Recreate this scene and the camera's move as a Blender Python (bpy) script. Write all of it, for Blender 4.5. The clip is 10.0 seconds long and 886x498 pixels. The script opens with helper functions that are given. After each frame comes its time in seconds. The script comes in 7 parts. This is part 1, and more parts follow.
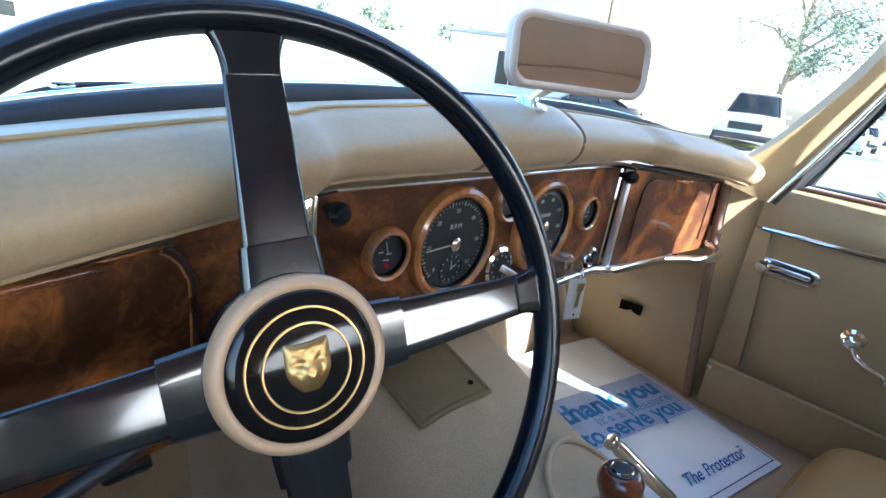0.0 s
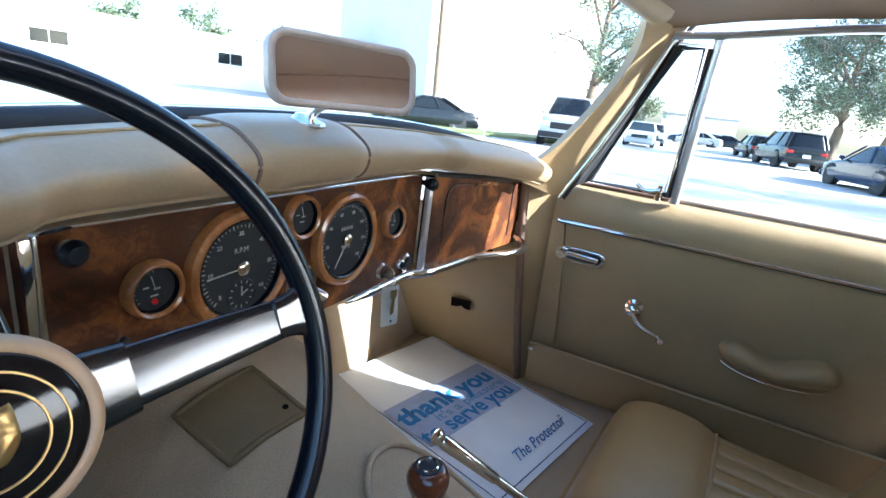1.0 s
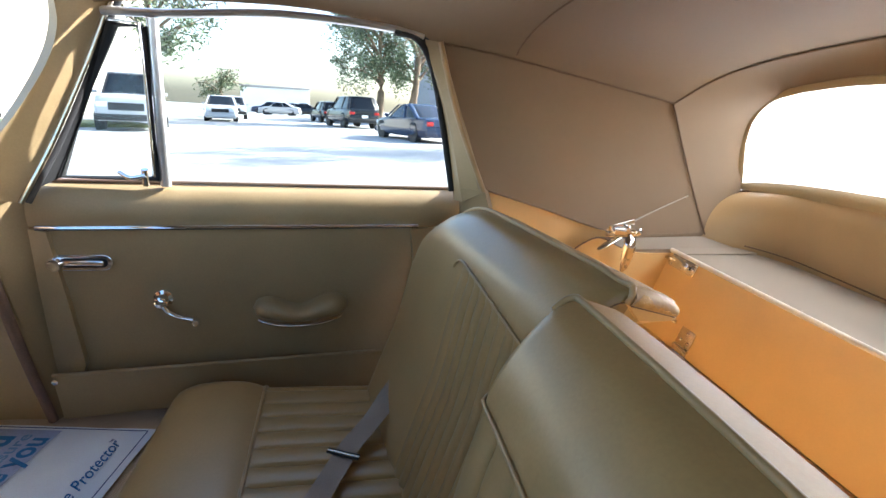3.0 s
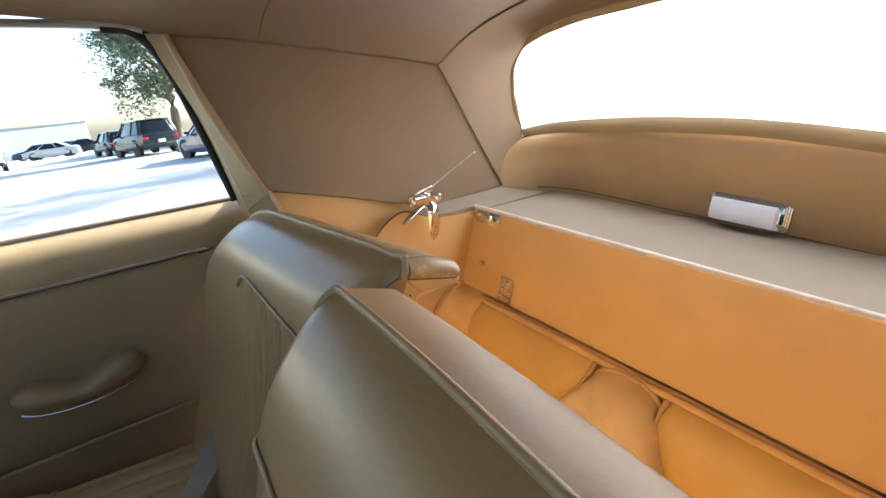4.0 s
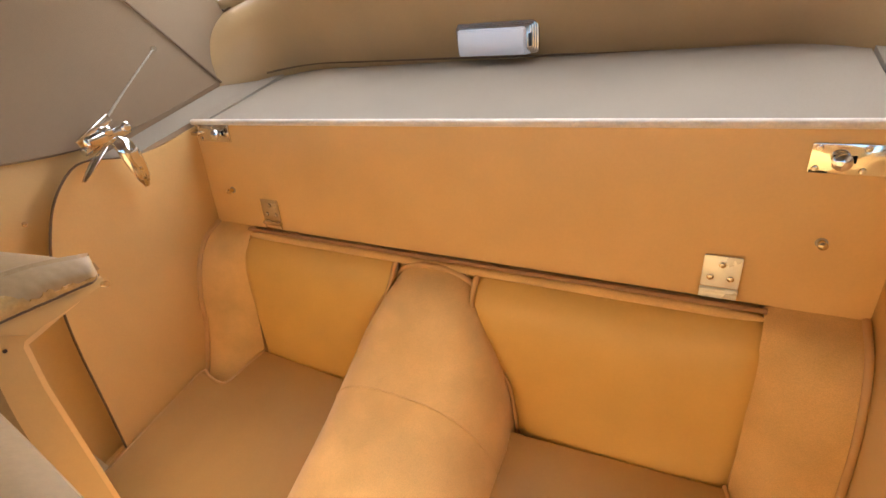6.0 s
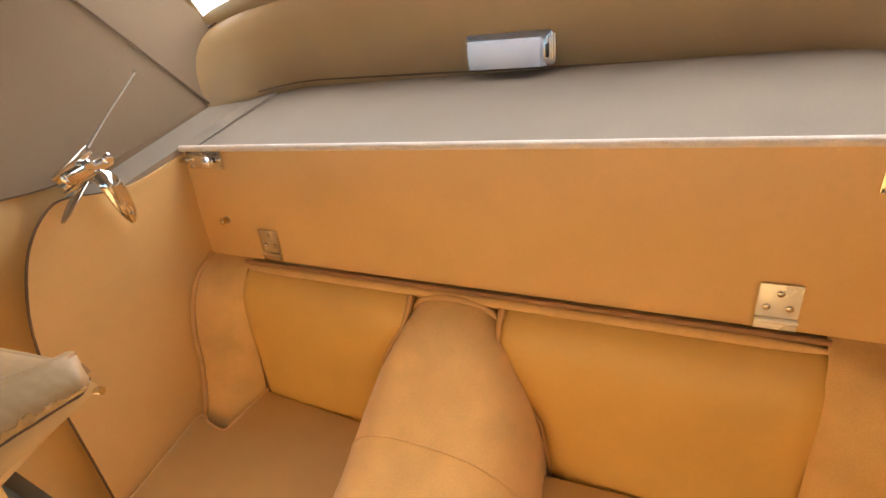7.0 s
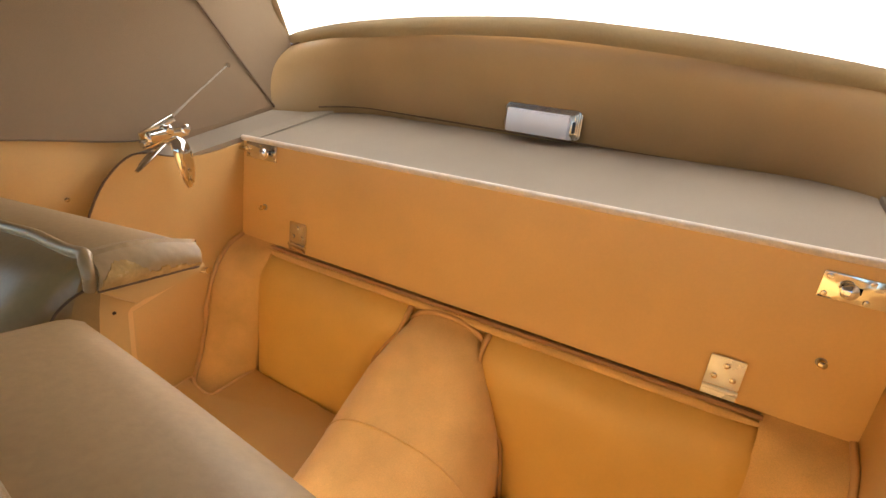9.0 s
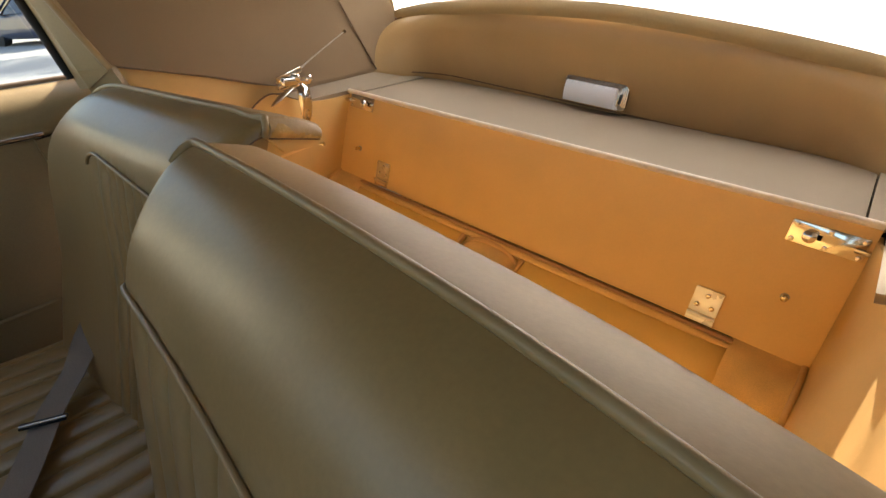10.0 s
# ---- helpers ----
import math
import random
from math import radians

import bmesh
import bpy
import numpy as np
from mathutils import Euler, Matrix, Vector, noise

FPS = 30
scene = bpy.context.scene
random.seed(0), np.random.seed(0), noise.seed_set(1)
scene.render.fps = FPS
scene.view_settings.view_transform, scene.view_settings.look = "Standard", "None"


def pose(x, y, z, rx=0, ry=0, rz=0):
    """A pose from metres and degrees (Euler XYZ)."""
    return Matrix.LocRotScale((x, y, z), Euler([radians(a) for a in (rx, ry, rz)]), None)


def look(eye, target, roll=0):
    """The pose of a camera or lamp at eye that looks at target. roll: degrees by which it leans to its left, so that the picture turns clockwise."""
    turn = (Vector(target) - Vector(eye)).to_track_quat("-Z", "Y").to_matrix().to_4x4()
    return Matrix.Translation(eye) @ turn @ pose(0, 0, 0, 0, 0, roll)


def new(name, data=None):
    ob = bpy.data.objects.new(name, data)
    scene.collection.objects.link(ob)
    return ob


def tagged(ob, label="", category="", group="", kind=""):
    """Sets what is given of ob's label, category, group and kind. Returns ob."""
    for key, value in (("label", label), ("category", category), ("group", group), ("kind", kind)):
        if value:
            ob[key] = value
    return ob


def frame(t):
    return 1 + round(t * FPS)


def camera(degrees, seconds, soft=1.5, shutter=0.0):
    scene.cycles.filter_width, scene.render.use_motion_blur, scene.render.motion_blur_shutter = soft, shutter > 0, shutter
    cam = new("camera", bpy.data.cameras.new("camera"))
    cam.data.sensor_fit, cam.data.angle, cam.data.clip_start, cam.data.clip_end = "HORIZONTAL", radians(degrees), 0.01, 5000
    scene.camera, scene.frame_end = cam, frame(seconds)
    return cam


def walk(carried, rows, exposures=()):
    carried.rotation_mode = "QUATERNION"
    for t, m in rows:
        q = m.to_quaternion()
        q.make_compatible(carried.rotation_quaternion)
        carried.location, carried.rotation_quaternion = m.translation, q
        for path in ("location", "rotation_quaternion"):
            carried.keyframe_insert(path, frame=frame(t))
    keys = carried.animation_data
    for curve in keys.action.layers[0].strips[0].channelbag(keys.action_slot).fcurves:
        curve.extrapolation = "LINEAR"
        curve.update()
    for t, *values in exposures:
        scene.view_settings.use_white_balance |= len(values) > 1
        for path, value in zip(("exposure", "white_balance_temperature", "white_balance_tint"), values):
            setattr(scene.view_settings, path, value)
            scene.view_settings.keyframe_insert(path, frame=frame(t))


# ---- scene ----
cam = camera(83.7, 10.0)
PATH = [
    (0, (-0.475, 0.25, 0.986), (0.897, 1.529, 0.292), 8.0),
    (0.5, (-0.459, 0.222, 0.996), (1.081, 1.328, 0.361), 8.0),
    (1, (-0.432, 0.192, 1.006), (1.281, 1.033, 0.408), 7.7),
    (1.5, (-0.42, 0.163, 0.999), (1.44, 0.618, 0.419), 6.4),
    (2, (-0.429, 0.115, 1.009), (1.481, 0.178, 0.418), 6.1),
    (2.5, (-0.429, 0.057, 1.039), (1.463, -0.235, 0.459), 6.9),
    (2.7, (-0.427, 0.019, 1.042), (1.448, -0.388, 0.477), 6.2),
    (3.8, (-0.414, -0.12, 1.027), (1.229, -1.12, 0.481), -3.5),
    (4, (-0.407, -0.145, 1.021), (1.161, -1.239, 0.435), -5.9),
    (4.5, (-0.393, -0.21, 1.011), (0.96, -1.462, 0.235), -12.1),
    (5, (-0.386, -0.27, 0.986), (0.777, -1.566, 0.002), -15.6),
    (5.5, (-0.373, -0.308, 0.973), (0.647, -1.614, -0.146), -16.5),
    (6.8, (-0.2791, -0.3775, 0.9656), (0.6416, -1.749, -0.1602), -19.4),
    (7, (-0.2661, -0.3855, 0.9766), (0.6497, -1.759, -0.1513), -19.1),
    (7.5, (-0.2361, -0.4056, 0.9959), (0.6682, -1.792, -0.1269), -17.2),
    (8, (-0.236, -0.4095, 0.9975), (0.6385, -1.850, -0.0805), -12.2),
    (8.5, (-0.2494, -0.3614, 1.001), (0.6058, -1.858, -0.01402), -7.5),
    (9, (-0.2989, -0.2766, 0.9899), (0.6257, -1.777, 0.04556), -4.8),
    (9.5, (-0.37, -0.1941, 0.9917), (0.671, -1.622, 0.05394), -3.5),
    (10, (-0.4737, -0.1231, 0.9879), (0.7099, -1.415, 0.02279), -3.2),
]
LIGHT_EXPOSURE = 1.55
walk(cam, [(t, look(eye, target, roll)) for t, eye, target, roll in PATH],
     exposures=[(0, LIGHT_EXPOSURE + 1.24, 5200, 8), (1.0, LIGHT_EXPOSURE + 0.95, 5200, 8), (2.5, LIGHT_EXPOSURE + 0.74, 5650, 10),
                (4.5, LIGHT_EXPOSURE + 0.56, 5750, 11), (5.5, LIGHT_EXPOSURE + 0.56, 5700, 11), (7.0, LIGHT_EXPOSURE + 0.50, 6100, 12),
                (8.5, LIGHT_EXPOSURE + 0.46, 6450, 12), (9.5, LIGHT_EXPOSURE + 0.25, 6700, 12), (10, LIGHT_EXPOSURE + 0.16, 6900, 12)])

# ---------- light: afternoon sun from behind the passenger side, clear sky ----------
SUN_DIR = Vector((-0.215, 1.0, -0.55)).normalized()
world = bpy.data.worlds.new("world")
scene.world = world
world.use_nodes = True
wn = world.node_tree
sky = wn.nodes.new("ShaderNodeTexSky")
sky.sky_type = "NISHITA"
sky.sun_disc = False
sky.sun_elevation = math.asin(-SUN_DIR.z)
sky.sun_rotation = math.atan2(-SUN_DIR.x, -SUN_DIR.y)
sky.dust_density = 2.5
wn.links.new(sky.outputs[0], wn.nodes["Background"].inputs[0])
wn.nodes["Background"].inputs[1].default_value = 0.15
sun = new("sun", bpy.data.lights.new("sun", "SUN"))
sun.data.energy, sun.data.angle, sun.data.color = 5.0, radians(0.6), (1.0, 0.95, 0.86)
sun.matrix_world = look((8, -10, 9), Vector((8, -10, 9)) + SUN_DIR)


# ---------- materials ----------
def material(name, base, rough=0.5, metal=0.0, vary=0.12, scale=6.0, grain=0.0, grain_scale=400.0, bump=0.0,
             coat=0.0, spec=0.5, sheen=0.0, detail=5.0, rough_vary=0.08, stretch=(1, 1, 1), tint=None):
    """Two-scale procedural surface: broad tone drift, fine grain, fine relief."""
    m = bpy.data.materials.new(name)
    m.use_nodes = True
    n, l = m.node_tree.nodes, m.node_tree.links
    p = n["Principled BSDF"]
    p.inputs["Metallic"].default_value = metal
    p.inputs["Specular IOR Level"].default_value = spec
    p.inputs["Coat Weight"].default_value = coat
    p.inputs["Coat Roughness"].default_value = 0.06
    p.inputs["Sheen Weight"].default_value = sheen
    tc = n.new("ShaderNodeTexCoord")
    mp = n.new("ShaderNodeMapping")
    mp.inputs["Scale"].default_value = stretch
    l.new(tc.outputs["Object"], mp.inputs[0])
    big = n.new("ShaderNodeTexNoise")
    big.inputs["Scale"].default_value, big.inputs["Detail"].default_value = scale, detail
    l.new(mp.outputs[0], big.inputs["Vector"])
    fine = n.new("ShaderNodeTexNoise")
    fine.inputs["Scale"].default_value, fine.inputs["Detail"].default_value = grain_scale, 3.0
    l.new(mp.outputs[0], fine.inputs["Vector"])
    ramp = n.new("ShaderNodeValToRGB")
    other = tint or base
    ramp.color_ramp.elements[0].position, ramp.color_ramp.elements[1].position = 0.3, 0.7
    ramp.color_ramp.elements[0].color = (*[max(c * (1 - vary), 0) for c in base], 1)
    ramp.color_ramp.elements[1].color = (*[min(c * (1 + vary), 1) for c in other], 1)
    l.new(big.outputs[0], ramp.inputs[0])
    col = ramp.outputs[0]
    if grain:
        mix = n.new("ShaderNodeMixRGB")
        mix.blend_type = "MULTIPLY"
        mix.inputs[0].default_value = 1.0
        g = n.new("ShaderNodeMapRange")
        g.inputs[1].default_value, g.inputs[2].default_value = 0.3, 0.7
        g.inputs[3].default_value, g.inputs[4].default_value = 1 - grain, 1 + grain * 0.5
        l.new(fine.outputs[0], g.inputs[0])
        l.new(col, mix.inputs[1])
        l.new(g.outputs[0], mix.inputs[2])
        col = mix.outputs[0]
    l.new(col, p.inputs["Base Color"])
    r = n.new("ShaderNodeMapRange")
    r.inputs[3].default_value, r.inputs[4].default_value = max(rough - rough_vary, 0.02), min(rough + rough_vary, 1)
    l.new(big.outputs[0], r.inputs[0])
    l.new(r.outputs[0], p.inputs["Roughness"])
    if bump:
        b = n.new("ShaderNodeBump")
        b.inputs["Strength"].default_value, b.inputs["Distance"].default_value = bump, 0.002
        l.new(fine.outputs[0], b.inputs["Height"])
        l.new(b.outputs[0], p.inputs["Normal"])
    return m


def leather_material(name, base, rough=0.42, vary=0.10, coat=0.0, relief=0.13, grain=0.06):
    """Grained hide: cell relief at about a millimetre, soft creases, uneven sheen."""
    m = material(name, base, rough, vary=vary, scale=5, grain=grain, grain_scale=260, rough_vary=0.10, spec=0.5)
    m.node_tree.nodes["Principled BSDF"].inputs["Coat Weight"].default_value = coat
    m.node_tree.nodes["Principled BSDF"].inputs["Coat Roughness"].default_value = 0.24
    n, l = m.node_tree.nodes, m.node_tree.links
    tc = n.new("ShaderNodeTexCoord")
    cell = n.new("ShaderNodeTexVoronoi")
    cell.feature = "DISTANCE_TO_EDGE"
    cell.inputs["Scale"].default_value = 420
    crease = n.new("ShaderNodeTexNoise")
    crease.inputs["Scale"].default_value, crease.inputs["Detail"].default_value = 22, 4
    l.new(tc.outputs["Object"], cell.inputs["Vector"])
    l.new(tc.outputs["Object"], crease.inputs["Vector"])
    b1 = n.new("ShaderNodeBump")
    b1.inputs["Strength"].default_value, b1.inputs["Distance"].default_value = relief, 0.0006
    b2 = n.new("ShaderNodeBump")
    b2.inputs["Strength"].default_value, b2.inputs["Distance"].default_value = 0.15, 0.004
    l.new(cell.outputs["Distance"], b1.inputs["Height"])
    l.new(crease.outputs[0], b2.inputs["Height"])
    l.new(b2.outputs[0], b1.inputs["Normal"])
    l.new(b1.outputs[0], n["Principled BSDF"].inputs["Normal"])
    return m


def burl_material():
    """Lacquered walnut burl: warped dark figure under a clear coat."""
    m = bpy.data.materials.new("walnut_burl")
    m.use_nodes = True
    n, l = m.node_tree.nodes, m.node_tree.links
    p = n["Principled BSDF"]
    p.inputs["Roughness"].default_value, p.inputs["Coat Weight"].default_value, p.inputs["Coat Roughness"].default_value = 0.6, 0.6, 0.05
    p.inputs["Specular IOR Level"].default_value = 0.15
    tc = n.new("ShaderNodeTexCoord")
    a = n.new("ShaderNodeTexNoise")
    a.inputs["Scale"].default_value, a.inputs["Detail"].default_value, a.inputs["Distortion"].default_value = 7, 8, 2.2
    b = n.new("ShaderNodeTexNoise")
    b.inputs["Scale"].default_value, b.inputs["Detail"].default_value, b.inputs["Distortion"].default_value = 60, 6, 3.0
    l.new(tc.outputs["Object"], a.inputs["Vector"])
    l.new(tc.outputs["Object"], b.inputs["Vector"])
    r = n.new("ShaderNodeValToRGB")
    e = r.color_ramp.elements
    e[0].position, e[0].color = 0.30, (0.026, 0.0094, 0.0038, 1)
    e[1].position, e[1].color = 0.78, (0.36, 0.124, 0.024, 1)
    mid = e.new(0.5)
    mid.color = (0.080, 0.0265, 0.0088, 1)
    add = n.new("ShaderNodeMath")
    add.operation = "MULTIPLY_ADD"
    add.inputs[1].default_value = 0.28
    l.new(b.outputs[0], add.inputs[0])
    sub = n.new("ShaderNodeMath")
    sub.operation = "SUBTRACT"
    sub.inputs[1].default_value = 0.14
    l.new(a.outputs[0], sub.inputs[0])
    l.new(sub.outputs[0], add.inputs[2])
    l.new(add.outputs[0], r.inputs[0])
    l.new(r.outputs[0], p.inputs["Base Color"])
    return m


def pane_material(name, tint=(0.97, 1.0, 0.98), gloss=0.05):
    """Clear pane: straight view through, with a mirror film that grows at grazing angles."""
    m = bpy.data.materials.new(name)
    m.use_nodes = True
    n, l = m.node_tree.nodes, m.node_tree.links
    n.remove(n["Principled BSDF"])
    t = n.new("ShaderNodeBsdfTransparent")
    t.inputs[0].default_value = (*tint, 1)
    g = n.new("ShaderNodeBsdfGlossy")
    g.inputs["Roughness"].default_value = 0.02
    f = n.new("ShaderNodeLayerWeight")
    f.inputs[0].default_value = 0.5
    pw = n.new("ShaderNodeMath")
    pw.operation = "POWER"
    pw.inputs[1].default_value = 5.0
    l.new(f.outputs["Facing"], pw.inputs[0])
    sc = n.new("ShaderNodeMath")
    sc.operation = "MULTIPLY_ADD"
    sc.inputs[1].default_value, sc.inputs[2].default_value = 0.5, gloss * 0.4
    l.new(pw.outputs[0], sc.inputs[0])
    mix = n.new("ShaderNodeMixShader")
    l.new(sc.outputs[0], mix.inputs[0])
    l.new(t.outputs[0], mix.inputs[1])
    l.new(g.outputs[0], mix.inputs[2])
    l.new(mix.outputs[0], n["Material Output"].inputs[0])
    return m


def cloudy_material():
    """Aged clear vinyl: mostly milky, a little see-through, with smears."""
    m = bpy.data.materials.new("cloudy_vinyl")
    m.use_nodes = True
    n, l = m.node_tree.nodes, m.node_tree.links
    n.remove(n["Principled BSDF"])
    t = n.new("ShaderNodeBsdfTransparent")
    d = n.new("ShaderNodeBsdfTranslucent")
    d.inputs[0].default_value = (0.85, 0.88, 0.92, 1)
    no = n.new("ShaderNodeTexNoise")
    no.inputs["Scale"].default_value, no.inputs["Detail"].default_value = 9, 6
    mr = n.new("ShaderNodeMapRange")
    mr.inputs[1].default_value, mr.inputs[2].default_value = 0.3, 0.7
    mr.inputs[3].default_value, mr.inputs[4].default_value = 0.22, 0.50
    mix = n.new("ShaderNodeMixShader")
    l.new(no.outputs[0], mr.inputs[0])
    l.new(mr.outputs[0], mix.inputs[0])
    l.new(t.outputs[0], mix.inputs[1])
    l.new(d.outputs[0], mix.inputs[2])
    l.new(mix.outputs[0], n["Material Output"].inputs[0])
    return m


M = {
    "seat": leather_material("seat_leather", (0.345, 0.216, 0.082), 0.38, coat=0.24, relief=0.08),
    "seat_top": leather_material("seat_top_leather", (0.40, 0.262, 0.120), 0.52, relief=0.08),
    "trim": leather_material("trim_leather", (0.36, 0.257, 0.126), 0.5),
    "pad": leather_material("pad_leather", (0.37, 0.266, 0.150), 0.42),
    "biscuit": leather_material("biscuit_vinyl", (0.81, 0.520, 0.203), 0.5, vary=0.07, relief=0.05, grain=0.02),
    # darker copy of the biscuit vinyl, with shade put into its colour
    "shaded_side_vinyl": leather_material("shaded_side_vinyl", (0.66, 0.415, 0.152), 0.55, vary=0.09, relief=0.05, grain=0.02),
    # rear cushions: the shade low in the well is put into this darker colour
    "cushion": leather_material("shaded_cushion_vinyl", (0.49, 0.298, 0.096), 0.6, relief=0.05, grain=0.02),
    "rear_pad": leather_material("rear_pad_leather", (0.400, 0.256, 0.113), 0.40, coat=0.15, relief=0.05, grain=0.02),
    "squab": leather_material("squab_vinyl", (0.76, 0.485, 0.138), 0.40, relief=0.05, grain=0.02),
    "piping": material("piping", (0.345, 0.222, 0.098), 0.36, vary=0.1, scale=20, bump=0.1),
    "carpet": material("carpet", (0.56, 0.42, 0.258), 0.95, vary=0.14, scale=9, grain=0.30, grain_scale=900, bump=0.7, sheen=0.25, spec=0.1),
    "rear_carpet": material("rear_carpet", (0.785, 0.515, 0.212), 0.95, vary=0.14, scale=11, grain=0.10, grain_scale=700, bump=0.25, sheen=0.25, spec=0.1),
    "hood": material("hood_lining", (0.246, 0.166, 0.094), 0.9, vary=0.07, scale=4, grain=0.10, grain_scale=1200, bump=0.25, sheen=0.2, spec=0.2),
    "hood_seam": material("hood_seam", (0.17, 0.105, 0.058), 0.85, vary=0.1, scale=30, grain=0.1),
    "shelf": material("shelf_cloth", (0.345, 0.275, 0.195), 0.8, vary=0.07, scale=4, grain=0.10, grain_scale=900, bump=0.25, spec=0.3),
    "shelf_edge": material("shelf_edge", (0.85, 0.74, 0.60), 0.7, vary=0.1, scale=30, bump=0.3, grain=0.1),
    "burl": burl_material(),
    "ring_wood": material("ring_wood", (0.36, 0.15, 0.045), 0.25, vary=0.35, scale=30, grain=0.15, grain_scale=300, coat=0.8),
    "chrome": material("chrome", (0.86, 0.86, 0.86), 0.07, metal=1.0, vary=0.03, scale=20, rough_vary=0.03),
    "satin_chrome": material("satin_chrome", (0.74, 0.74, 0.75), 0.30, metal=0.85, vary=0.05, scale=30, rough_vary=0.05),
    "lamp_chrome": material("lamp_chrome", (0.50, 0.47, 0.43), 0.22, metal=1.0, vary=0.08, scale=40, rough_vary=0.05),
    "old_chrome": material("worn_plated_steel", (0.72, 0.66, 0.55), 0.16, metal=1.0, vary=0.15, scale=40, rough_vary=0.08),
    "brass": material("nickel_brass", (0.78, 0.64, 0.38), 0.22, metal=1.0, vary=0.10, scale=25, rough_vary=0.1),
    # whitish, mostly non-metal base: a bright reflection is put into the colour
    "nickel": material("nickel_painted_reflection", (0.98, 0.96, 0.88), 0.28, metal=0.35, vary=0.06, scale=30, rough_vary=0.05),
    "plate_nickel": material("polished_nickel", (0.92, 0.86, 0.70), 0.09, metal=1.0, vary=0.05, scale=30, rough_vary=0.04),
    "steel": material("dull_steel", (0.42, 0.36, 0.28), 0.35, metal=1.0, vary=0.15, scale=60),
    "gold": material("gold_metal", (0.56, 0.38, 0.15), 0.38, metal=1.0, vary=0.15, scale=60, rough_vary=0.1),
    "black": material("black_enamel", (0.004, 0.007, 0.012), 0.24, vary=0.2, scale=15, coat=0.12, spec=0.4, rough_vary=0.06),
    "spoke": material("satin_spoke", (0.004, 0.007, 0.012), 0.12, vary=0.2, scale=12, coat=0.55, spec=0.75, rough_vary=0.03),
    "horn_black": material("horn_black", (0.006, 0.006, 0.007), 0.08, vary=0.2, scale=15, spec=0.35, rough_vary=0.02),
    "satin": material("black_satin", (0.012, 0.012, 0.014), 0.45, vary=0.2, scale=12, grain=0.1),
    "rubber": material("black_rubber", (0.015, 0.015, 0.016), 0.7, vary=0.2, scale=20, bump=0.2),
    "dial": material("dial_black", (0.012, 0.013, 0.014), 0.5, vary=0.15, scale=40),
    "white": material("white_paint", (0.80, 0.79, 0.74), 0.5, vary=0.03, scale=30),
    "red": material("red_lens", (0.6, 0.02, 0.02), 0.2, vary=0.1, scale=20),
    "paper": material("mat_paper", (0.86, 0.91, 0.99), 0.8, vary=0.05, scale=7, grain=0.05, grain_scale=500, bump=0.15),
    "blue_ink": material("blue_ink", (0.035, 0.20, 0.52), 0.7, vary=0.08, scale=30, grain=0.08),
    "mid_ink": material("mid_blue_ink", (0.16, 0.32, 0.58), 0.75, vary=0.1, scale=30, grain=0.1),
    "pale_ink": material("pale_blue_ink", (0.40, 0.48, 0.70), 0.75, vary=0.08, scale=20, grain=0.12, grain_scale=300),
    "dark_ink": material("navy_ink", (0.02, 0.07, 0.25), 0.7, vary=0.1, scale=30),
    "script_ink": material("script_ink", (0.015, 0.15, 0.42), 0.7, vary=0.1, scale=30),
    "belt": material("belt_webbing", (0.30, 0.235, 0.18), 0.75, vary=0.06, scale=20, grain=0.2, grain_scale=700, bump=0.5, spec=0.3),
    "mirror_back": material("mirror_back", (0.44, 0.355, 0.29), 0.32, vary=0.04, scale=5),
    "boss_tan": material("tan_horn_ring", (0.52, 0.335, 0.185), 0.32, vary=0.06, scale=12),
    "lamp_lens": material("lamp_lens", (0.74, 0.75, 0.80), 0.25, vary=0.03, scale=20, spec=0.6),
    "rear_piping": material("rear_piping", (0.62, 0.38, 0.16), 0.5, vary=0.1, scale=20, bump=0.1),
    # brown of the shaded gaps along the rear rail
    "gap_shade_brown": material("gap_shade_brown", (0.42, 0.235, 0.105), 0.6, vary=0.1, scale=20, bump=0.1),
    "dial_mark": material("dial_mark", (0.40, 0.39, 0.35), 0.5, vary=0.05, scale=30),
    "groove": material("dark_wood_groove", (0.045, 0.018, 0.009), 0.5, vary=0.2, scale=30),
    "worn": material("worn_leather_edge", (0.55, 0.345, 0.13), 0.26, vary=0.22, scale=70, grain=0.12, grain_scale=500, bump=0.12),
    "welt": material("brown_welting", (0.20, 0.125, 0.085), 0.8, vary=0.1, scale=30, grain=0.2),
    "shift_wood": material("shift_wood", (0.16, 0.045, 0.018), 0.25, vary=0.4, scale=25, coat=0.8, stretch=(1, 1, 3)),
    "heel": material("heel_pad", (0.20, 0.14, 0.062), 0.75, vary=0.1, scale=12, grain=0.15, grain_scale=500, bump=0.3),
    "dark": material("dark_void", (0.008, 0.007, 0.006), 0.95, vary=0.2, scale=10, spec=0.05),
    "body": material("pale_blue_coachwork", (0.50, 0.60, 0.66), 0.25, vary=0.03, scale=3, coat=0.8),
    "glass": pane_material("clear_glass"),
    "cloudy": cloudy_material(),
}


# ---------- building helpers ----------
REAR = Matrix.Translation((0.0265, -0.859, 0.5085)) @ Matrix.Rotation(radians(-5.3), 4, "Y")


def thing(name, label, category, base=(0, 0, 0), group="", kind="", m=None):
    """A top-level thing: an Empty at its base. m: the frame that its coordinates are in."""
    ob = new(name)
    ob.empty_display_size = 0.02
    ob.matrix_world = (m or Matrix.Identity(4)) @ Matrix.Translation(base)
    BASES[ob.name] = Vector(base)
    return tagged(ob, label, category, group, kind)


BASES = {}


def root(ob):
    while ob.parent:
        ob = ob.parent
    return ob


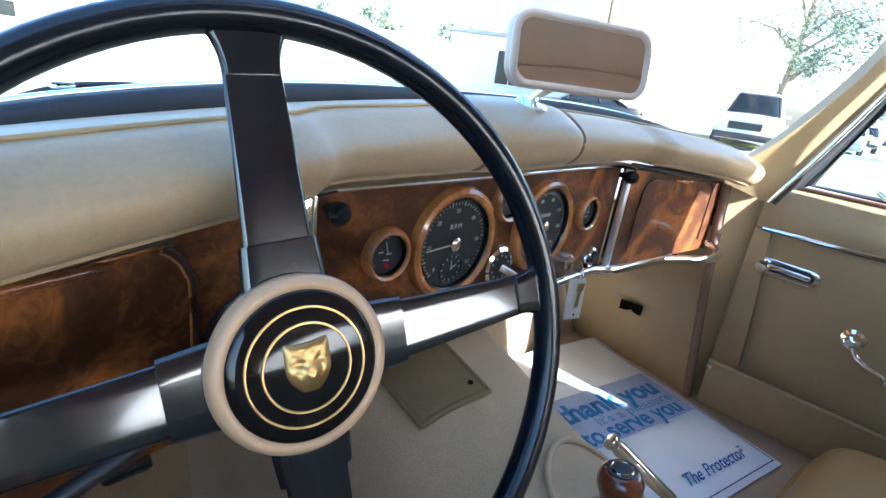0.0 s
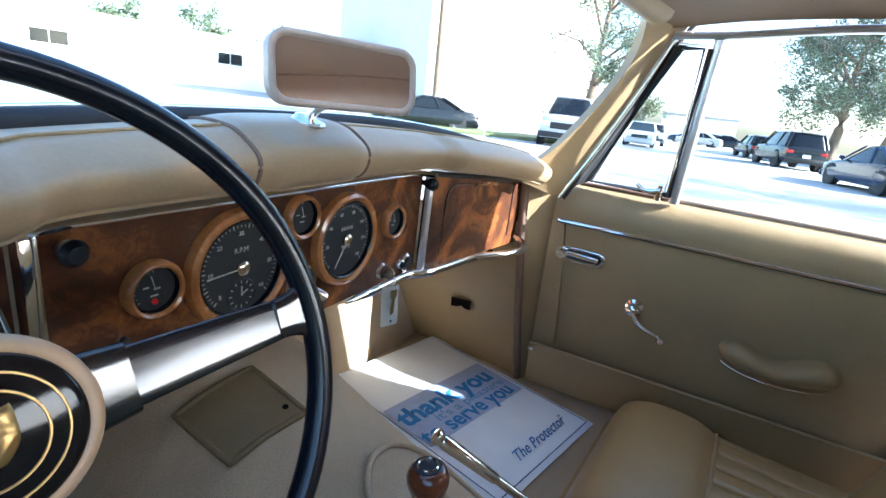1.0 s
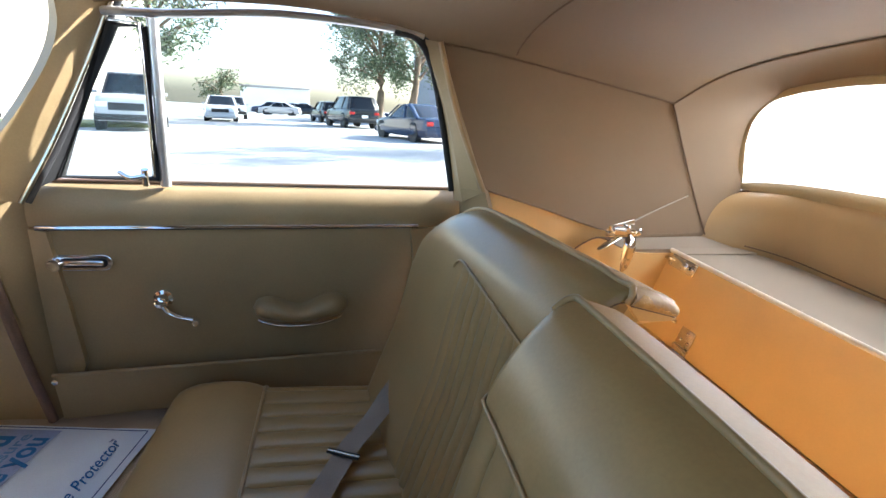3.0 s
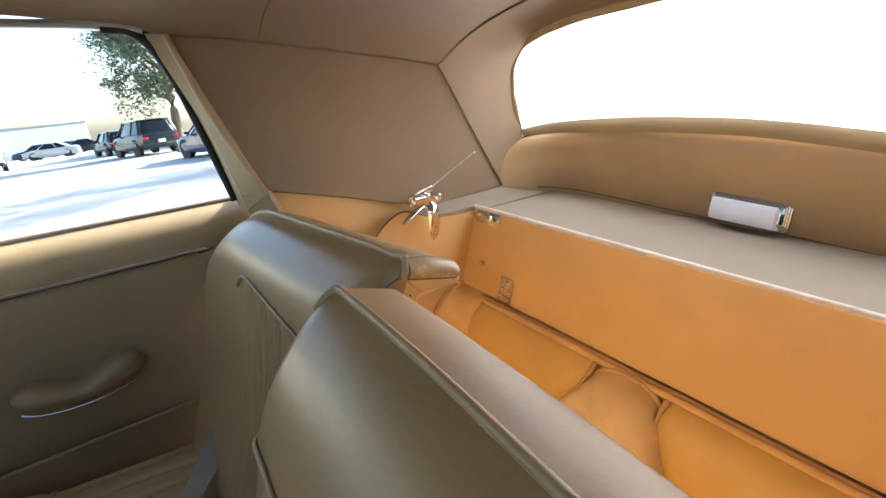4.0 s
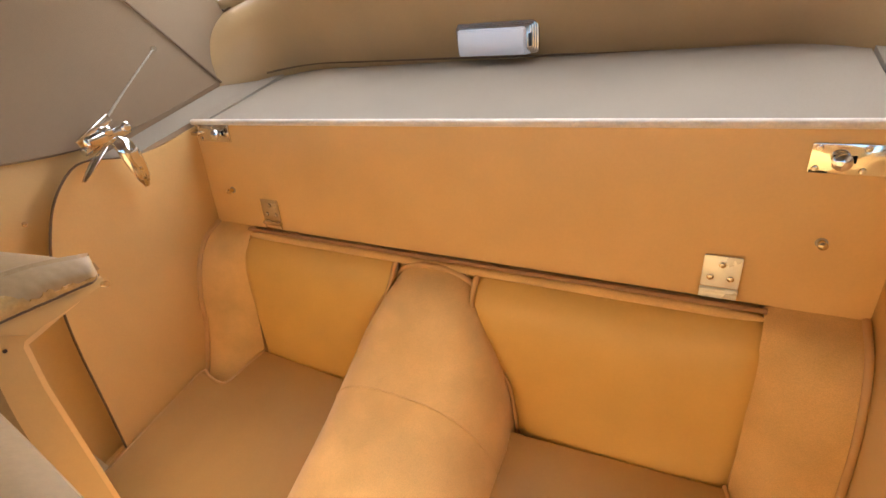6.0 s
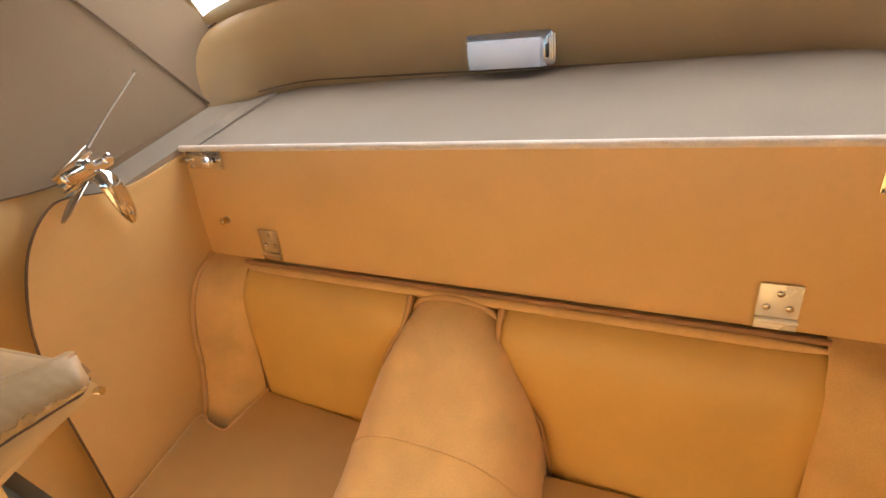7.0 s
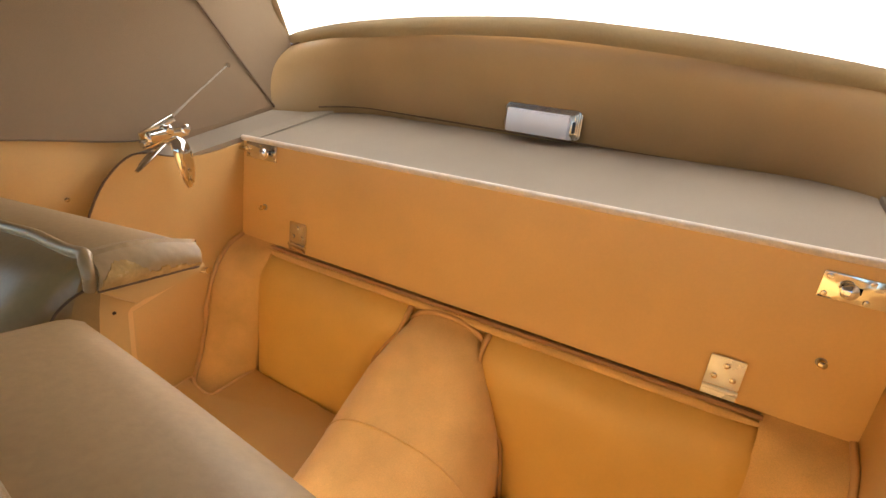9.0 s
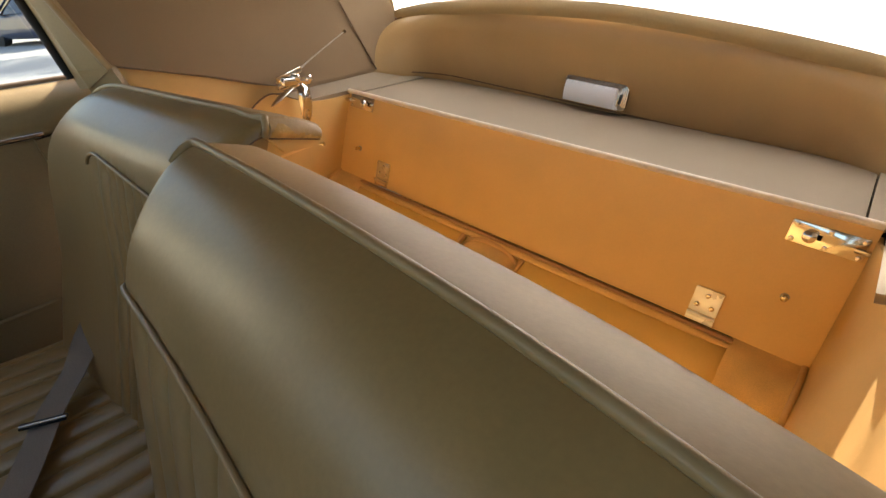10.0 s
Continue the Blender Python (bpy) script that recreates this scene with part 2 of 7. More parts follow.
def finish(bm, mat, sharp=38):
    bmesh.ops.recalc_face_normals(bm, faces=bm.faces)
    me = bpy.data.meshes.new("mesh")
    bm.to_mesh(me)
    bm.free()
    me.polygons.foreach_set("use_smooth", [True] * len(me.polygons))
    me.set_sharp_from_angle(angle=radians(sharp))
    for one in mat if isinstance(mat, (list, tuple)) else (mat,):
        me.materials.append(one)
    return me


def part(name, bm, mat, parent, label="", sharp=38):
    bmesh.ops.translate(bm, verts=bm.verts, vec=-BASES[root(parent).name])
    ob = new(name, finish(bm, mat, sharp))
    ob.parent = parent
    return tagged(ob, label) if label else ob


def single(name, bm, mat, label, category, kind="", m=None, group="", sharp=38):
    """A thing of one mesh, with its origin at its lowest middle."""
    xs = [v.co for v in bm.verts]
    base = Vector((sum(c.x for c in xs) / len(xs), sum(c.y for c in xs) / len(xs), min(c.z for c in xs)))
    bmesh.ops.translate(bm, verts=bm.verts, vec=-base)
    ob = new(name, finish(bm, mat, sharp))
    ob.matrix_world = (m or Matrix.Identity(4)) @ Matrix.Translation(base)
    return tagged(ob, label, category, group, kind)


def box(size, m=None, bevel=0.0, seg=2, bm=None):
    """A box centred on m, bevelled."""
    b = bmesh.new()
    bmesh.ops.create_cube(b, size=1.0)
    bmesh.ops.scale(b, verts=b.verts, vec=size)
    if bevel:
        bmesh.ops.bevel(b, geom=b.edges[:], offset=bevel, segments=seg, profile=0.5, affect="EDGES")
    if m is not None:
        bmesh.ops.transform(b, verts=b.verts, matrix=m)
    return join(bm, b)


def join(bm, b):
    if bm is None:
        return b
    me = bpy.data.meshes.new("tmp")
    b.to_mesh(me)
    b.free()
    bm.from_mesh(me)
    bpy.data.meshes.remove(me)
    return bm


def lathe(profile, n=32, m=None, bm=None, closed=True):
    """Turns (radius, height) points round z; ends are capped where the radius is above zero."""
    b = bmesh.new()
    rings = []
    for r, z in profile:
        if r < 1e-6:
            rings.append([b.verts.new((0, 0, z))])
        else:
            rings.append([b.verts.new((r * math.cos(2 * math.pi * i / n), r * math.sin(2 * math.pi * i / n), z)) for i in range(n)])
    for p, q in zip(rings, rings[1:]):
        for i in range(n):
            j = (i + 1) % n
            quad = [p[i % len(p)], p[j % len(p)], q[j % len(q)], q[i % len(q)]]
            quad = [v for k, v in enumerate(quad) if v not in quad[:k]]
            if len(quad) > 2:
                b.faces.new(quad)
    if closed:
        for ring in (rings[0], rings[-1]):
            if len(ring) > 2:
                b.faces.new(ring)
    if m is not None:
        bmesh.ops.transform(b, verts=b.verts, matrix=m)
    return join(bm, b)


def tube(points, r, n=8, loop=False, bm=None, flat=1.0, up=(0, 0, 1)):
    """A round (or flattened) bead along a polyline; r may be one number or one for each point."""
    b = bmesh.new()
    n = max(n, 10)
    pts = [Vector(p) for p in points]
    rr = r if isinstance(r, (list, tuple)) else [r] * len(pts)
    rings = []
    for i, p in enumerate(pts):
        a = pts[i - 1] if i or loop else p
        c = pts[(i + 1) % len(pts)] if i < len(pts) - 1 or loop else p
        d = (c - a).normalized()
        side = d.cross(Vector(up))
        if side.length < 1e-3:
            side = d.cross(Vector((1, 0, 0)))
        side.normalize()
        top = side.cross(d).normalized()
        rings.append([b.verts.new(p + side * (rr[i] * math.cos(2 * math.pi * k / n)) + top * (rr[i] * flat * math.sin(2 * math.pi * k / n))) for k in range(n)])
    pairs = list(zip(rings, rings[1:])) + ([(rings[-1], rings[0])] if loop else [])
    for p, q in pairs:
        for k in range(n):
            b.faces.new((p[k], p[(k + 1) % n], q[(k + 1) % n], q[k]))
    if not loop:
        b.faces.new(rings[0])
        b.faces.new(rings[-1])
    return join(bm, b)


def curve(points, n=24, loop=False):
    """A smooth line through the points (Catmull-Rom)."""
    p = [Vector(q) for q in points]
    k = len(p)
    out = []
    spans = k if loop else k - 1
    for i in range(spans):
        p0 = p[(i - 1) % k] if loop or i else p[0] * 2 - p[1]
        p1, p2 = p[i], p[(i + 1) % k]
        p3 = p[(i + 2) % k] if loop or i < k - 2 else p2 * 2 - p1
        m = max(2, n // spans)
        for j in range(m):
            t = j / m
            out.append(0.5 * (2 * p1 + (p2 - p0) * t + (2 * p0 - 5 * p1 + 4 * p2 - p3) * t * t + (3 * p1 - p0 - 3 * p2 + p3) * t ** 3))
    if not loop:
        out.append(p[-1])
    return out


def sheet(rows, thick=0.004, away=None, bm=None):
    """A surface through a grid of points, given thickness on the side that away points to."""
    b = bmesh.new()
    g = [[Vector(q) for q in row] for row in rows]
    nu, nv = len(g), len(g[0])
    front = [[b.verts.new(q) for q in row] for row in g]
    back = []
    for i in range(nu):
        line = []
        for j in range(nv):
            du = g[min(i + 1, nu - 1)][j] - g[max(i - 1, 0)][j]
            dv = g[i][min(j + 1, nv - 1)] - g[i][max(j - 1, 0)]
            nrm = du.cross(dv)
            nrm = nrm.normalized() if nrm.length > 1e-9 else Vector((0, 0, 1))
            if away is not None and nrm.dot(Vector(away)) < 0:
                nrm = -nrm
            line.append(b.verts.new(g[i][j] + nrm * thick))
        back.append(line)
    for i in range(nu - 1):
        for j in range(nv - 1):
            b.faces.new((front[i][j], front[i + 1][j], front[i + 1][j + 1], front[i][j + 1]))
            b.faces.new((back[i][j], back[i][j + 1], back[i + 1][j + 1], back[i + 1][j]))
    for i in range(nu - 1):
        for j in (0, nv - 1):
            b.faces.new((front[i][j], front[i + 1][j], back[i + 1][j], back[i][j]))
    for j in range(nv - 1):
        for i in (0, nu - 1):
            b.faces.new((front[i][j], front[i][j + 1], back[i][j + 1], back[i][j]))
    return join(bm, b)


def ruled(a, c, n=8):
    """A grid of points between two lines with the same number of points."""
    return [[Vector(p).lerp(Vector(q), k / n) for p, q in zip(a, c)] for k in range(n + 1)]


def plate(outline, thick, m=None, bm=None, bevel=0.0):
    """A flat plate with the outline (x, y), from z = 0 up to thick."""
    b = bmesh.new()
    f = b.faces.new([b.verts.new((x, y, 0)) for x, y in outline])
    r = bmesh.ops.extrude_face_region(b, geom=[f])
    top = [v for v in r["geom"] if isinstance(v, bmesh.types.BMVert)]
    bmesh.ops.translate(b, verts=top, vec=(0, 0, thick))
    if bevel:
        ring = [e for e in b.edges if all(v in top for v in e.verts)]
        bmesh.ops.bevel(b, geom=ring, offset=bevel, segments=2, profile=0.5, affect="EDGES")
    if m is not None:
        bmesh.ops.transform(b, verts=b.verts, matrix=m)
    return join(bm, b)


def round_rect(w, h, r, n=5):
    out = []
    for cx, cy, a in ((w / 2 - r, h / 2 - r, 0), (-w / 2 + r, h / 2 - r, 90), (-w / 2 + r, -h / 2 + r, 180), (w / 2 - r, -h / 2 + r, 270)):
        out += [(cx + r * math.cos(radians(a + 90 * k / n)), cy + r * math.sin(radians(a + 90 * k / n))) for k in range(n + 1)]
    return out


def facing(place, normal, up=(0, 0, 1)):
    """A frame at place whose z axis is normal and whose y axis points up."""
    z = Vector(normal).normalized()
    x = Vector(up).cross(z).normalized()
    y = z.cross(x)
    return Matrix.Translation(place) @ Matrix((x, y, z)).transposed().to_4x4()


def lettering(text, size, m, mat, parent, name="lettering", shear=0.0, bold=0.0, width=None):
    """Flat raised letters in the built-in font, as a mesh part, centred on m."""
    cu = bpy.data.curves.new(name, "FONT")
    cu.body, cu.size, cu.extrude, cu.align_x, cu.align_y, cu.shear, cu.offset = text, size, 0.0002, "CENTER", "CENTER", shear, bold
    tmp = bpy.data.objects.new("tmp", cu)
    scene.collection.objects.link(tmp)
    bpy.context.view_layer.update()
    me = bpy.data.meshes.new_from_object(tmp.evaluated_get(bpy.context.evaluated_depsgraph_get()))
    bpy.data.objects.remove(tmp)
    bm = bmesh.new()
    bm.from_mesh(me)
    bpy.data.meshes.remove(me)
    if width:
        span = max(v.co.x for v in bm.verts) - min(v.co.x for v in bm.verts)
        bmesh.ops.scale(bm, verts=bm.verts, vec=(width / span, 1, 1))
    bmesh.ops.transform(bm, verts=bm.verts, matrix=m)
    return part(name, bm, mat, parent)


def rw(x, y, z):
    """From the rear compartment's frame to the world."""
    return REAR @ Vector((x, y, z))


def mirrored(p):
    """The same point on the driver's side; the rear compartment has its own middle plane."""
    p = Vector(p)
    k = min(max((-0.35 - p.y) / 0.5, 0), 1)
    q = REAR.inverted() @ p
    return Vector((-p.x, p.y, p.z)).lerp(REAR @ Vector((-q.x, q.y, q.z)), k)


# ---------- floor, tunnel, bulkheads ----------
def hump(rows, bm=None, n=14, thick=0.01):
    """A rounded hump; each row: y, middle x, half width, floor z, top z, squareness."""
    grid = []
    for y, x0, w, z0, z1, e in rows:
        line = []
        for k in range(n + 1):
            a = math.pi * k / n
            c, s = math.cos(a), math.sin(a)
            line.append((x0 + w * math.copysign(abs(c) ** e, c), y, z0 + (z1 - z0) * abs(s) ** e))
        grid.append(line)
    return sheet(grid, thick, (0, 0, -1), bm)


tagged(new("floor", finish(box((1.70, 1.20, 0.03), pose(0, 0.28, 0.285), 0.004), M["carpet"])), "tan carpeted car floor with worn pile", "floor", kind="structure")
toe = sheet(ruled([(x, 0.86 - 0.03 * abs(x), 0.29) for x in np.linspace(-0.86, 0.86, 13)], [(x, 0.97 - 0.03 * abs(x), 0.80) for x in np.linspace(-0.86, 0.86, 13)], 10), 0.02, (0, 1, 0))
single("toe_board", toe, M["carpet"], "tan carpeted sloping toe board under the dashboard", "toe board", "structure")

tunnel = thing("transmission_tunnel", "tan carpeted transmission tunnel between the footwells", "tunnel", (0, 0.3, 0.30), kind="structure")
TUNNEL = [(0.95, -0.03, 0.27, 0.30, 0.70, 0.75), (0.80, -0.03, 0.255, 0.30, 0.655, 0.75), (0.65, -0.02, 0.235, 0.30, 0.605, 0.78), (0.52, -0.015, 0.21, 0.30, 0.56, 0.8),
          (0.40, -0.01, 0.185, 0.30, 0.525, 0.8), (0.30, -0.01, 0.165, 0.30, 0.50, 0.8), (0.15, 0, 0.14, 0.30, 0.475, 0.75), (-0.10, 0, 0.115, 0.30, 0.455, 0.7), (-0.31, 0, 0.115, 0.30, 0.40, 0.7)]
fine_rows = []
for a, b in zip(TUNNEL, TUNNEL[1:]):
    for k in range(4):
        fine_rows.append(tuple(p + (q - p) * k / 4 for p, q in zip(a, b)))
fine_rows.append(TUNNEL[-1])
part("carpet_cover", hump(fine_rows, n=24), M["carpet"], tunnel)


def tunnel_z(x, y):
    """Height of the tunnel's carpet at a place."""
    for a, b in zip(TUNNEL, TUNNEL[1:]):
        if b[0] <= y <= a[0]:
            k = (y - a[0]) / (b[0] - a[0])
            x0, w, z0, z1, e = (p + (q - p) * k for p, q in zip(a[1:], b[1:]))
            c = min(abs((x - x0) / w), 1) ** (1 / e)
            return z0 + (z1 - z0) * max(1 - c * c, 0) ** (e / 2)
    return 0.3


def over_tunnel(x, y, up=0.0):
    return Vector((x, y, tunnel_z(x, y) + up))


# heel pad let into the tunnel, with a stitched border
heel = []
for i in range(11):
    heel.append([over_tunnel(-0.112 + 0.113 * i / 10 - 0.008 * j / 8, 0.572 + 0.096 * j / 8 + 0.010 * (1 - i / 10) * (1 - j / 8), 0.004) for j in range(9)])
part("heel_pad", sheet(heel, 0.008, (0, 0, -1)), M["heel"], tunnel, "olive vinyl pad let into the carpet")
edge = [heel[i][0] for i in range(11)] + [heel[10][j] for j in range(1, 9)] + [heel[i][8] for i in range(9, -1, -1)] + [heel[0][j] for j in range(7, 0, -1)]
part("binding", tube([p + Vector((0, 0, -0.001)) for p in edge], 0.0042, 6, True), M["heel"], tunnel, "olive bound edge")
part("stud", lathe([(0.004, 0), (0.004, 0.002), (0, 0.003)], 10, Matrix.Translation(over_tunnel(-0.02, 0.59, 0.008))), M["dark"], tunnel)

# gear lever, gaiter ring, hand brake
lever = thing("gear_lever", "gear lever with a turned reddish wooden knob", "gear lever", over_tunnel(-0.03, 0.33))
ring = [over_tunnel(0.036 + 0.086 * math.cos(a), 0.388 + 0.086 * math.sin(a), 0.004) for a in np.linspace(0, 2 * math.pi, 28, endpoint=False)]
part("gaiter_ring", tube(ring, 0.0042, 8, True), M["carpet"], lever, "bound carpet ring")
part("gaiter", lathe([(0.058, 0.0), (0.045, 0.012), (0.03, 0.03), (0.012, 0.05), (0.008, 0.055)], 24, Matrix.Translation(over_tunnel(0.0, 0.37, -0.010))), M["trim"], lever)
part("rod", tube([over_tunnel(-0.03, 0.35, 0.02), (-0.031, 0.362, 0.585)], 0.006, 10), M["chrome"], lever, "chrome rod")
KNOB = Matrix.Translation((-0.032, 0.364, 0.572)) @ Matrix.Rotation(radians(-8), 4, "X")
part("knob", lathe([(0.008, 0), (0.012, 0.004), (0.0195, 0.020), (0.0235, 0.034), (0.0235, 0.042), (0.0195, 0.050), (0.0165, 0.052), (0.0, 0.052)], 28, KNOB), M["shift_wood"], lever, "lacquered reddish wood")
badge = part("badge", lathe([(0.0155, 0.0515), (0.0155, 0.0535), (0.0, 0.0545)], 24, KNOB), M["satin"], lever, "round black badge")
part("badge_ring", lathe([(0.0095, 0.0535), (0.011, 0.0552), (0.0125, 0.0535)], 24, KNOB, closed=False), M["old_chrome"], badge)

brake = thing("hand_brake", "slim chrome hand brake lever with a fluted grip beside the tunnel", "hand brake", (0.265, 0.27, 0.30))
b0, b1 = Vector((0.270, 0.235, 0.345)), Vector((0.166, 0.457, 0.497))
d = b1 - b0
part("lever", tube([b0, b0 + d * 0.55], [0.0085, 0.0075], 10), M["chrome"], brake)
part("grip", tube([b0 + d * 0.55, b0 + d * 0.57, b0 + d * 0.92, b0 + d * 0.95], [0.0075, 0.0095, 0.012, 0.010], 12), M["chrome"], brake)
part("button", tube([b0 + d * 0.95, b0 + d * 0.97, b0 + d * 0.99, b0 + d * 1.0], [0.010, 0.0135, 0.0135, 0.009], 14), M["chrome"], brake, "round push button")
part("bracket", box((0.03, 0.08, 0.05), pose(0.272, 0.23, 0.325), 0.006), M["satin"], brake)

# paper floor mat
mat_ob = thing("floor_mat", "white disposable paper floor mat with blue print", "floor mat", (0.53, 0.56, 0.302))
AX = Vector((0.118, 0.502, 0)).normalized()
AY = Vector((-AX.y, AX.x, 0))
MATM = Matrix.Translation((0.527, 0.565, 0.309)) @ Matrix((AX, AY, Vector((0, 0, 1)))).transposed().to_4x4()
rows = []
for i in range(21):
    rows.append([MATM @ Vector(((i / 20 - 0.5) * 0.515, (j / 14 - 0.5) * 0.385, 0.0018 * noise.noise((i * 0.35, j * 0.4, 0)) + 0.012 * max(0, i / 20 - 0.86) * 4)) for j in range(15)])
part("sheet", sheet(rows, 0.0012, (0, 0, -1)), M["paper"], mat_ob)
UP = Matrix.Translation((0, 0, 0.0045))
for a, b in (((-0.245, -0.18), (0.245, -0.18)), ((-0.245, -0.18), (-0.245, 0.18)), ((-0.245, 0.18), (0.245, 0.18)), ((0.245, -0.18), (0.245, 0.18))):
    mid = ((a[0] + b[0]) / 2, (a[1] + b[1]) / 2)
    part("border_line", box((abs(b[0] - a[0]) + 0.002, abs(b[1] - a[1]) + 0.002, 0.0005), MATM @ UP @ Matrix.Translation((*mid, 0))), M["dark_ink"], mat_ob)
part("print_band", box((0.150, 0.345, 0.0004), MATM @ Matrix.Translation((0.006, 0, 0.0044))), M["pale_ink"], mat_ob, "pale blue printed band")
TXT = MATM @ pose(0, 0, 0.0052, 0, 0, -90)
lettering("thank you", 0.074, TXT @ Matrix.Translation((-0.008, 0.030, 0)), M["blue_ink"], mat_ob, bold=0.0026, width=0.318)
lettering("it's a pleasure", 0.034, TXT @ Matrix.Translation((0.03, -0.012, -0.0003)), M["mid_ink"], mat_ob, bold=0.0004, width=0.25)
lettering("to serve you", 0.062, TXT @ Matrix.Translation((-0.010, -0.043, 0)), M["blue_ink"], mat_ob, bold=0.0014, width=0.315)
lettering("The Protector", 0.038, TXT @ Matrix.Translation((0.034, -0.202, 0)), M["script_ink"], mat_ob, shear=0.6, bold=0.0002, width=0.204)
lettering("TM", 0.008, TXT @ Matrix.Translation((0.143, -0.190, 0)), M["dark_ink"], mat_ob)

# kick panels and the welted door pillars
for s in (1, -1):
    low = curve([(s * 0.745, 0.49, 0.30), (s * 0.765, 0.62, 0.30), (s * 0.770, 0.84, 0.30)], 12)
    mid = curve([(s * 0.708, 0.505, 0.52), (s * 0.698, 0.62, 0.52), (s * 0.680, 0.88, 0.52)], 12)
    top = curve([(s * 0.668, 0.53, 0.74), (s * 0.655, 0.62, 0.74), (s * 0.630, 0.90, 0.74)], 12)
    grid = ruled(low, mid, 6) + ruled(mid, top, 6)[1:]
    name = "kick_panel_1" if s > 0 else "kick_panel_2"
    kick = thing(name, "tan trimmed footwell side panel with a cut slot", "kick panel", (s * 0.72, 0.65, 0.30), kind="structure")
    part("panel", sheet(grid, 0.012, (s, 0, 0)), M["trim"], kick)
    if s > 0:
        slot = [(-0.027, -0.014), (-0.008, -0.0115), (0.003, -0.005), (0.012, -0.012), (0.028, -0.013), (0.029, 0.015), (-0.026, 0.014)]
        part("slot", plate(slot, 0.003, facing((0.6985, 0.673, 0.477), (-0.97, -0.11, -0.22))), M["dark"], kick, "dark torn slot")
        part("clip", box((0.006, 0.012, 0.022), pose(0.655, 0.600, 0.650, 20, 0, 10), 0.001), M["dark"], kick)
    pillar = thing("door_pillar_1" if s > 0 else "door_pillar_2", "tan door pillar with brown draught welting", "pillar", (s * 0.70, 0.5, 0.30), kind="structure")
    part("post", sheet(ruled(curve([(s * 0.668, 0.55, 0.86), (s * 0.685, 0.525, 0.60), (s * 0.735, 0.495, 0.30)], 12), curve([(s * 0.725, 0.462, 0.86), (s * 0.735, 0.47, 0.60), (s * 0.765, 0.475, 0.30)], 12), 4), 0.02, (s, 0, 0)), M["trim"], pillar)
    part("welting", tube(curve([(s * 0.664, 0.545, 0.852), (s * 0.668, 0.530, 0.70), (s * 0.690, 0.510, 0.50), (s * 0.728, 0.492, 0.31)], 20), 0.010, 8), M["welt"], pillar, "brown pile welting")


# ---------- doors ----------
def door_face(y, z, s=1, proud=0.0):
    """Inner face of a door: flares to the rear and to the sill."""
    x = 0.715 + 0.036 * (0.46 - y) / 0.8 + 0.10 * max(0.757 - z, 0) ** 1.2
    return Vector((s * (x - proud), y, z))


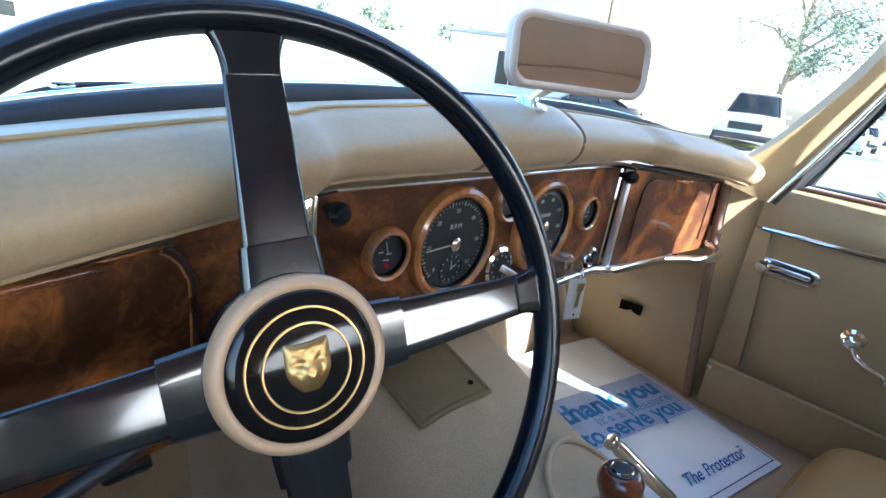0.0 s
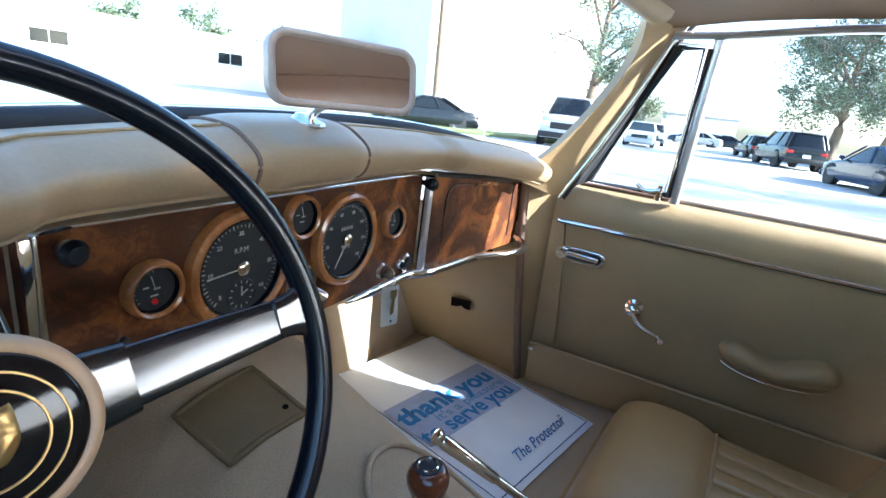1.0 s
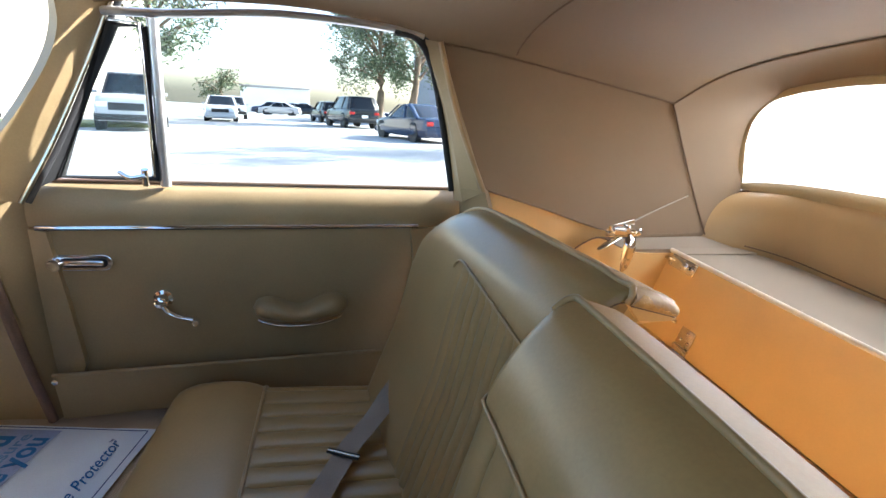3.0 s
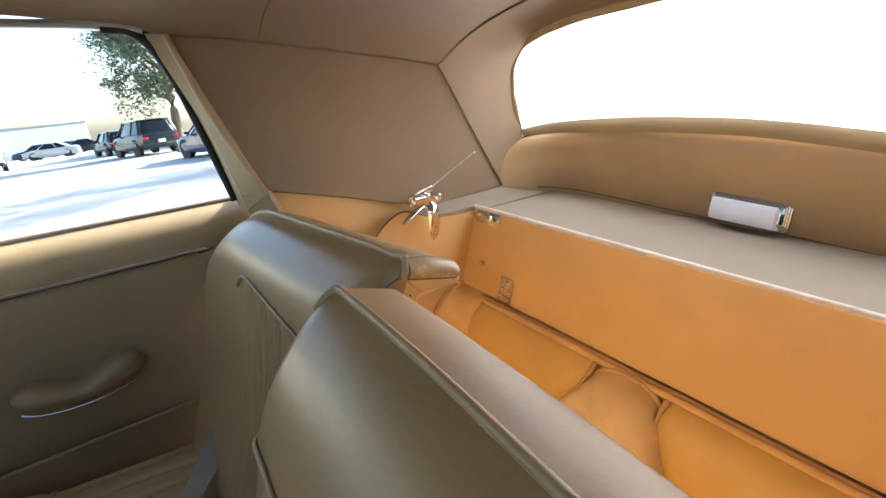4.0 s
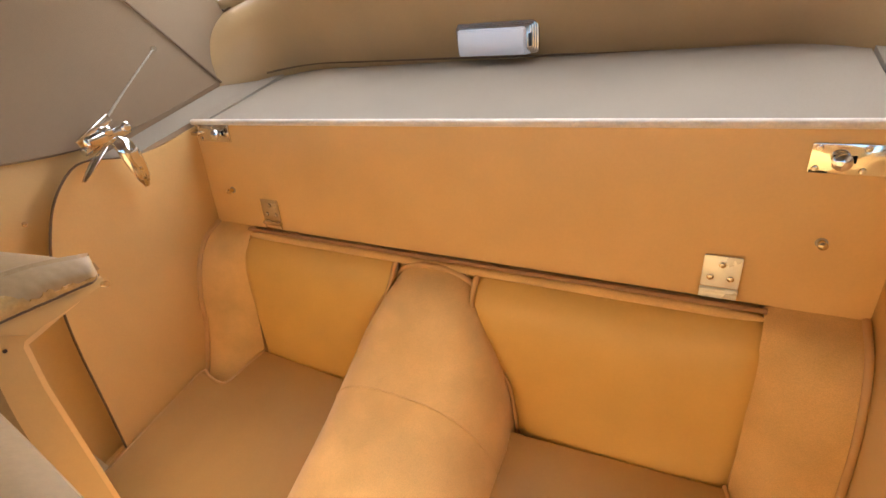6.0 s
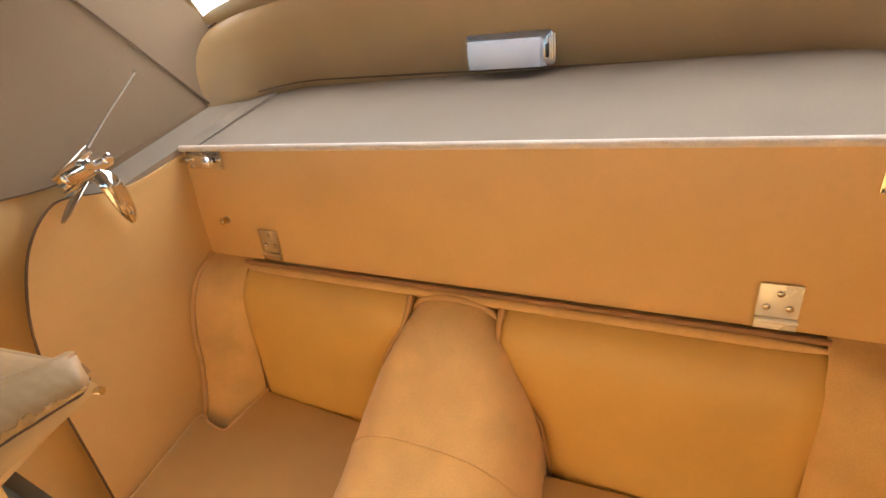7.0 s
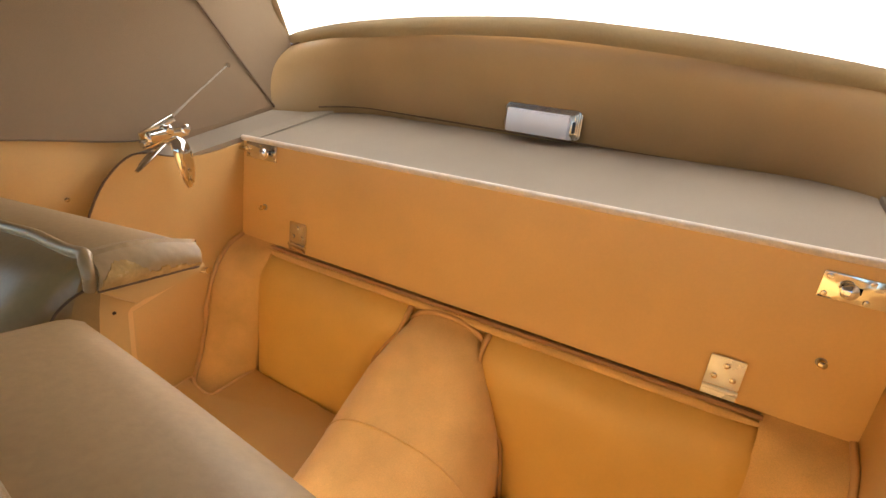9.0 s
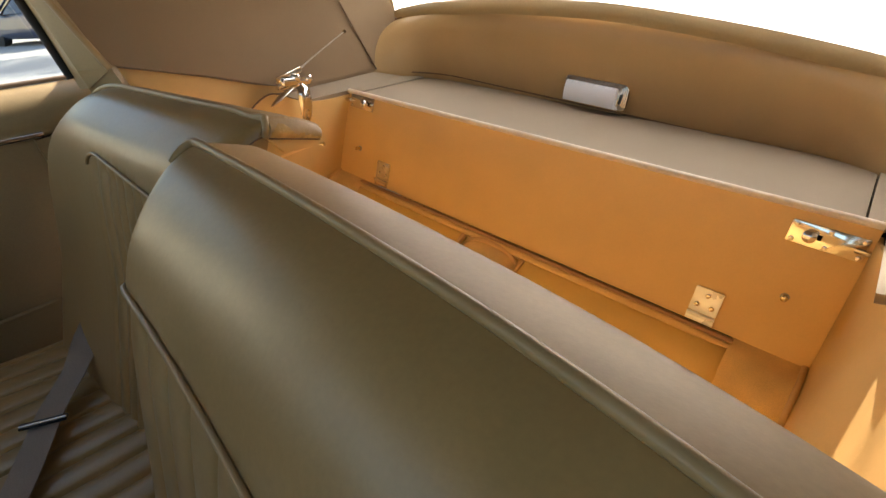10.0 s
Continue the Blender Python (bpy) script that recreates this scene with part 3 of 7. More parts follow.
def door(s, name, label):
    ob = thing(name, label, "door", (s * 0.77, 0.05, 0.30), kind="structure")
    ys = np.linspace(0.465, -0.385, 18)
    part("panel", sheet([[door_face(y, z, s) for y in ys] for z in np.linspace(0.30, 0.765, 12)], 0.03, (s, 0, 0)), M["trim"], ob)
    # padded top roll up to the glass
    prof = [(0.0, 0.757), (-0.006, 0.765), (-0.009, 0.785), (-0.004, 0.812), (0.010, 0.832), (0.030, 0.843), (0.060, 0.845)]
    part("top_roll", sheet([[door_face(y, 0.757, s) + Vector((s * dx, 0, z - 0.757)) for y in np.linspace(0.475, -0.43, 20)] for dx, z in prof], 0.02, (s, 0, -0.5)), M["trim"], ob)
    # raised rear border of the panel and the front border
    rear = curve([door_face(-0.305, 0.75, s, 0.013), door_face(-0.315, 0.62, s, 0.013), door_face(-0.275, 0.43, s, 0.013)], 14)
    back = curve([door_face(-0.42, 0.76, s, 0.016), door_face(-0.41, 0.62, s, 0.016), door_face(-0.40, 0.32, s, 0.016)], 14)
    part("rear_border", sheet(ruled(rear, back, 4), 0.02, (s, 0, 0)), M["trim"], ob)
    front = curve([door_face(0.445, 0.75, s, 0.012), door_face(0.428, 0.60, s, 0.014), door_face(0.415, 0.44, s, 0.016)], 14)
    lead = curve([door_face(0.475, 0.757, s, 0.008), door_face(0.475, 0.60, s, 0.008), door_face(0.472, 0.32, s, 0.008)], 14)
    part("front_border", sheet(ruled(front, lead, 4), 0.02, (s, 0, 0)), M["trim"], ob)
    trim = [door_face(y, 0.7575, s, 0.006) for y in np.linspace(0.462, -0.322, 14)]
    strip = part("trim_strip", tube(trim, 0.0076, 10, flat=0.85), M["chrome"], ob, "chrome moulding")
    part("moulding_line", tube([p + Vector((-s * 0.006, 0, -0.002)) for p in trim], 0.0016, 6), M["satin"], strip)
    # map pocket along the foot of the door
    top = [door_face(y, 0.437 - 0.012 * (0.46 - y), s, 0.044) for y in np.linspace(0.468, -0.36, 14)]
    foot = [door_face(y, 0.315, s, 0.032) for y in np.linspace(0.468, -0.36, 14)]
    pocket = part("map_pocket", sheet(ruled(top, foot, 4), 0.006, (s, 0, 0)), M["trim"], ob, "tan map pocket")
    part("pocket_roll", tube(top, 0.0045, 8), M["trim"], pocket)
    part("pocket_stud", lathe([(0.006, 0), (0.006, 0.002), (0, 0.004)], 12, facing(door_face(0.462, 0.425, s, 0.051), (-s, 0, 0))), M["old_chrome"], pocket)
    # pull handle in its escutcheon
    h = facing(door_face(0.397, 0.682, s, 0.002), (-s, 0.02, 0.02))
    esc = part("escutcheon", plate(round_rect(0.118, 0.034, 0.0165, 8), 0.005, h, bevel=0.002), M["chrome"], ob, "chrome handle escutcheon")
    part("recess", plate(round_rect(0.088, 0.020, 0.0098, 8), 0.0006, h @ Matrix.Translation((0.006 * s, 0, 0.0052))), M["satin"], esc)
    part("lever", box((0.078, 0.011, 0.007), h @ pose(0.006 * s, 0.001, 0.010, 0, -4 * s, 0), 0.003, 3), M["chrome"], esc)
    part("boss", lathe([(0.015, 0.004), (0.0155, 0.014), (0.0115, 0.019), (0, 0.020)], 18, h @ Matrix.Translation((-0.043 * s, -0.001, 0))), M["chrome"], esc)
    # window winder
    w = facing(door_face(0.254, 0.590, s), (-s, 0.02, 0.03))
    wind = part("window_winder", lathe([(0.020, 0), (0.020, 0.003), (0.0125, 0.008), (0.010, 0.020), (0.014, 0.025), (0.013, 0.032), (0.008, 0.036), (0, 0.0365)], 22, w), M["chrome"], ob, "chrome window winder")
    tip = w.inverted() @ (door_face(0.182, 0.548, s, 0.030))
    arm = [(0, 0, 0.028), (tip.x * 0.18, tip.y * 0.5, 0.024), (tip.x * 0.5, tip.y * 0.82, 0.026), (tip.x, tip.y, 0.030)]
    part("arm", tube([w @ Vector(p) for p in curve(arm, 14)], [0.0095 - 0.0045 * k / 14 for k in range(13)], 10, flat=0.75), M["chrome"], wind)
    part("knob", lathe([(0.004, 0.028), (0.0085, 0.034), (0.010, 0.044), (0.0065, 0.052), (0, 0.053)], 16, w @ Matrix.Translation((tip.x, tip.y, 0))), M["chrome"], wind)
    # padded arm rest, scooped on its upper side
    grid = []
    for i in range(33):
        u = i / 32
        y = 0.068 - 0.225 * u
        line = []
        edge_f = max(1 - abs(2 * u - 1) ** 5, 0.0) ** 0.5
        for k in range(17):
            a = math.pi * (k / 16)
            scoop = 0.030 * math.exp(-((u - 0.47) / 0.22) ** 2)
            zc, hz = 0.556, 0.035
            top_z = zc + hz * edge_f - scoop
            bot_z = zc - hz * edge_f * (1 - 0.25 * abs(2 * u - 1))
            z = (top_z + bot_z) / 2 + (top_z - bot_z) / 2 * math.cos(a)
            line.append(door_face(y, z, s, 0.052 * edge_f * math.sin(a) ** 0.7 + 0.001))
        grid.append(line)
    rest = part("arm_rest", sheet(grid, 0.004, (s, 0, 0)), M["trim"], ob, "scooped padded arm rest")
    bead = [door_face(0.060 - 0.205 * u, 0.532 - 0.014 * math.sin(math.pi * u) ** 0.6, s, 0.040 * max(math.sin(math.pi * u), 0) ** 0.35 + 0.004) for u in np.linspace(0.02, 0.98, 24)]
    part("bead", tube(bead, 0.0022, 6), M["chrome"], rest, "thin chrome bead")
    part("seal", tube([door_face(y, 0.757, s) + Vector((s * 0.034, 0, 0.090)) for y in np.linspace(0.44, -0.42, 10)], 0.005, 6), M["welt"], ob)
    part("skin", box((0.02, 0.98, 0.62), pose(s * 0.83, 0.02, 0.50), 0.005), M["body"], ob, "pale blue outer panel")
    return ob


for s in (1, -1):
    jamb = sheet(ruled([(s * 0.640, -0.462, z) for z in np.linspace(0.29, 0.876, 8)], [(s * 0.835, -0.436, z) for z in np.linspace(0.29, 0.870, 8)], 6), 0.03, (0, -1, 0))
    single("door_jamb_1" if s > 0 else "door_jamb_2", jamb, M["trim"], "tan trimmed door jamb behind the door", "door jamb", "structure")


door(1, "door_1", "closed tan-trimmed car door with chrome fittings and map pocket")
door(-1, "door_2", "closed tan-trimmed driver's car door with chrome fittings")

# ---------- windscreen pillars, side windows, header ----------
for s in (1, -1):
    sfx = "1" if s > 0 else "2"
    pil = thing("windscreen_pillar_" + sfx, "tan trimmed sloping windscreen pillar with chrome edging", "pillar", (s * 0.67, 0.47, 0.82), kind="structure")
    inner = curve([(s * 0.628, 0.565, 0.845), (s * 0.650, 0.480, 0.93), (s * 0.664, 0.40, 1.05), (s * 0.66, 0.365, 1.13), (s * 0.63, 0.355, 1.19)], 20)
    outer = curve([(s * 0.672, 0.470, 0.815), (s * 0.700, 0.415, 0.93), (s * 0.712, 0.352, 1.07), (s * 0.715, 0.312, 1.165), (s * 0.70, 0.29, 1.20)], 20)
    part("trim", sheet(ruled(inner, outer, 6), 0.02, (s, 0.6, 0)), M["trim"], pil)
    part("edging", tube([p + Vector((s * 0.001, -0.006, 0)) for p in outer], 0.0055, 8), M["old_chrome"], pil, "bright metal edging")
    part("seal", tube([p + Vector((s * 0.012, -0.010, 0)) for p in outer], 0.009, 8), M["rubber"], pil)
    win = thing("window_" + sfx, "side window with a chrome-framed hinged quarter light", "window", (s * 0.74, 0, 0.845), kind="structure")
    b, t = Vector((s * 0.740, 0.232, 0.843)), Vector((s * 0.707, 0.226, 1.168))
    part("divider", tube([b, t], 0.0105, 8, flat=0.8), M["satin_chrome"], win, "chrome window divider")
    q0, q1, q2 = Vector((s * 0.735, 0.418, 0.858)), Vector((s * 0.735, 0.248, 0.858)), Vector((s * 0.706, 0.243, 1.150))
    q3 = Vector((s * 0.712, 0.295, 1.150))
    part("quarter_frame", tube([q0, q1, q2, q3], 0.0095, 8, True), M["rubber"], win, "black rubber quarter-light frame")
    front_line = [Vector((s * (0.672 + 0.006), 0.474, 0.822)), Vector((s * 0.706, 0.408, 0.93)), Vector((s * 0.718, 0.347, 1.07)), Vector((s * 0.720, 0.306, 1.168))]
    back_line = [q0.lerp(q3, k) + Vector((0, -0.004, 0)) for k in (0.0, 0.27, 0.73, 1.0)]
    part("quarter_seal", sheet(ruled(curve(front_line, 12), curve(back_line, 12), 3), 0.012, (s, 0.3, 0)), M["rubber"], win, "wide black rubber seal")
    part("quarter_bright_frame", tube([p + Vector((-s * 0.008, 0.002, 0.006)) for p in (q1, q2, q3)], 0.0035, 6), M["chrome"], win)
    part("quarter_pane", plate([(0, 0), (0.16, 0), (0.162, 0.297), (0.11, 0.297)], 0.003, facing(q0, (-s, 0, 0.1)) @ Matrix.Diagonal((s if s > 0 else -1, 1, 1, 1))), M["glass"], win).visible_shadow = False
    latch = part("latch", tube(curve([(s * 0.722, 0.312, 0.872), (s * 0.715, 0.290, 0.862), (s * 0.712, 0.262, 0.868)], 8), 0.0045, 8), M["chrome"], win, "chrome quarter-light latch")
    part("latch_post", tube([(s * 0.726, 0.266, 0.846), (s * 0.716, 0.264, 0.880)], 0.007, 10), M["chrome"], latch)
    rearline = curve([(s * 0.738, -0.402, 0.85), (s * 0.725, -0.365, 1.0), (s * 0.708, -0.325, 1.13), (s * 0.702, -0.285, 1.185), (s * 0.70, -0.235, 1.193)], 16)
    part("rear_channel", tube(rearline, 0.008, 8), M["rubber"], win)
    grid = ruled([Vector((s * 0.737, y, 0.848)) for y in (0.225, 0.0, -0.2, -0.395)], [Vector((s * 0.706, y, 1.188)) for y in (0.222, 0.05, -0.12, -0.285)], 4)
    part("pane", sheet(grid, 0.004, (s, 0, 0)), M["glass"], win).visible_shadow = False
    gusset = [Vector((s * 0.700, -0.235, 1.196)), Vector((s * 0.698, -0.300, 1.196)), Vector((s * 0.697, -0.345, 1.150)), Vector((s * 0.700, -0.318, 1.150)), Vector((s * 0.700, -0.282, 1.180))]
    part("corner_gusset", sheet([[gusset[0], gusset[1], gusset[2]], [gusset[4].lerp(gusset[0], 0.6), gusset[4], gusset[3]]], 0.006, (s, 0, 0)), M["rubber"], win, "black rubber corner piece")
    rail = curve([(s * 0.712, 0.31, 1.172), (s * 0.706, 0.20, 1.178), (s * 0.702, 0.0, 1.200), (s * 0.702, -0.20, 1.200), (s * 0.704, -0.30, 1.190)], 20)
    part("cant_rail", tube(rail, 0.010, 8, flat=0.8), M["satin_chrome"], win, "chrome upper window rail")

ws = thing("windscreen", "curved one-piece windscreen in a black rubber seal", "windscreen", (0, 0.65, 0.94), kind="structure")


def screen_base(x):
    return Vector((x, 0.668 - 0.095 * (x / 0.62) ** 2, 0.945 - 0.065 * (abs(x) / 0.62) ** 3))


def screen_top(x):
    return Vector((x, 0.435 - 0.10 * (x / 0.66) ** 2, 1.205 - 0.02 * (x / 0.66) ** 2))


xs = np.linspace(-0.625, 0.625, 25)
part("pane", sheet(ruled([screen_base(x) for x in xs], [screen_top(x) for x in xs], 8), 0.005, (0, 1, 0.5)), M["glass"], ws).visible_shadow = False
part("seal", tube([screen_base(x) + Vector((0, -0.004, 0.0)) for x in xs], 0.015, 8), M["rubber"], ws, "thick black rubber seal")
part("bright_bead", tube([screen_base(x) + Vector((0, 0.010, 0.013)) for x in xs], 0.0035, 6), M["chrome"], ws)
part("header", tube([screen_top(x) + Vector((0, -0.01, 0.015)) for x in xs], 0.028, 10), M["trim"], ws, "tan padded header rail")

# wiper parked along the foot of the glass
WP = [screen_base(x) + Vector((0, 0.035, dz)) for x, dz in ((-0.60, 0.004), (-0.52, 0.004), (-0.447, 0.0046), (-0.407, 0.0070), (-0.350, 0.0058))]
wiper = thing("windscreen_wiper", "black windscreen wiper parked along the foot of the glass", "wiper", WP[0])
part("arm", tube(curve([p + Vector((0, 0.004, 0.005)) for p in WP[:4]], 20), 0.0034, 8, flat=0.7), M["satin"], wiper)
part("blade", tube(curve(WP, 30), 0.0034, 8, flat=1.5), M["rubber"], wiper, "rubber blade")
part("bridge", tube(curve([WP[2] + Vector((0.004, 0, 0.006)), WP[3] + Vector((0, 0, 0.0075)), WP[4] + Vector((-0.004, 0, 0.004))], 16), 0.0026, 8), M["satin"], wiper)
part("clip", box((0.014, 0.010, 0.008), Matrix.Translation(WP[3].lerp(WP[2], 0.2) + Vector((0, 0, 0.008))) @ Matrix.Rotation(radians(12), 4, "Z"), 0.0015), M["chrome"], wiper, "small bright clip")
part("end_block", box((0.018, 0.012, 0.013), Matrix.Translation(WP[4] + Vector((0.006, 0, 0.001))) @ Matrix.Rotation(radians(10), 4, "Z"), 0.003), M["rubber"], wiper, "black end block")
part("pivot", lathe([(0.012, -0.02), (0.012, 0.006), (0.006, 0.012), (0, 0.013)], 14, Matrix.Translation(WP[0])), M["chrome"], wiper)

hood_front = []
for i in range(13):
    y = 0.70 + 0.95 * i / 12
    hood_front.append([(x, y - 0.25 * (x / 0.8) ** 2, 0.905 + 0.03 * math.cos(min(abs(x) * 2.2, 1.57)) - 0.10 * (i / 12) ** 2 - 0.25 * max(abs(x) - 0.5, 0) + 0.08 * math.exp(-((abs(x) - 0.62) / 0.12) ** 2) * (i / 12)) for x in np.linspace(-0.82, 0.82, 33)])
single("bonnet", sheet(hood_front, 0.02, (0, 0, -1)), M["body"], "pale blue rounded car bonnet and scuttle", "bonnet", "structure")

# ---------- dashboard ----------
dash = thing("dashboard", "walnut burl dashboard with round gauges under a padded tan roll", "dashboard", (0, 0.60, 0.70))


def dash_y(x):
    """Plan of the wooden fascia: flat in the middle, swept back at the ends."""
    a = max(abs(x) - 0.275, 0)
    return 0.605 - 0.10 * a - (0.06 if a else 0) * min(a / 0.02, 1) * 0.28


def fascia(x0, x1, zb, zt, n=14, thick=0.016):
    grid = []
    for i in range(n + 1):
        x = x0 + (x1 - x0) * i / n
        grid.append([(x, dash_y(x), zb(x) + (zt(x) - zb(x)) * k / 6) for k in range(7)])
    return sheet(grid, thick, (0, 1, 0))


def top_z(x):
    return 0.880 - 0.10 * max(abs(x) - 0.25, 0)


def low_z(x):
    return 0.700 - 0.030 * max(abs(x) - 0.28, 0)


part("centre_panel", fascia(-0.268, 0.283, low_z, top_z), M["burl"], dash, "walnut burl centre panel")
glove = part("glove_box_panel", fascia(0.298, 0.672, low_z, top_z), M["burl"], dash, "walnut burl glove box panel")
cubby = part("cubby_panel", fascia(-0.70, -0.285, low_z, top_z), M["burl"], dash, "walnut burl driver's panel")


def on_dash(x, z, out=0.0):
    return Vector((x, dash_y(x) - out, z))


# lids: a routed line round each and a finger lip
lid = [on_dash(x, z, 0.001) for x, z in [(0.345, 0.722), (0.345, 0.825), (0.352, 0.843), (0.372, 0.852), (0.60, 0.838), (0.618, 0.825), (0.622, 0.715)]]
part("lid_line", tube(lid, 0.0018, 6), M["groove"], glove)
part("finger_lip", tube(curve([on_dash(x, 0.8515 - 0.06 * (x - 0.372), 0.004) for x in (0.44, 0.48, 0.52)], 8), [0.003] * 3 + [0.0055] * 3 + [0.003] * 3, 8), M["ring_wood"], glove)
lid = [on_dash(x, z, 0.001) for x, z in [(-0.369, 0.715), (-0.367, 0.815), (-0.3695, 0.832), (-0.375, 0.845), (-0.385, 0.8535), (-0.400, 0.8565), (-0.66, 0.833)]]
part("lid_line", tube(curve(lid, 40), 0.0020, 6), M["groove"], cubby)
# highlight along the lid edge, put in as a thin bead of lighter wood
part("lid_highlight", tube(curve([p + Vector((-0.003 if i < 5 else -0.001, -0.0002, -0.0032 if i > 2 else -0.001)) for i, p in enumerate(lid)], 40), 0.0011, 6), M["ring_wood"], cubby, "lighter bead drawn as the highlight on the lid edge")
part("finger_lip", tube(curve([on_dash(x, 0.851 - 0.05 * (-0.38 - x), 0.004) for x in (-0.415, -0.45, -0.52, -0.62)], 12), [0.002] + [0.0042] * 11 + [0.002], 8), M["burl"], cubby)
part("worn_patch", sheet([[on_dash(x + 0.006 * noise.noise((z * 60, 2, 0)), z, 0.002) for z in np.linspace(0.782, 0.815, 9)] for x in np.linspace(-0.485, -0.478, 4)], 0.001, (0, 1, 0)), M["shelf"], cubby, "bare worn veneer patch")

# chrome mouldings
top_strip = [on_dash(x, top_z(x) - 0.001, 0.012) for x in np.linspace(-0.272, 0.290, 24)]
part("top_moulding", tube(top_strip, 0.0062, 8, flat=0.8), M["chrome"], dash, "chrome upper moulding")
part("top_moulding", tube([on_dash(x, top_z(x) + 0.001, 0.006) for x in np.linspace(0.290, 0.672, 18)], 0.005, 8), M["satin"], dash, "dark upper moulding")
part("divider_strip", box((0.013, 0.010, 0.176), pose(0.290, 0.586, 0.789), 0.003), M["satin_chrome"], dash, "chrome divider strip")
part("divider_strip", box((0.014, 0.016, 0.178), pose(-0.277, 0.588, 0.789), 0.004), M["chrome"], dash, "chrome divider strip")
lower = [on_dash(x, low_z(x) - 0.001, 0.008) for x in np.linspace(0.10, 0.50, 20)]
part("lower_moulding", tube(lower, [0.002, 0.005, 0.007] + [0.0085] * 17, 10), M["chrome"], dash, "chrome lower moulding")
grab = [on_dash(x, low_z(x) + dz, o) for x, dz, o in ((0.47, -0.002, 0.008), (0.50, 0.0, 0.022), (0.54, 0.002, 0.042), (0.59, 0.004, 0.052), (0.635, 0.008, 0.045), (0.658, 0.012, 0.022), (0.662, 0.016, 0.004))]
part("grab_handle", tube(curve(grab, 30), 0.0085, 10), M["chrome"], dash, "curved chrome grab handle")
for x, z in ((-0.248, 0.858), (0.283, 0.860)):
    part("knob", lathe([(0.004, 0), (0.006, 0.008), (0.010, 0.014), (0.011, 0.022), (0.007, 0.028), (0, 0.029)], 16, facing(on_dash(x, z), (0, -1, 0))), M["black"], dash, "round black pull knob")


def gauge(x, z, r, kind):
    """A recessed round dial with a turned wooden ring, marks, needle and glass."""
    f = facing(on_dash(x, z, 0.001), (0, -1, 0))
    q = 0.80 if kind in ("tach", "speedo") else 0.73
    prof = [(r * (q + (1 - q) * k), z) for k, z in ((0, -0.001), (0.0, 0.006), (0.18, 0.0095), (0.5, 0.0108), (0.82, 0.0085), (1, 0.003), (1, -0.001))]
    ob = part("gauge", lathe(prof, 48, f, closed=False), M["ring_wood"], dash, "turned wooden gauge ring")
    part("dial", lathe([(r * (q + 0.02), 0.0015), (0, 0.0015)], 48, f, closed=False), M["dial"], ob, "black dial")
    part("bezel", lathe([(r * (q - 0.03), 0.002), (r * (q - 0.02), 0.0068), (r * q, 0.0078)], 48, f, closed=False), M["black"], ob)
    marks = bmesh.new()
    n, a0, a1 = (44, 225, -45) if kind in ("tach", "speedo") else (8, 215, 90)
    for i in range(n + 1):
        a = radians(a0 + (a1 - a0) * i / n)
        big = i % 4 == 0
        rr = r * (0.70 if n > 9 else 0.60)
        box((r * (0.075 if big else 0.04), r * (0.016 if big else 0.009), 0.0004), f @ pose(rr * math.cos(a), rr * math.sin(a), 0.0022, 0, 0, math.degrees(a)), bm=marks)
    part("scale_marks", marks, M["dial_mark"], ob)
    if kind == "tach":
        words = [(str(k), 225 - 270 * k / 60) for k in range(0, 61, 10)]
        needle_a = 183
        lettering("R.P.M", r * 0.12, f @ Matrix.Translation((0, r * 0.30, 0.0022)), M["dial_mark"], ob, "numerals")
        clock = lathe([(r * 0.255, 0.0020), (r * 0.265, 0.0034), (r * 0.285, 0.0020)], 32, f @ Matrix.Translation((0, -r * 0.46, 0)), closed=False)
        part("clock_ring", clock, M["satin"], ob)
        cm = bmesh.new()
        for i in range(12):
            a = radians(30 * i)
            box((r * 0.05, r * 0.016, 0.0004), f @ pose(r * 0.215 * math.cos(a), -r * 0.46 + r * 0.215 * math.sin(a), 0.0023, 0, 0, 30 * i), bm=cm)
        box((r * 0.024, r * 0.17, 0.0005), f @ pose(0, -r * 0.40, 0.003), bm=cm)
        box((r * 0.14, r * 0.026, 0.0005), f @ pose(r * 0.05, -r * 0.43, 0.0032, 0, 0, 25), bm=cm)
        part("clock_marks", cm, M["dial_mark"], ob, "small clock face")
    elif kind == "speedo":
        words = [(str(k), 225 - 270 * k / 140) for k in range(20, 141, 20)]
        needle_a = 238
        lettering("M.P.H", r * 0.11, f @ Matrix.Translation((0, -r * 0.16, 0.0022)), M["dial_mark"], ob, "numerals")
        od = bmesh.new()
        box((r * 0.40, r * 0.10, 0.0008), f @ pose(0, r * 0.24, 0.002), bm=od)
        part("odometer", od, M["satin"], ob)
        part("trip_meter", box((r * 0.26, r * 0.09, 0.0008), f @ pose(0, -r * 0.34, 0.002)), M["satin"], ob)
        digits = bmesh.new()
        for i in range(5):
            box((r * 0.045, r * 0.07, 0.0004), f @ pose(r * (-0.15 + 0.075 * i), r * 0.24, 0.0026), bm=digits)
        part("odometer_bars", digits, M["dial_mark"], ob)
    else:
        words, needle_a = [], 105
        bars = bmesh.new()
        for dx, dy, w in ((-0.25, 0.1, 0.2), (0.1, 0.0, 0.22), (0.0, -0.22, 0.26)):
            box((r * w, r * 0.05, 0.0004), f @ pose(r * dx, r * dy, 0.0022), bm=bars)
        part("scale_bars", bars, M["dial_mark"], ob)
    for word, a in words:
        lettering(word, r * 0.10, f @ Matrix.Translation((r * 0.575 * math.cos(radians(a)), r * 0.575 * math.sin(radians(a)), 0.0022)), M["dial_mark"], ob, "numerals")
    length = r * (0.66 if words else 0.5)
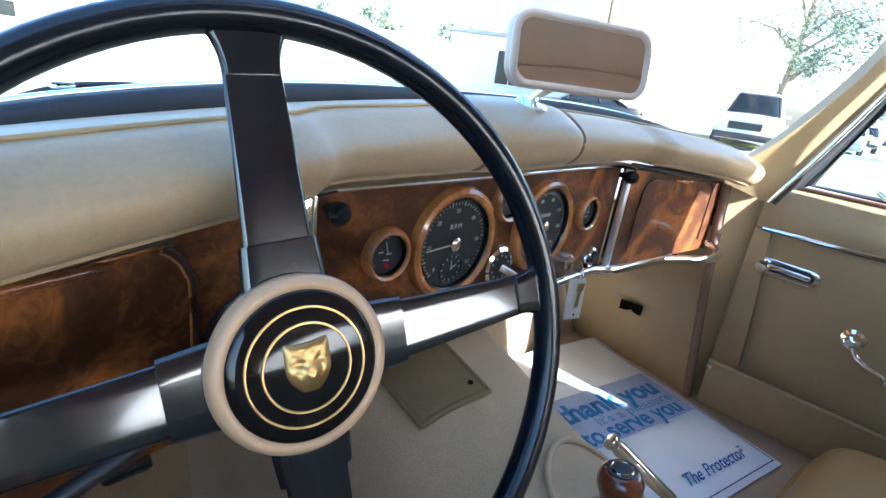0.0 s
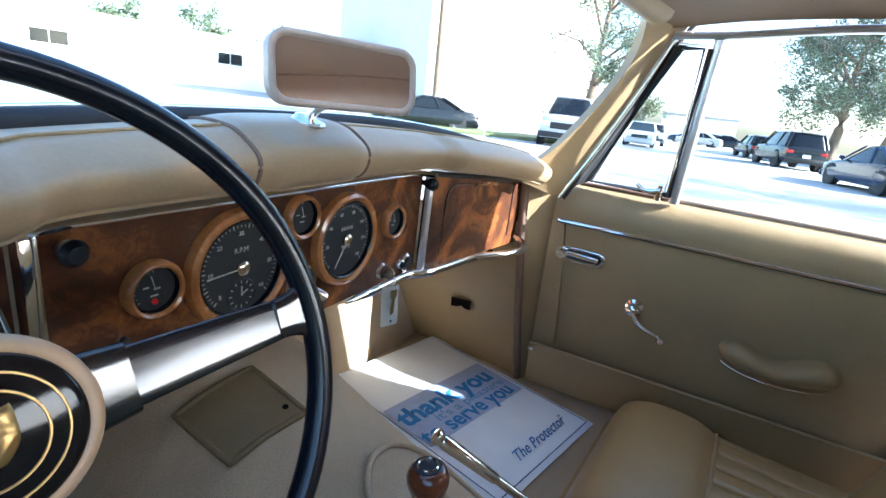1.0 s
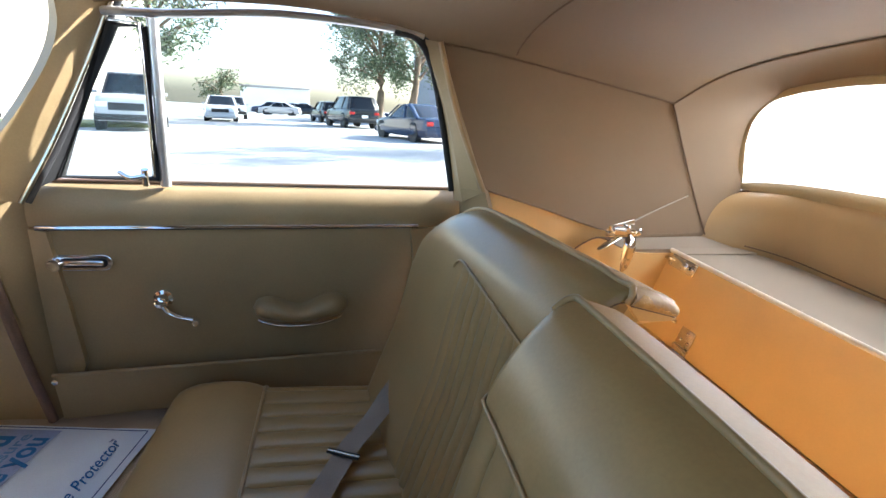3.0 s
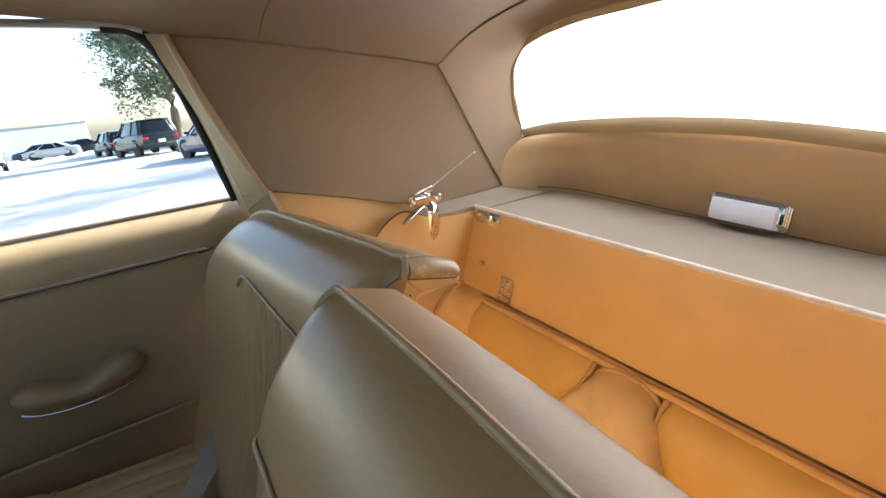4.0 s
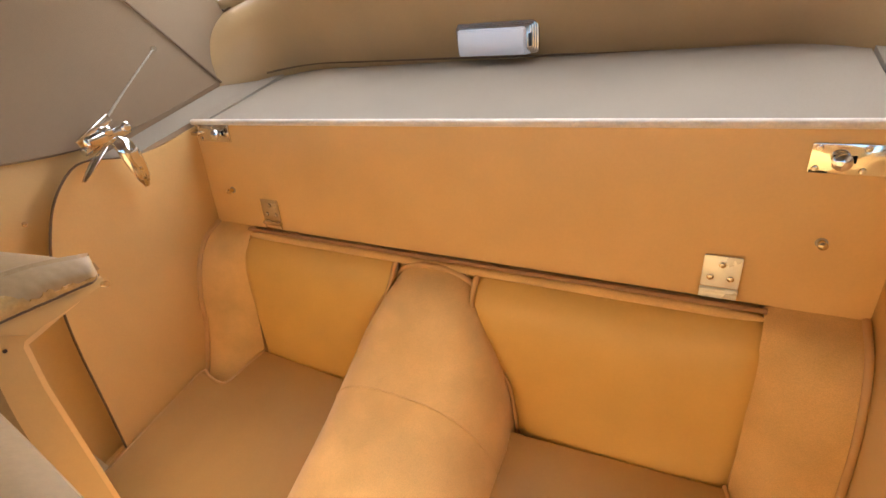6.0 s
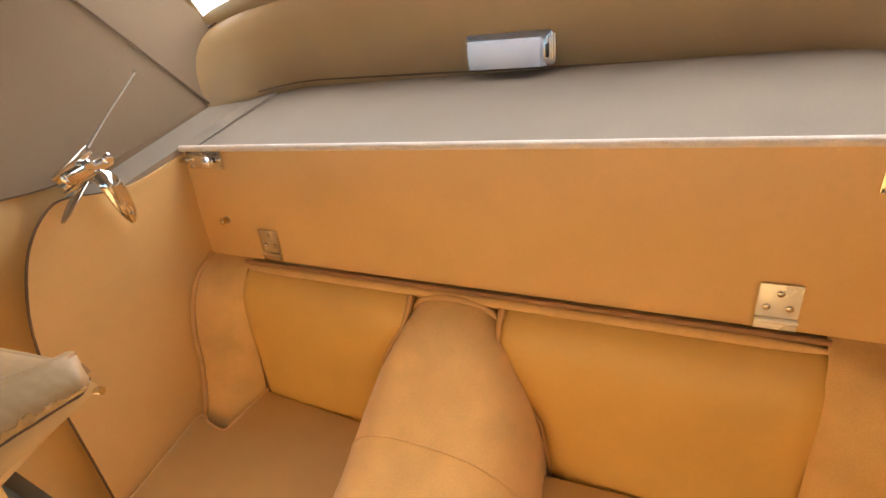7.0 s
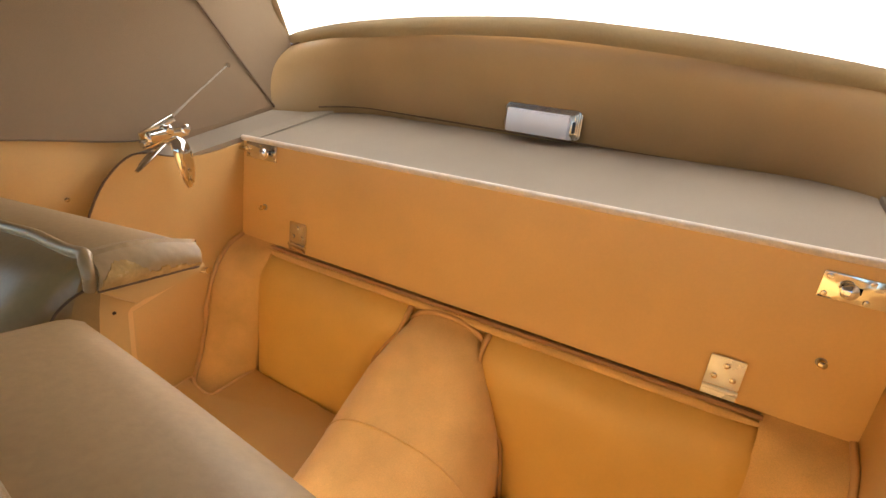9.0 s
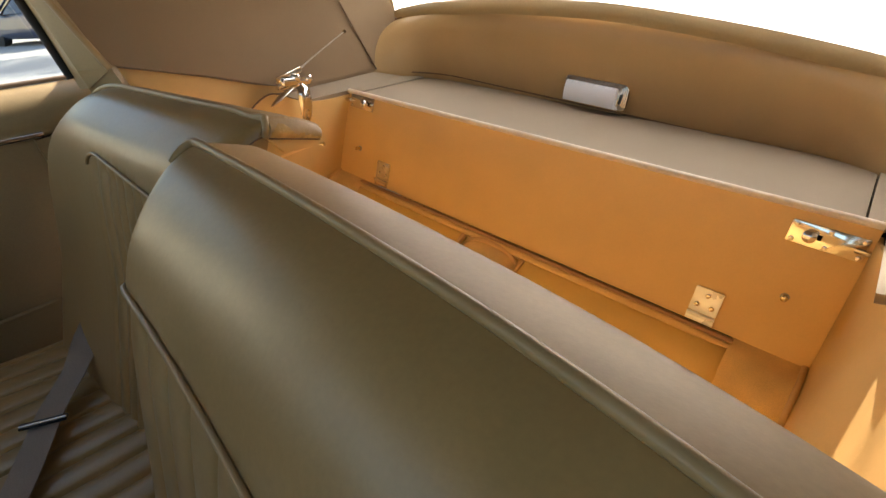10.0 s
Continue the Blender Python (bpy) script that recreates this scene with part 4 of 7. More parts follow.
    part("needle", box((length, r * 0.022, 0.0006), f @ pose(length / 2 * math.cos(radians(needle_a)), length / 2 * math.sin(radians(needle_a)), 0.0048, 0, 0, needle_a)), M["dial_mark"], ob)
    if words:
        part("hub_cap", lathe([(r * 0.125, 0.0035), (r * 0.125, 0.0065), (r * 0.09, 0.0085), (0, 0.009)], 24, f), M["old_chrome"], ob)
    if kind == "fuel":
        part("warning_lamp", lathe([(r * 0.10, 0.002), (r * 0.085, 0.004), (0, 0.0045)], 16, f @ Matrix.Translation((0.0, -r * 0.42, 0))), M["red"], ob, "red warning lamp")
    return ob


gauge(-0.081, 0.799, 0.0672, "tach")
gauge(0.096, 0.796, 0.0672, "speedo")
gauge(-0.178, 0.803, 0.0290, "fuel")
gauge(0.008, 0.842, 0.0285, "ammeter")
gauge(0.212, 0.803, 0.0285, "oil")
sw = part("light_switch", lathe([(0.0275, 0), (0.0275, 0.004), (0.023, 0.0065), (0.022, 0.004), (0, 0.004)], 32, facing(on_dash(0.012, 0.752), (0, -1, 0))), M["chrome"], dash, "chrome-rimmed light switch")
part("switch_face", lathe([(0.022, 0.0045), (0, 0.005)], 32, facing(on_dash(0.012, 0.752), (0, -1, 0))), M["satin"], sw)
dots = bmesh.new()
for i in range(9):
    a = radians(20 + 35 * i)
    lathe([(0.0018, 0.0052), (0, 0.0056)], 8, facing(on_dash(0.012, 0.752), (0, -1, 0)) @ Matrix.Translation((0.016 * math.cos(a), 0.016 * math.sin(a), 0)), dots)
part("switch_marks", dots, M["dial_mark"], sw)
part("switch_lever", tube([on_dash(0.012, 0.752, 0.006), on_dash(0.022, 0.745, 0.022), on_dash(0.030, 0.737, 0.026)], [0.006, 0.0055, 0.0065], 10), M["chrome"], sw)
for x, z, r in ((0.045, 0.722, 0.012), (0.243, 0.722, 0.009), (0.262, 0.722, 0.0165), (-0.21, 0.765, 0.006), (-0.13, 0.735, 0.006)):
    f = facing(on_dash(x, z), (0, -1, 0))
    bt = part("button", lathe([(r, 0), (r, 0.006), (r * 0.8, 0.009), (r * 0.72, 0.006), (0, 0.006)], 20, f), M["chrome"], dash, "chrome-rimmed dash button")
    part("button_face", lathe([(r * 0.66, 0.006), (r * 0.62, 0.012), (0, 0.0125)], 20, f), M["satin"], bt)
part("ignition_lock", lathe([(0.014, 0), (0.014, 0.006), (0.0105, 0.010), (0.0105, 0.016), (0, 0.0165)], 24, facing(on_dash(0.188, 0.725), (0, -1, 0))), M["chrome"], dash, "chrome ignition lock")

keys = thing("ignition_key", "steel ignition key with a white paper tag hanging from the dashboard", "key", (0.172, 0.570, 0.655))
part("key_bow", plate(round_rect(0.024, 0.020, 0.009), 0.0022, facing((0.188, 0.585, 0.726), (1, -0.4, 0))), M["old_chrome"], keys)
part("split_ring", tube([(0.186 + 0.003 * math.cos(a), 0.572 + 0.004 * math.cos(a), 0.714 + 0.010 * math.sin(a)) for a in np.linspace(0, 6.28, 16, endpoint=False)], 0.0012, 6, True), M["chrome"], keys)
part("spare_key", plate([(-0.006, 0.0), (-0.006, 0.013), (0.006, 0.013), (0.006, 0.0), (0.0025, -0.002), (0.0025, -0.026), (-0.0025, -0.029), (-0.0035, -0.02), (-0.0025, -0.002)], 0.0018, facing((0.176, 0.5655, 0.694), (-0.35, -0.93, 0))), M["old_chrome"], keys, "hanging steel key")
tag = part("tag", plate(round_rect(0.032, 0.066, 0.002), 0.0008, facing((0.174, 0.569, 0.679), (-0.35, -0.93, 0.08))), M["dial_mark"], keys, "white paper tag")
part("tag_hole", lathe([(0.0022, 0.001), (0, 0.0011)], 10, facing((0.174, 0.569, 0.679), (-0.35, -0.93, 0.08)) @ Matrix.Translation((0.003, -0.026, 0))), M["dark"], tag)

# padded roll over the fascia, with the seamed middle hump


def pad_section(x):
    """Profile of the roll at x, from under the front lip over the top to the glass."""
    a = abs(x) / 0.62
    yf = dash_y(min(abs(x), 0.66)) - 0.012 - 0.024 * a ** 3
    drop = 0.042 * a ** 1.6 + 0.010 * a ** 8
    zt = 0.952 - drop
    zb = top_z(x) + 0.010 - 0.010 * a ** 8
    yb = screen_base(x).y - 0.006
    hump_up = 0.010 * max(0.0, 1 - (abs(x + 0.0215) / 0.0835) ** 6) if abs(x + 0.0215) < 0.0835 else 0.0
    pts = [(yf + 0.010, zb + 0.006), (yf - 0.010, zb + 0.001), (yf - 0.030, zb + 0.006), (yf - 0.041, zb + 0.020), (yf - 0.041, zb + (zt - zb) * 0.62),
           (yf - 0.024, zt - 0.009), (yf - 0.002, zt), (yf + (yb - yf) * 0.55, zt + 0.002), (yb, zt - 0.003)]
    out = curve([(x, y - hump_up * (0.8 if k < 5 else 0.2), z + (hump_up * 0.6 if k > 3 else 0)) for k, (y, z) in enumerate(pts)], 40)
    return out


pad = part("padded_roll", sheet([pad_section(x) for x in np.linspace(-0.62, 0.62, 90)], 0.0025, (0, 1, -0.3)), M["pad"], dash, "padded tan leather roll")
for x in (-0.105, 0.062):
    part("seam", tube([p + Vector((0, -0.0008, 0.0006)) for p in pad_section(x)], 0.0024, 6), M["welt"], pad)
for span in (np.linspace(-0.61, -0.11, 20), np.linspace(0.068, 0.60, 20)):
    part("seam", tube([pad_section(x)[31] + Vector((0, 0, 0.0008)) for x in span], 0.0018, 6), M["trim"], pad)
end = [p.copy() for p in pad_section(0.62)]
mid = sum((p for p in end), Vector()) / len(end)
cap = [[p.lerp(mid, 1 - math.cos(k / 7 * 1.5)) + Vector((0.022 * math.sin(k / 7 * 1.57), 0, -0.006 * k / 7)) for p in end] for k in range(8)]
part("roll_end", sheet(cap, 0.002, (-1, 0, 0)), M["pad"], pad)
# leather-covered return between roll and fascia ends, and the parcel underside
part("under_panel", sheet([[(x, dash_y(x) + 0.012 + 0.28 * k / 4, low_z(x) + 0.004 + 0.04 * k / 4) for k in range(5)] for x in np.linspace(-0.66, 0.66, 12)], 0.01, (0, 0, 1)), M["trim"], dash)
part("end_panel", sheet(ruled([(0.674, 0.558, 0.865), (0.676, 0.545, 0.78), (0.680, 0.538, 0.68)], [(0.66, 0.70, 0.90), (0.66, 0.70, 0.78), (0.66, 0.70, 0.66)], 4), 0.01, (1, 0, 0)), M["trim"], dash)

# ---------- rear-view mirror ----------
mirror = thing("rear_view_mirror", "interior mirror in a grey frame on a chrome stem", "mirror", (-0.004, 0.595, 0.955))
MF = facing((-0.016, 0.527, 1.010), (-0.37, -0.92, 0.13))
shell = plate(round_rect(0.164, 0.068, 0.020, 6), 0.011, MF @ Matrix.Translation((0, 0, -0.011)), bevel=0.004)
part("shell", shell, M["mirror_back"], mirror, "taupe plastic mirror shell")
silver = bpy.data.materials.new("silvered_glass")
silver.use_nodes = True
silver.node_tree.nodes["Principled BSDF"].inputs["Metallic"].default_value = 1.0
silver.node_tree.nodes["Principled BSDF"].inputs["Roughness"].default_value = 0.03
silver.node_tree.nodes["Principled BSDF"].inputs["Base Color"].default_value = (0.95, 0.94, 0.93, 1)
part("mirror_glass", plate(round_rect(0.152, 0.056, 0.015, 6), 0.001, MF @ Matrix.Translation((0, 0, 0.0008))), silver, mirror, "mirror glass")
part("rim", tube([MF @ Vector((x, y, 0.001)) for x, y in round_rect(0.158, 0.062, 0.017, 6)], 0.0040, 8, True), M["mirror_back"], mirror)
part("stem", tube(curve([(-0.004, 0.592, 0.955), (-0.002, 0.577, 0.972), (0.004, 0.548, 0.992), (0.004, 0.540, 1.000)], 10), 0.0055, 10), M["chrome"], mirror, "chrome stem")
part("foot", lathe([(0.024, 0), (0.023, 0.003), (0.013, 0.007), (0.009, 0.012), (0, 0.013)], 24, Matrix.Translation((-0.004, 0.594, 0.953))), M["chrome"], mirror, "chrome foot")

# ---------- steering wheel and column ----------
wheel = thing("steering_wheel", "black four-spoke steering wheel with a tan and black boss", "steering wheel", (-0.34, 0.47, 0.80))
EX, EY = Vector((0.9855, -0.1695, 0)), Vector((0.0547, 0.3181, 0.9465))
EZ = EX.cross(EY)
WM = Matrix.Translation((-0.354, 0.4525, 0.816)) @ Matrix((EX, EY, EZ)).transposed().to_4x4() @ Matrix.Rotation(radians(4.5), 4, "Z")
R = 0.1907
rim = []
for i in range(96):
    a = 2 * math.pi * i / 96
    rim.append((R * math.cos(a), R * math.sin(a), 0))
bm = bmesh.new()
rings = []
for i in range(96):
    a = 2 * math.pi * i / 96
    ring = []
    for k in range(14):
        b = 2 * math.pi * k / 14
        rr, zz = 0.0092 * math.cos(b), 0.0108 * math.sin(b)
        ring.append(bm.verts.new(((R + rr) * math.cos(a), (R + rr) * math.sin(a), zz)))
    rings.append(ring)
for i in range(96):
    for k in range(14):
        bm.faces.new((rings[i][k], rings[i][(k + 1) % 14], rings[(i + 1) % 96][(k + 1) % 14], rings[(i + 1) % 96][k]))
bmesh.ops.transform(bm, verts=bm.verts, matrix=WM)
part("rim", bm, M["black"], wheel, "glossy black rim")
for i in range(4):
    S = WM @ Matrix.Translation((0, 0.009, 0)) @ Matrix.Rotation(radians(90 * i), 4, "Z")
    lean = (0.055, 0.0, -0.045, 0.0)[i]
    reach = R - 0.005 - (0.0, 0.009, 0.0, -0.009)[i]
    rows_ = []
    for k in range(15):
        u = 0.066 + (reach - 0.066) * k / 14
        w = 0.0185 - 0.0045 * k / 14 + 0.013 * max(0, (u - reach + 0.018) / 0.02) ** 2
        zc = -0.04 * max(0.0, 0.184 - u)
        line = []
        for v in (-1, -0.965, -0.92, -0.86, -0.5, 0, 0.5, 0.86, 0.92, 0.965, 1):
            line.append(S @ Vector((u, v * w, zc + 0.0014 * (1 - max(0.0, (abs(v) - 0.86) / 0.14) ** 2) - lean * v * w)))
        rows_.append(line)
    sp = part("spoke", sheet(rows_, 0.005, S.to_3x3() @ Vector((0, 0, -1))), M["spoke"], wheel, "flat satin black spoke")
    collar = []
    for k in range(5):
        u = 0.042 + 0.025 * k / 4
        w = 0.0235 - 0.002 * k / 4
        collar.append([S @ Vector((u, v * w, -0.004 - 0.0 * u + 0.0030 * (1 - max(0.0, (abs(v) - 0.80) / 0.20) ** 2))) for v in (-1, -0.95, -0.88, -0.80, -0.4, 0, 0.4, 0.80, 0.88, 0.95, 1)])
    part("collar", sheet(collar, 0.007, S.to_3x3() @ Vector((0, 0, -1))), M["spoke"], sp)
    flare = []
    for k in range(7):
        u = reach - 0.024 + 0.024 * k / 6
        w = 0.0150 + 0.0075 * (k / 6) ** 2.2
        flare.append([S @ Vector((u, v * w, -0.04 * max(0.0, 0.184 - u) + 0.0032 * (1 - max(0.0, (abs(v) - 0.80) / 0.20) ** 2))) for v in (-1, -0.95, -0.88, -0.80, -0.4, 0, 0.4, 0.80, 0.88, 0.95, 1)])
    part("spoke_end", sheet(flare, 0.007, S.to_3x3() @ Vector((0, 0, -1))), M["spoke"], sp)
    part("spoke_screw", lathe([(0.0040, -0.003), (0.0040, 0.0018), (0.0026, 0.0018), (0.0022, 0.0008), (0, 0.0008)], 16, S @ Matrix.Translation((0.146, 0, -0.003))), M["satin"], sp)
BOSS = WM @ Matrix.Translation((0.0, 0.009, -0.003))
part("boss_back", lathe([(0.044, -0.03), (0.0475, -0.016), (0.0475, -0.006), (0.044, 0.002), (0, 0.002)], 40, BOSS), M["black"], wheel)
part("boss_ring", lathe([(0.0470, -0.008)] + [(0.0440 + 0.0054 * math.cos(radians(a)), 0.0040 + 0.0078 * math.sin(radians(a))) for a in range(-40, 141, 12)] + [(0.0410, 0.008)], 72, BOSS, closed=False), M["boss_tan"], wheel, "tan boss ring")
horn = part("horn_push", lathe([(0.0415, 0.004), (0.0415, 0.0100), (0.0408, 0.0112), (0.0392, 0.0121), (0.036, 0.0128), (0.031, 0.0135), (0.026, 0.0141), (0.018, 0.0148), (0.009, 0.0152), (0, 0.0153)], 72, BOSS, closed=False), M["horn_black"], wheel, "domed black horn push")
for r, z in ((0.0322, 0.0134), (0.0238, 0.0144)):
    part("gold_ring", lathe([(r - 0.0009, z - 0.0002), (r - 0.0004, z + 0.0006), (r + 0.0004, z + 0.0006), (r + 0.0009, z - 0.0004)], 56, BOSS, closed=False), M["gold"], horn)
emblem = []
for i in range(29):
    v = -1 + 2 * i / 28
    w = 0.0128 * (1 - max(0, -v) ** 2.0 * 0.62) * (1 - 0.06 * max(0, v) ** 8)
    line = []
    for u in np.linspace(-1, 1, 29):
        dome = 0.0042 * max(0.0, 1 - u * u) ** 0.5 * (0.5 + 0.5 * max(0.0, 1 - v * v) ** 0.5)
        relief = 0.0016 * math.exp(-((u / 0.34) ** 2 + ((v + 0.30) / 0.34) ** 2)) - 0.0012 * math.exp(-(((abs(u) - 0.42) / 0.2) ** 2 + ((v - 0.22) / 0.16) ** 2)) + 0.0010 * math.exp(-(((abs(u) - 0.74) / 0.16) ** 2 + ((v - 0.78) / 0.18) ** 2)) + 0.0003 * math.cos(13 * u) * math.sin(11 * v)
        line.append(BOSS @ Vector((w * u, 0.0133 * v + 0.001 + 0.0009 * max(0.0, v) ** 3 * (1.6 * u * u - 0.7), 0.0142 + dome + relief * (1 - u ** 4) * (1 - v ** 4))))
    emblem.append(line)
part("emblem", sheet(emblem, 0.002, WM.to_3x3() @ Vector((0, 0, -1))), M["gold"], horn, "plain gold relief shield", 85)
col = part("column", tube([WM @ Vector((0, 0, -0.018)), WM @ Vector((0, 0, -0.10)), WM @ Vector((0, 0, -0.30))], [0.034, 0.030, 0.026], 20), M["satin"], wheel, "black steering column")
part("column_collar", tube([WM @ Vector((0, 0, -0.045)), WM @ Vector((0, 0, -0.080))], 0.040, 20), M["black"], col)
part("indicator_stalk", tube([WM @ Vector((-0.03, -0.01, -0.06)), WM @ Vector((-0.13, -0.045, -0.055))], [0.004, 0.006], 8), M["satin"], col)
for k, (x, y, z) in enumerate(((-0.382, 0.80, 0.515), (-0.50, 0.80, 0.515))):
    pedal = thing("pedal", "black ribbed rubber foot pedal", "pedal", (x, y, z), group="foot pedals")
    foot_pad = part("pad", box((0.052, 0.018, 0.060), pose(x, y, z, -35, 0, 0), 0.006), M["rubber"], pedal)
    for j in range(6):
        part("rib", box((0.049, 0.006, 0.005), pose(x, y, z, -35, 0, 0) @ Matrix.Translation((0, -0.011, -0.025 + 0.010 * j)), 0.002, 1), M["rubber"], foot_pad)
    part("arm", tube([(x, y + 0.01, z), (x, y + 0.06, z + 0.04), (x, y + 0.09, z + 0.19)], 0.008, 8), M["satin"], pedal)


# ---------- front seats ----------
def lerp_profile(prof, v):
    """A smooth place on a profile of (y, z), v from 0 to 1."""
    n = len(prof) - 1
    i = min(int(v * n), n - 1)
    t = v * n - i
    p0, p1, p2, p3 = prof[max(i - 1, 0)], prof[i], prof[i + 1], prof[min(i + 2, n)]
    return [0.5 * (2 * b + (c - a) * t + (2 * a - 5 * b + 4 * c - d) * t * t + (3 * b - a - 3 * c + d) * t ** 3) for a, b, c, d in zip(p0, p1, p2, p3)]


def seat(name_label, x_in, x_out, front, rear_top, rear_foot, pleat, cushion, arch, turn, outer_drop, rear_line, crown=0.006, bend=0.0, inner_rise=False):
    """A front seat. front: profile (y, z) of the back's front face, foot to top bead. rear_top, rear_foot: (y, z) of the
    back's rear edge; rear_line: heights and depths of its rear profile. pleat: (inner margin, outer margin, top v). cushion: (front y, rear y, top z, seam y)."""
    s = 1 if x_out > x_in else -1
    width = abs(x_out - x_in)
    base = ((x_in + x_out) / 2, (cushion[0] + cushion[1]) / 2, 0.30)
    ob = thing("front_seat", name_label, "seat", base, group="front seats")
    ztop = front[-1][1]

    def yturn(u):
        return turn * u + bend * u * u

    def corner(u):
        """How far the back is drawn in at its two upright edges and its outer shoulder."""
        e = min(u / 0.05, 1.0)
        f = min((1 - u) / 0.10, 1.0)
        return (1 - (1 - e) ** 2) ** 0.5, (1 - (1 - f) ** 2) ** 0.5

    def rear_y(z):
        return float(np.interp(z, *rear_line))

    def shoulder(u):
        return outer_drop * max(0.0, (u - 0.55) / 0.45) ** 2.6

    def front_point(u, v, sink=0.0):
        y, z = lerp_profile(front, v)
        e, f = corner(u)
        k = min(e, f)
        zz = 0.40 + (z - 0.40) * (1 - shoulder(u) / (ztop - 0.40))
        yr = rear_foot[0] + (rear_top[0] - rear_foot[0]) * v
        k = k + (1 - k) * v ** 5
        y = yr + (y - yr) * (0.45 + 0.55 * k) - sink
        return Vector((x_in + s * width * u, y + yturn(u), zz))

    pu0, pu1, pv = pleat
    n_pleat = 12 if inner_rise else 10

    def pleat_edge(u):
        """Top of the fluted field at u: an arch that falls away to the outside."""
        q = (u - pu0) / (pu1 - pu0)
        if inner_rise:
            return pv - 0.095 * (1 - q) - 0.05 * (1 - max(0.0, 1 - max(0.0, (q - 0.88) / 0.12) ** 2) ** 0.5)
        return pv - arch * max(0.0, (q - 0.72) / 0.28) ** 2.5 - 0.015 * (1 - q)

    grid = []
    nu, nv = 220, 44
    for i in range(nu + 1):
        u = i / nu
        line = []
        for j in range(nv + 1):
            v = j / nv
            sink = 0.0
            if pu0 < u < pu1 and v < pleat_edge(u):
                q = (u - pu0) / (pu1 - pu0) * n_pleat
                edge = min((pleat_edge(u) - v) / 0.04, 1)
                fade = min(1.0, (n_pleat - q) / 2.5) if inner_rise else 1.0
                sink = (0.0105 * (1 - abs(math.sin(math.pi * q)) ** 0.42)) * edge * fade + 0.003 * edge * fade
            line.append(front_point(u, v, sink))
        grid.append(line)
    back = part("backrest", sheet(grid, 0.003, (0, -1, 0)), M["seat"], ob, "fluted olive-tan leather back")
    # squared top and rear of the back
    rear_zs = sorted(set(np.linspace(rear_top[1] - 0.010, rear_foot[1], 40)) | set(z for z in rear_line[0] if rear_foot[1] < z < rear_top[1] - 0.010), reverse=True)
    top_grid, rear_grid = [], []
    for i in range(41):
        u = i / 40
        e, f = corner(u)
        t = front_point(u, 1.0)
        drop = shoulder(u)
        rt = Vector((t.x, rear_top[0] + yturn(u), rear_top[1] - drop))
        edge = [rt + Vector((0, 0.006, 0.001)), rt + Vector((0, 0.001, -0.004)), rt + Vector((0, 0.001, -0.010))]
        full = min(max(e, 0.75 if inner_rise else 0.0), f)
        top_grid.append([t.lerp(rt, k) + Vector((0, 0, crown * full * math.sin(math.pi * k))) for k in (0, 0.12, 0.25, 0.4, 0.55, 0.7, 0.82)] + edge)
        rear_grid.append([Vector((t.x, rear_y(z) + yturn(u), z - drop * (z - rear_foot[1]) / (rear_top[1] - rear_foot[1]))) for z in rear_zs])
    part("top_panel", sheet(top_grid, 0.003, (0, 1, -0.3)), M["seat_top"], back, "plain leather top of the back")
    part("rear_panel", sheet(rear_grid, 0.003, (0, 1, 0)), M["biscuit"], back, "biscuit vinyl rear of the back")
    for u in (0.0, 1.0):
        levels = rear_zs[::-1] + [rear_top[1] - 0.004]
        top_j = len(levels) - 1
        f_line = [front_point(u, j / top_j) for j in range(top_j + 1)]
        r_line = [Vector((f_line[j].x, rear_y(z) + yturn(u), z - shoulder(u) * j / top_j)) for j, z in enumerate(levels)]
        if inner_rise and not u:
            m_line = [p.lerp(q, 0.42 - 0.25 * (j / top_j) ** 6) for j, (p, q) in enumerate(zip(f_line, r_line))]
            part("side_panel", sheet(ruled(f_line, m_line, 3), 0.003, (s, 0, 0)), M["seat"], back)
            part("side_panel", sheet(ruled(m_line, r_line, 4), 0.003, (s, 0, 0)), M["shaded_side_vinyl"], back, "biscuit cover on the end of the back")
        else:
            part("side_panel", sheet(ruled(f_line, r_line, 4), 0.003, (-s if u else s, 0, 0)), M["trim"], back)
    lift = Vector((0, 0.002, 0.002))
    if inner_rise:
        edge_line = [Vector((0.004, -0.3805, 0.8505)), Vector((0.0015, -0.3815, 0.858)), Vector((0.0045, -0.384, 0.8665)), Vector((0.012, -0.3875, 0.8705)) + Vector((0, 0, -0.002)), front_point(0.045, 1.0) + lift + Vector((0, 0.002, -0.0025))]
    else:
        edge_line = [front_point(0.003, 0.86) + lift, front_point(0.003, 0.91) + lift, front_point(0.004, 0.95) + lift, front_point(0.010, 0.985) + lift, front_point(0.026, 0.999) + lift]
    part("piping", tube(curve(edge_line + [front_point(u, 1.0) + lift for u in np.linspace(0.10, 1.0, 21)], 104), 0.0038, 8), M["piping"], back, "raised edge piping")
    q_cut = 0.88
    bead = [front_point(u, pleat_edge(u)) + Vector((0, 0.002, 0)) for u in (np.linspace(pu0, pu0 + (pu1 - pu0) * q_cut, 40) if inner_rise else np.linspace(pu0, pu1, 50))]
    if inner_rise:
        bead += [front_point(u, pleat_edge(u)) + Vector((0, 0.002, 0)) for u in (pu0 + (pu1 - pu0) * (q_cut + (1 - q_cut) * math.sin(radians(a))) for a in range(10, 91, 10))]
    part("piping", tube(bead, 0.0024, 8), M["piping"], back, "piping round the fluting")
    # cushion: smooth front roll, piping, fluted seat
    yf, yr, zc, ys = cushion
    n_c = 13
    top = []
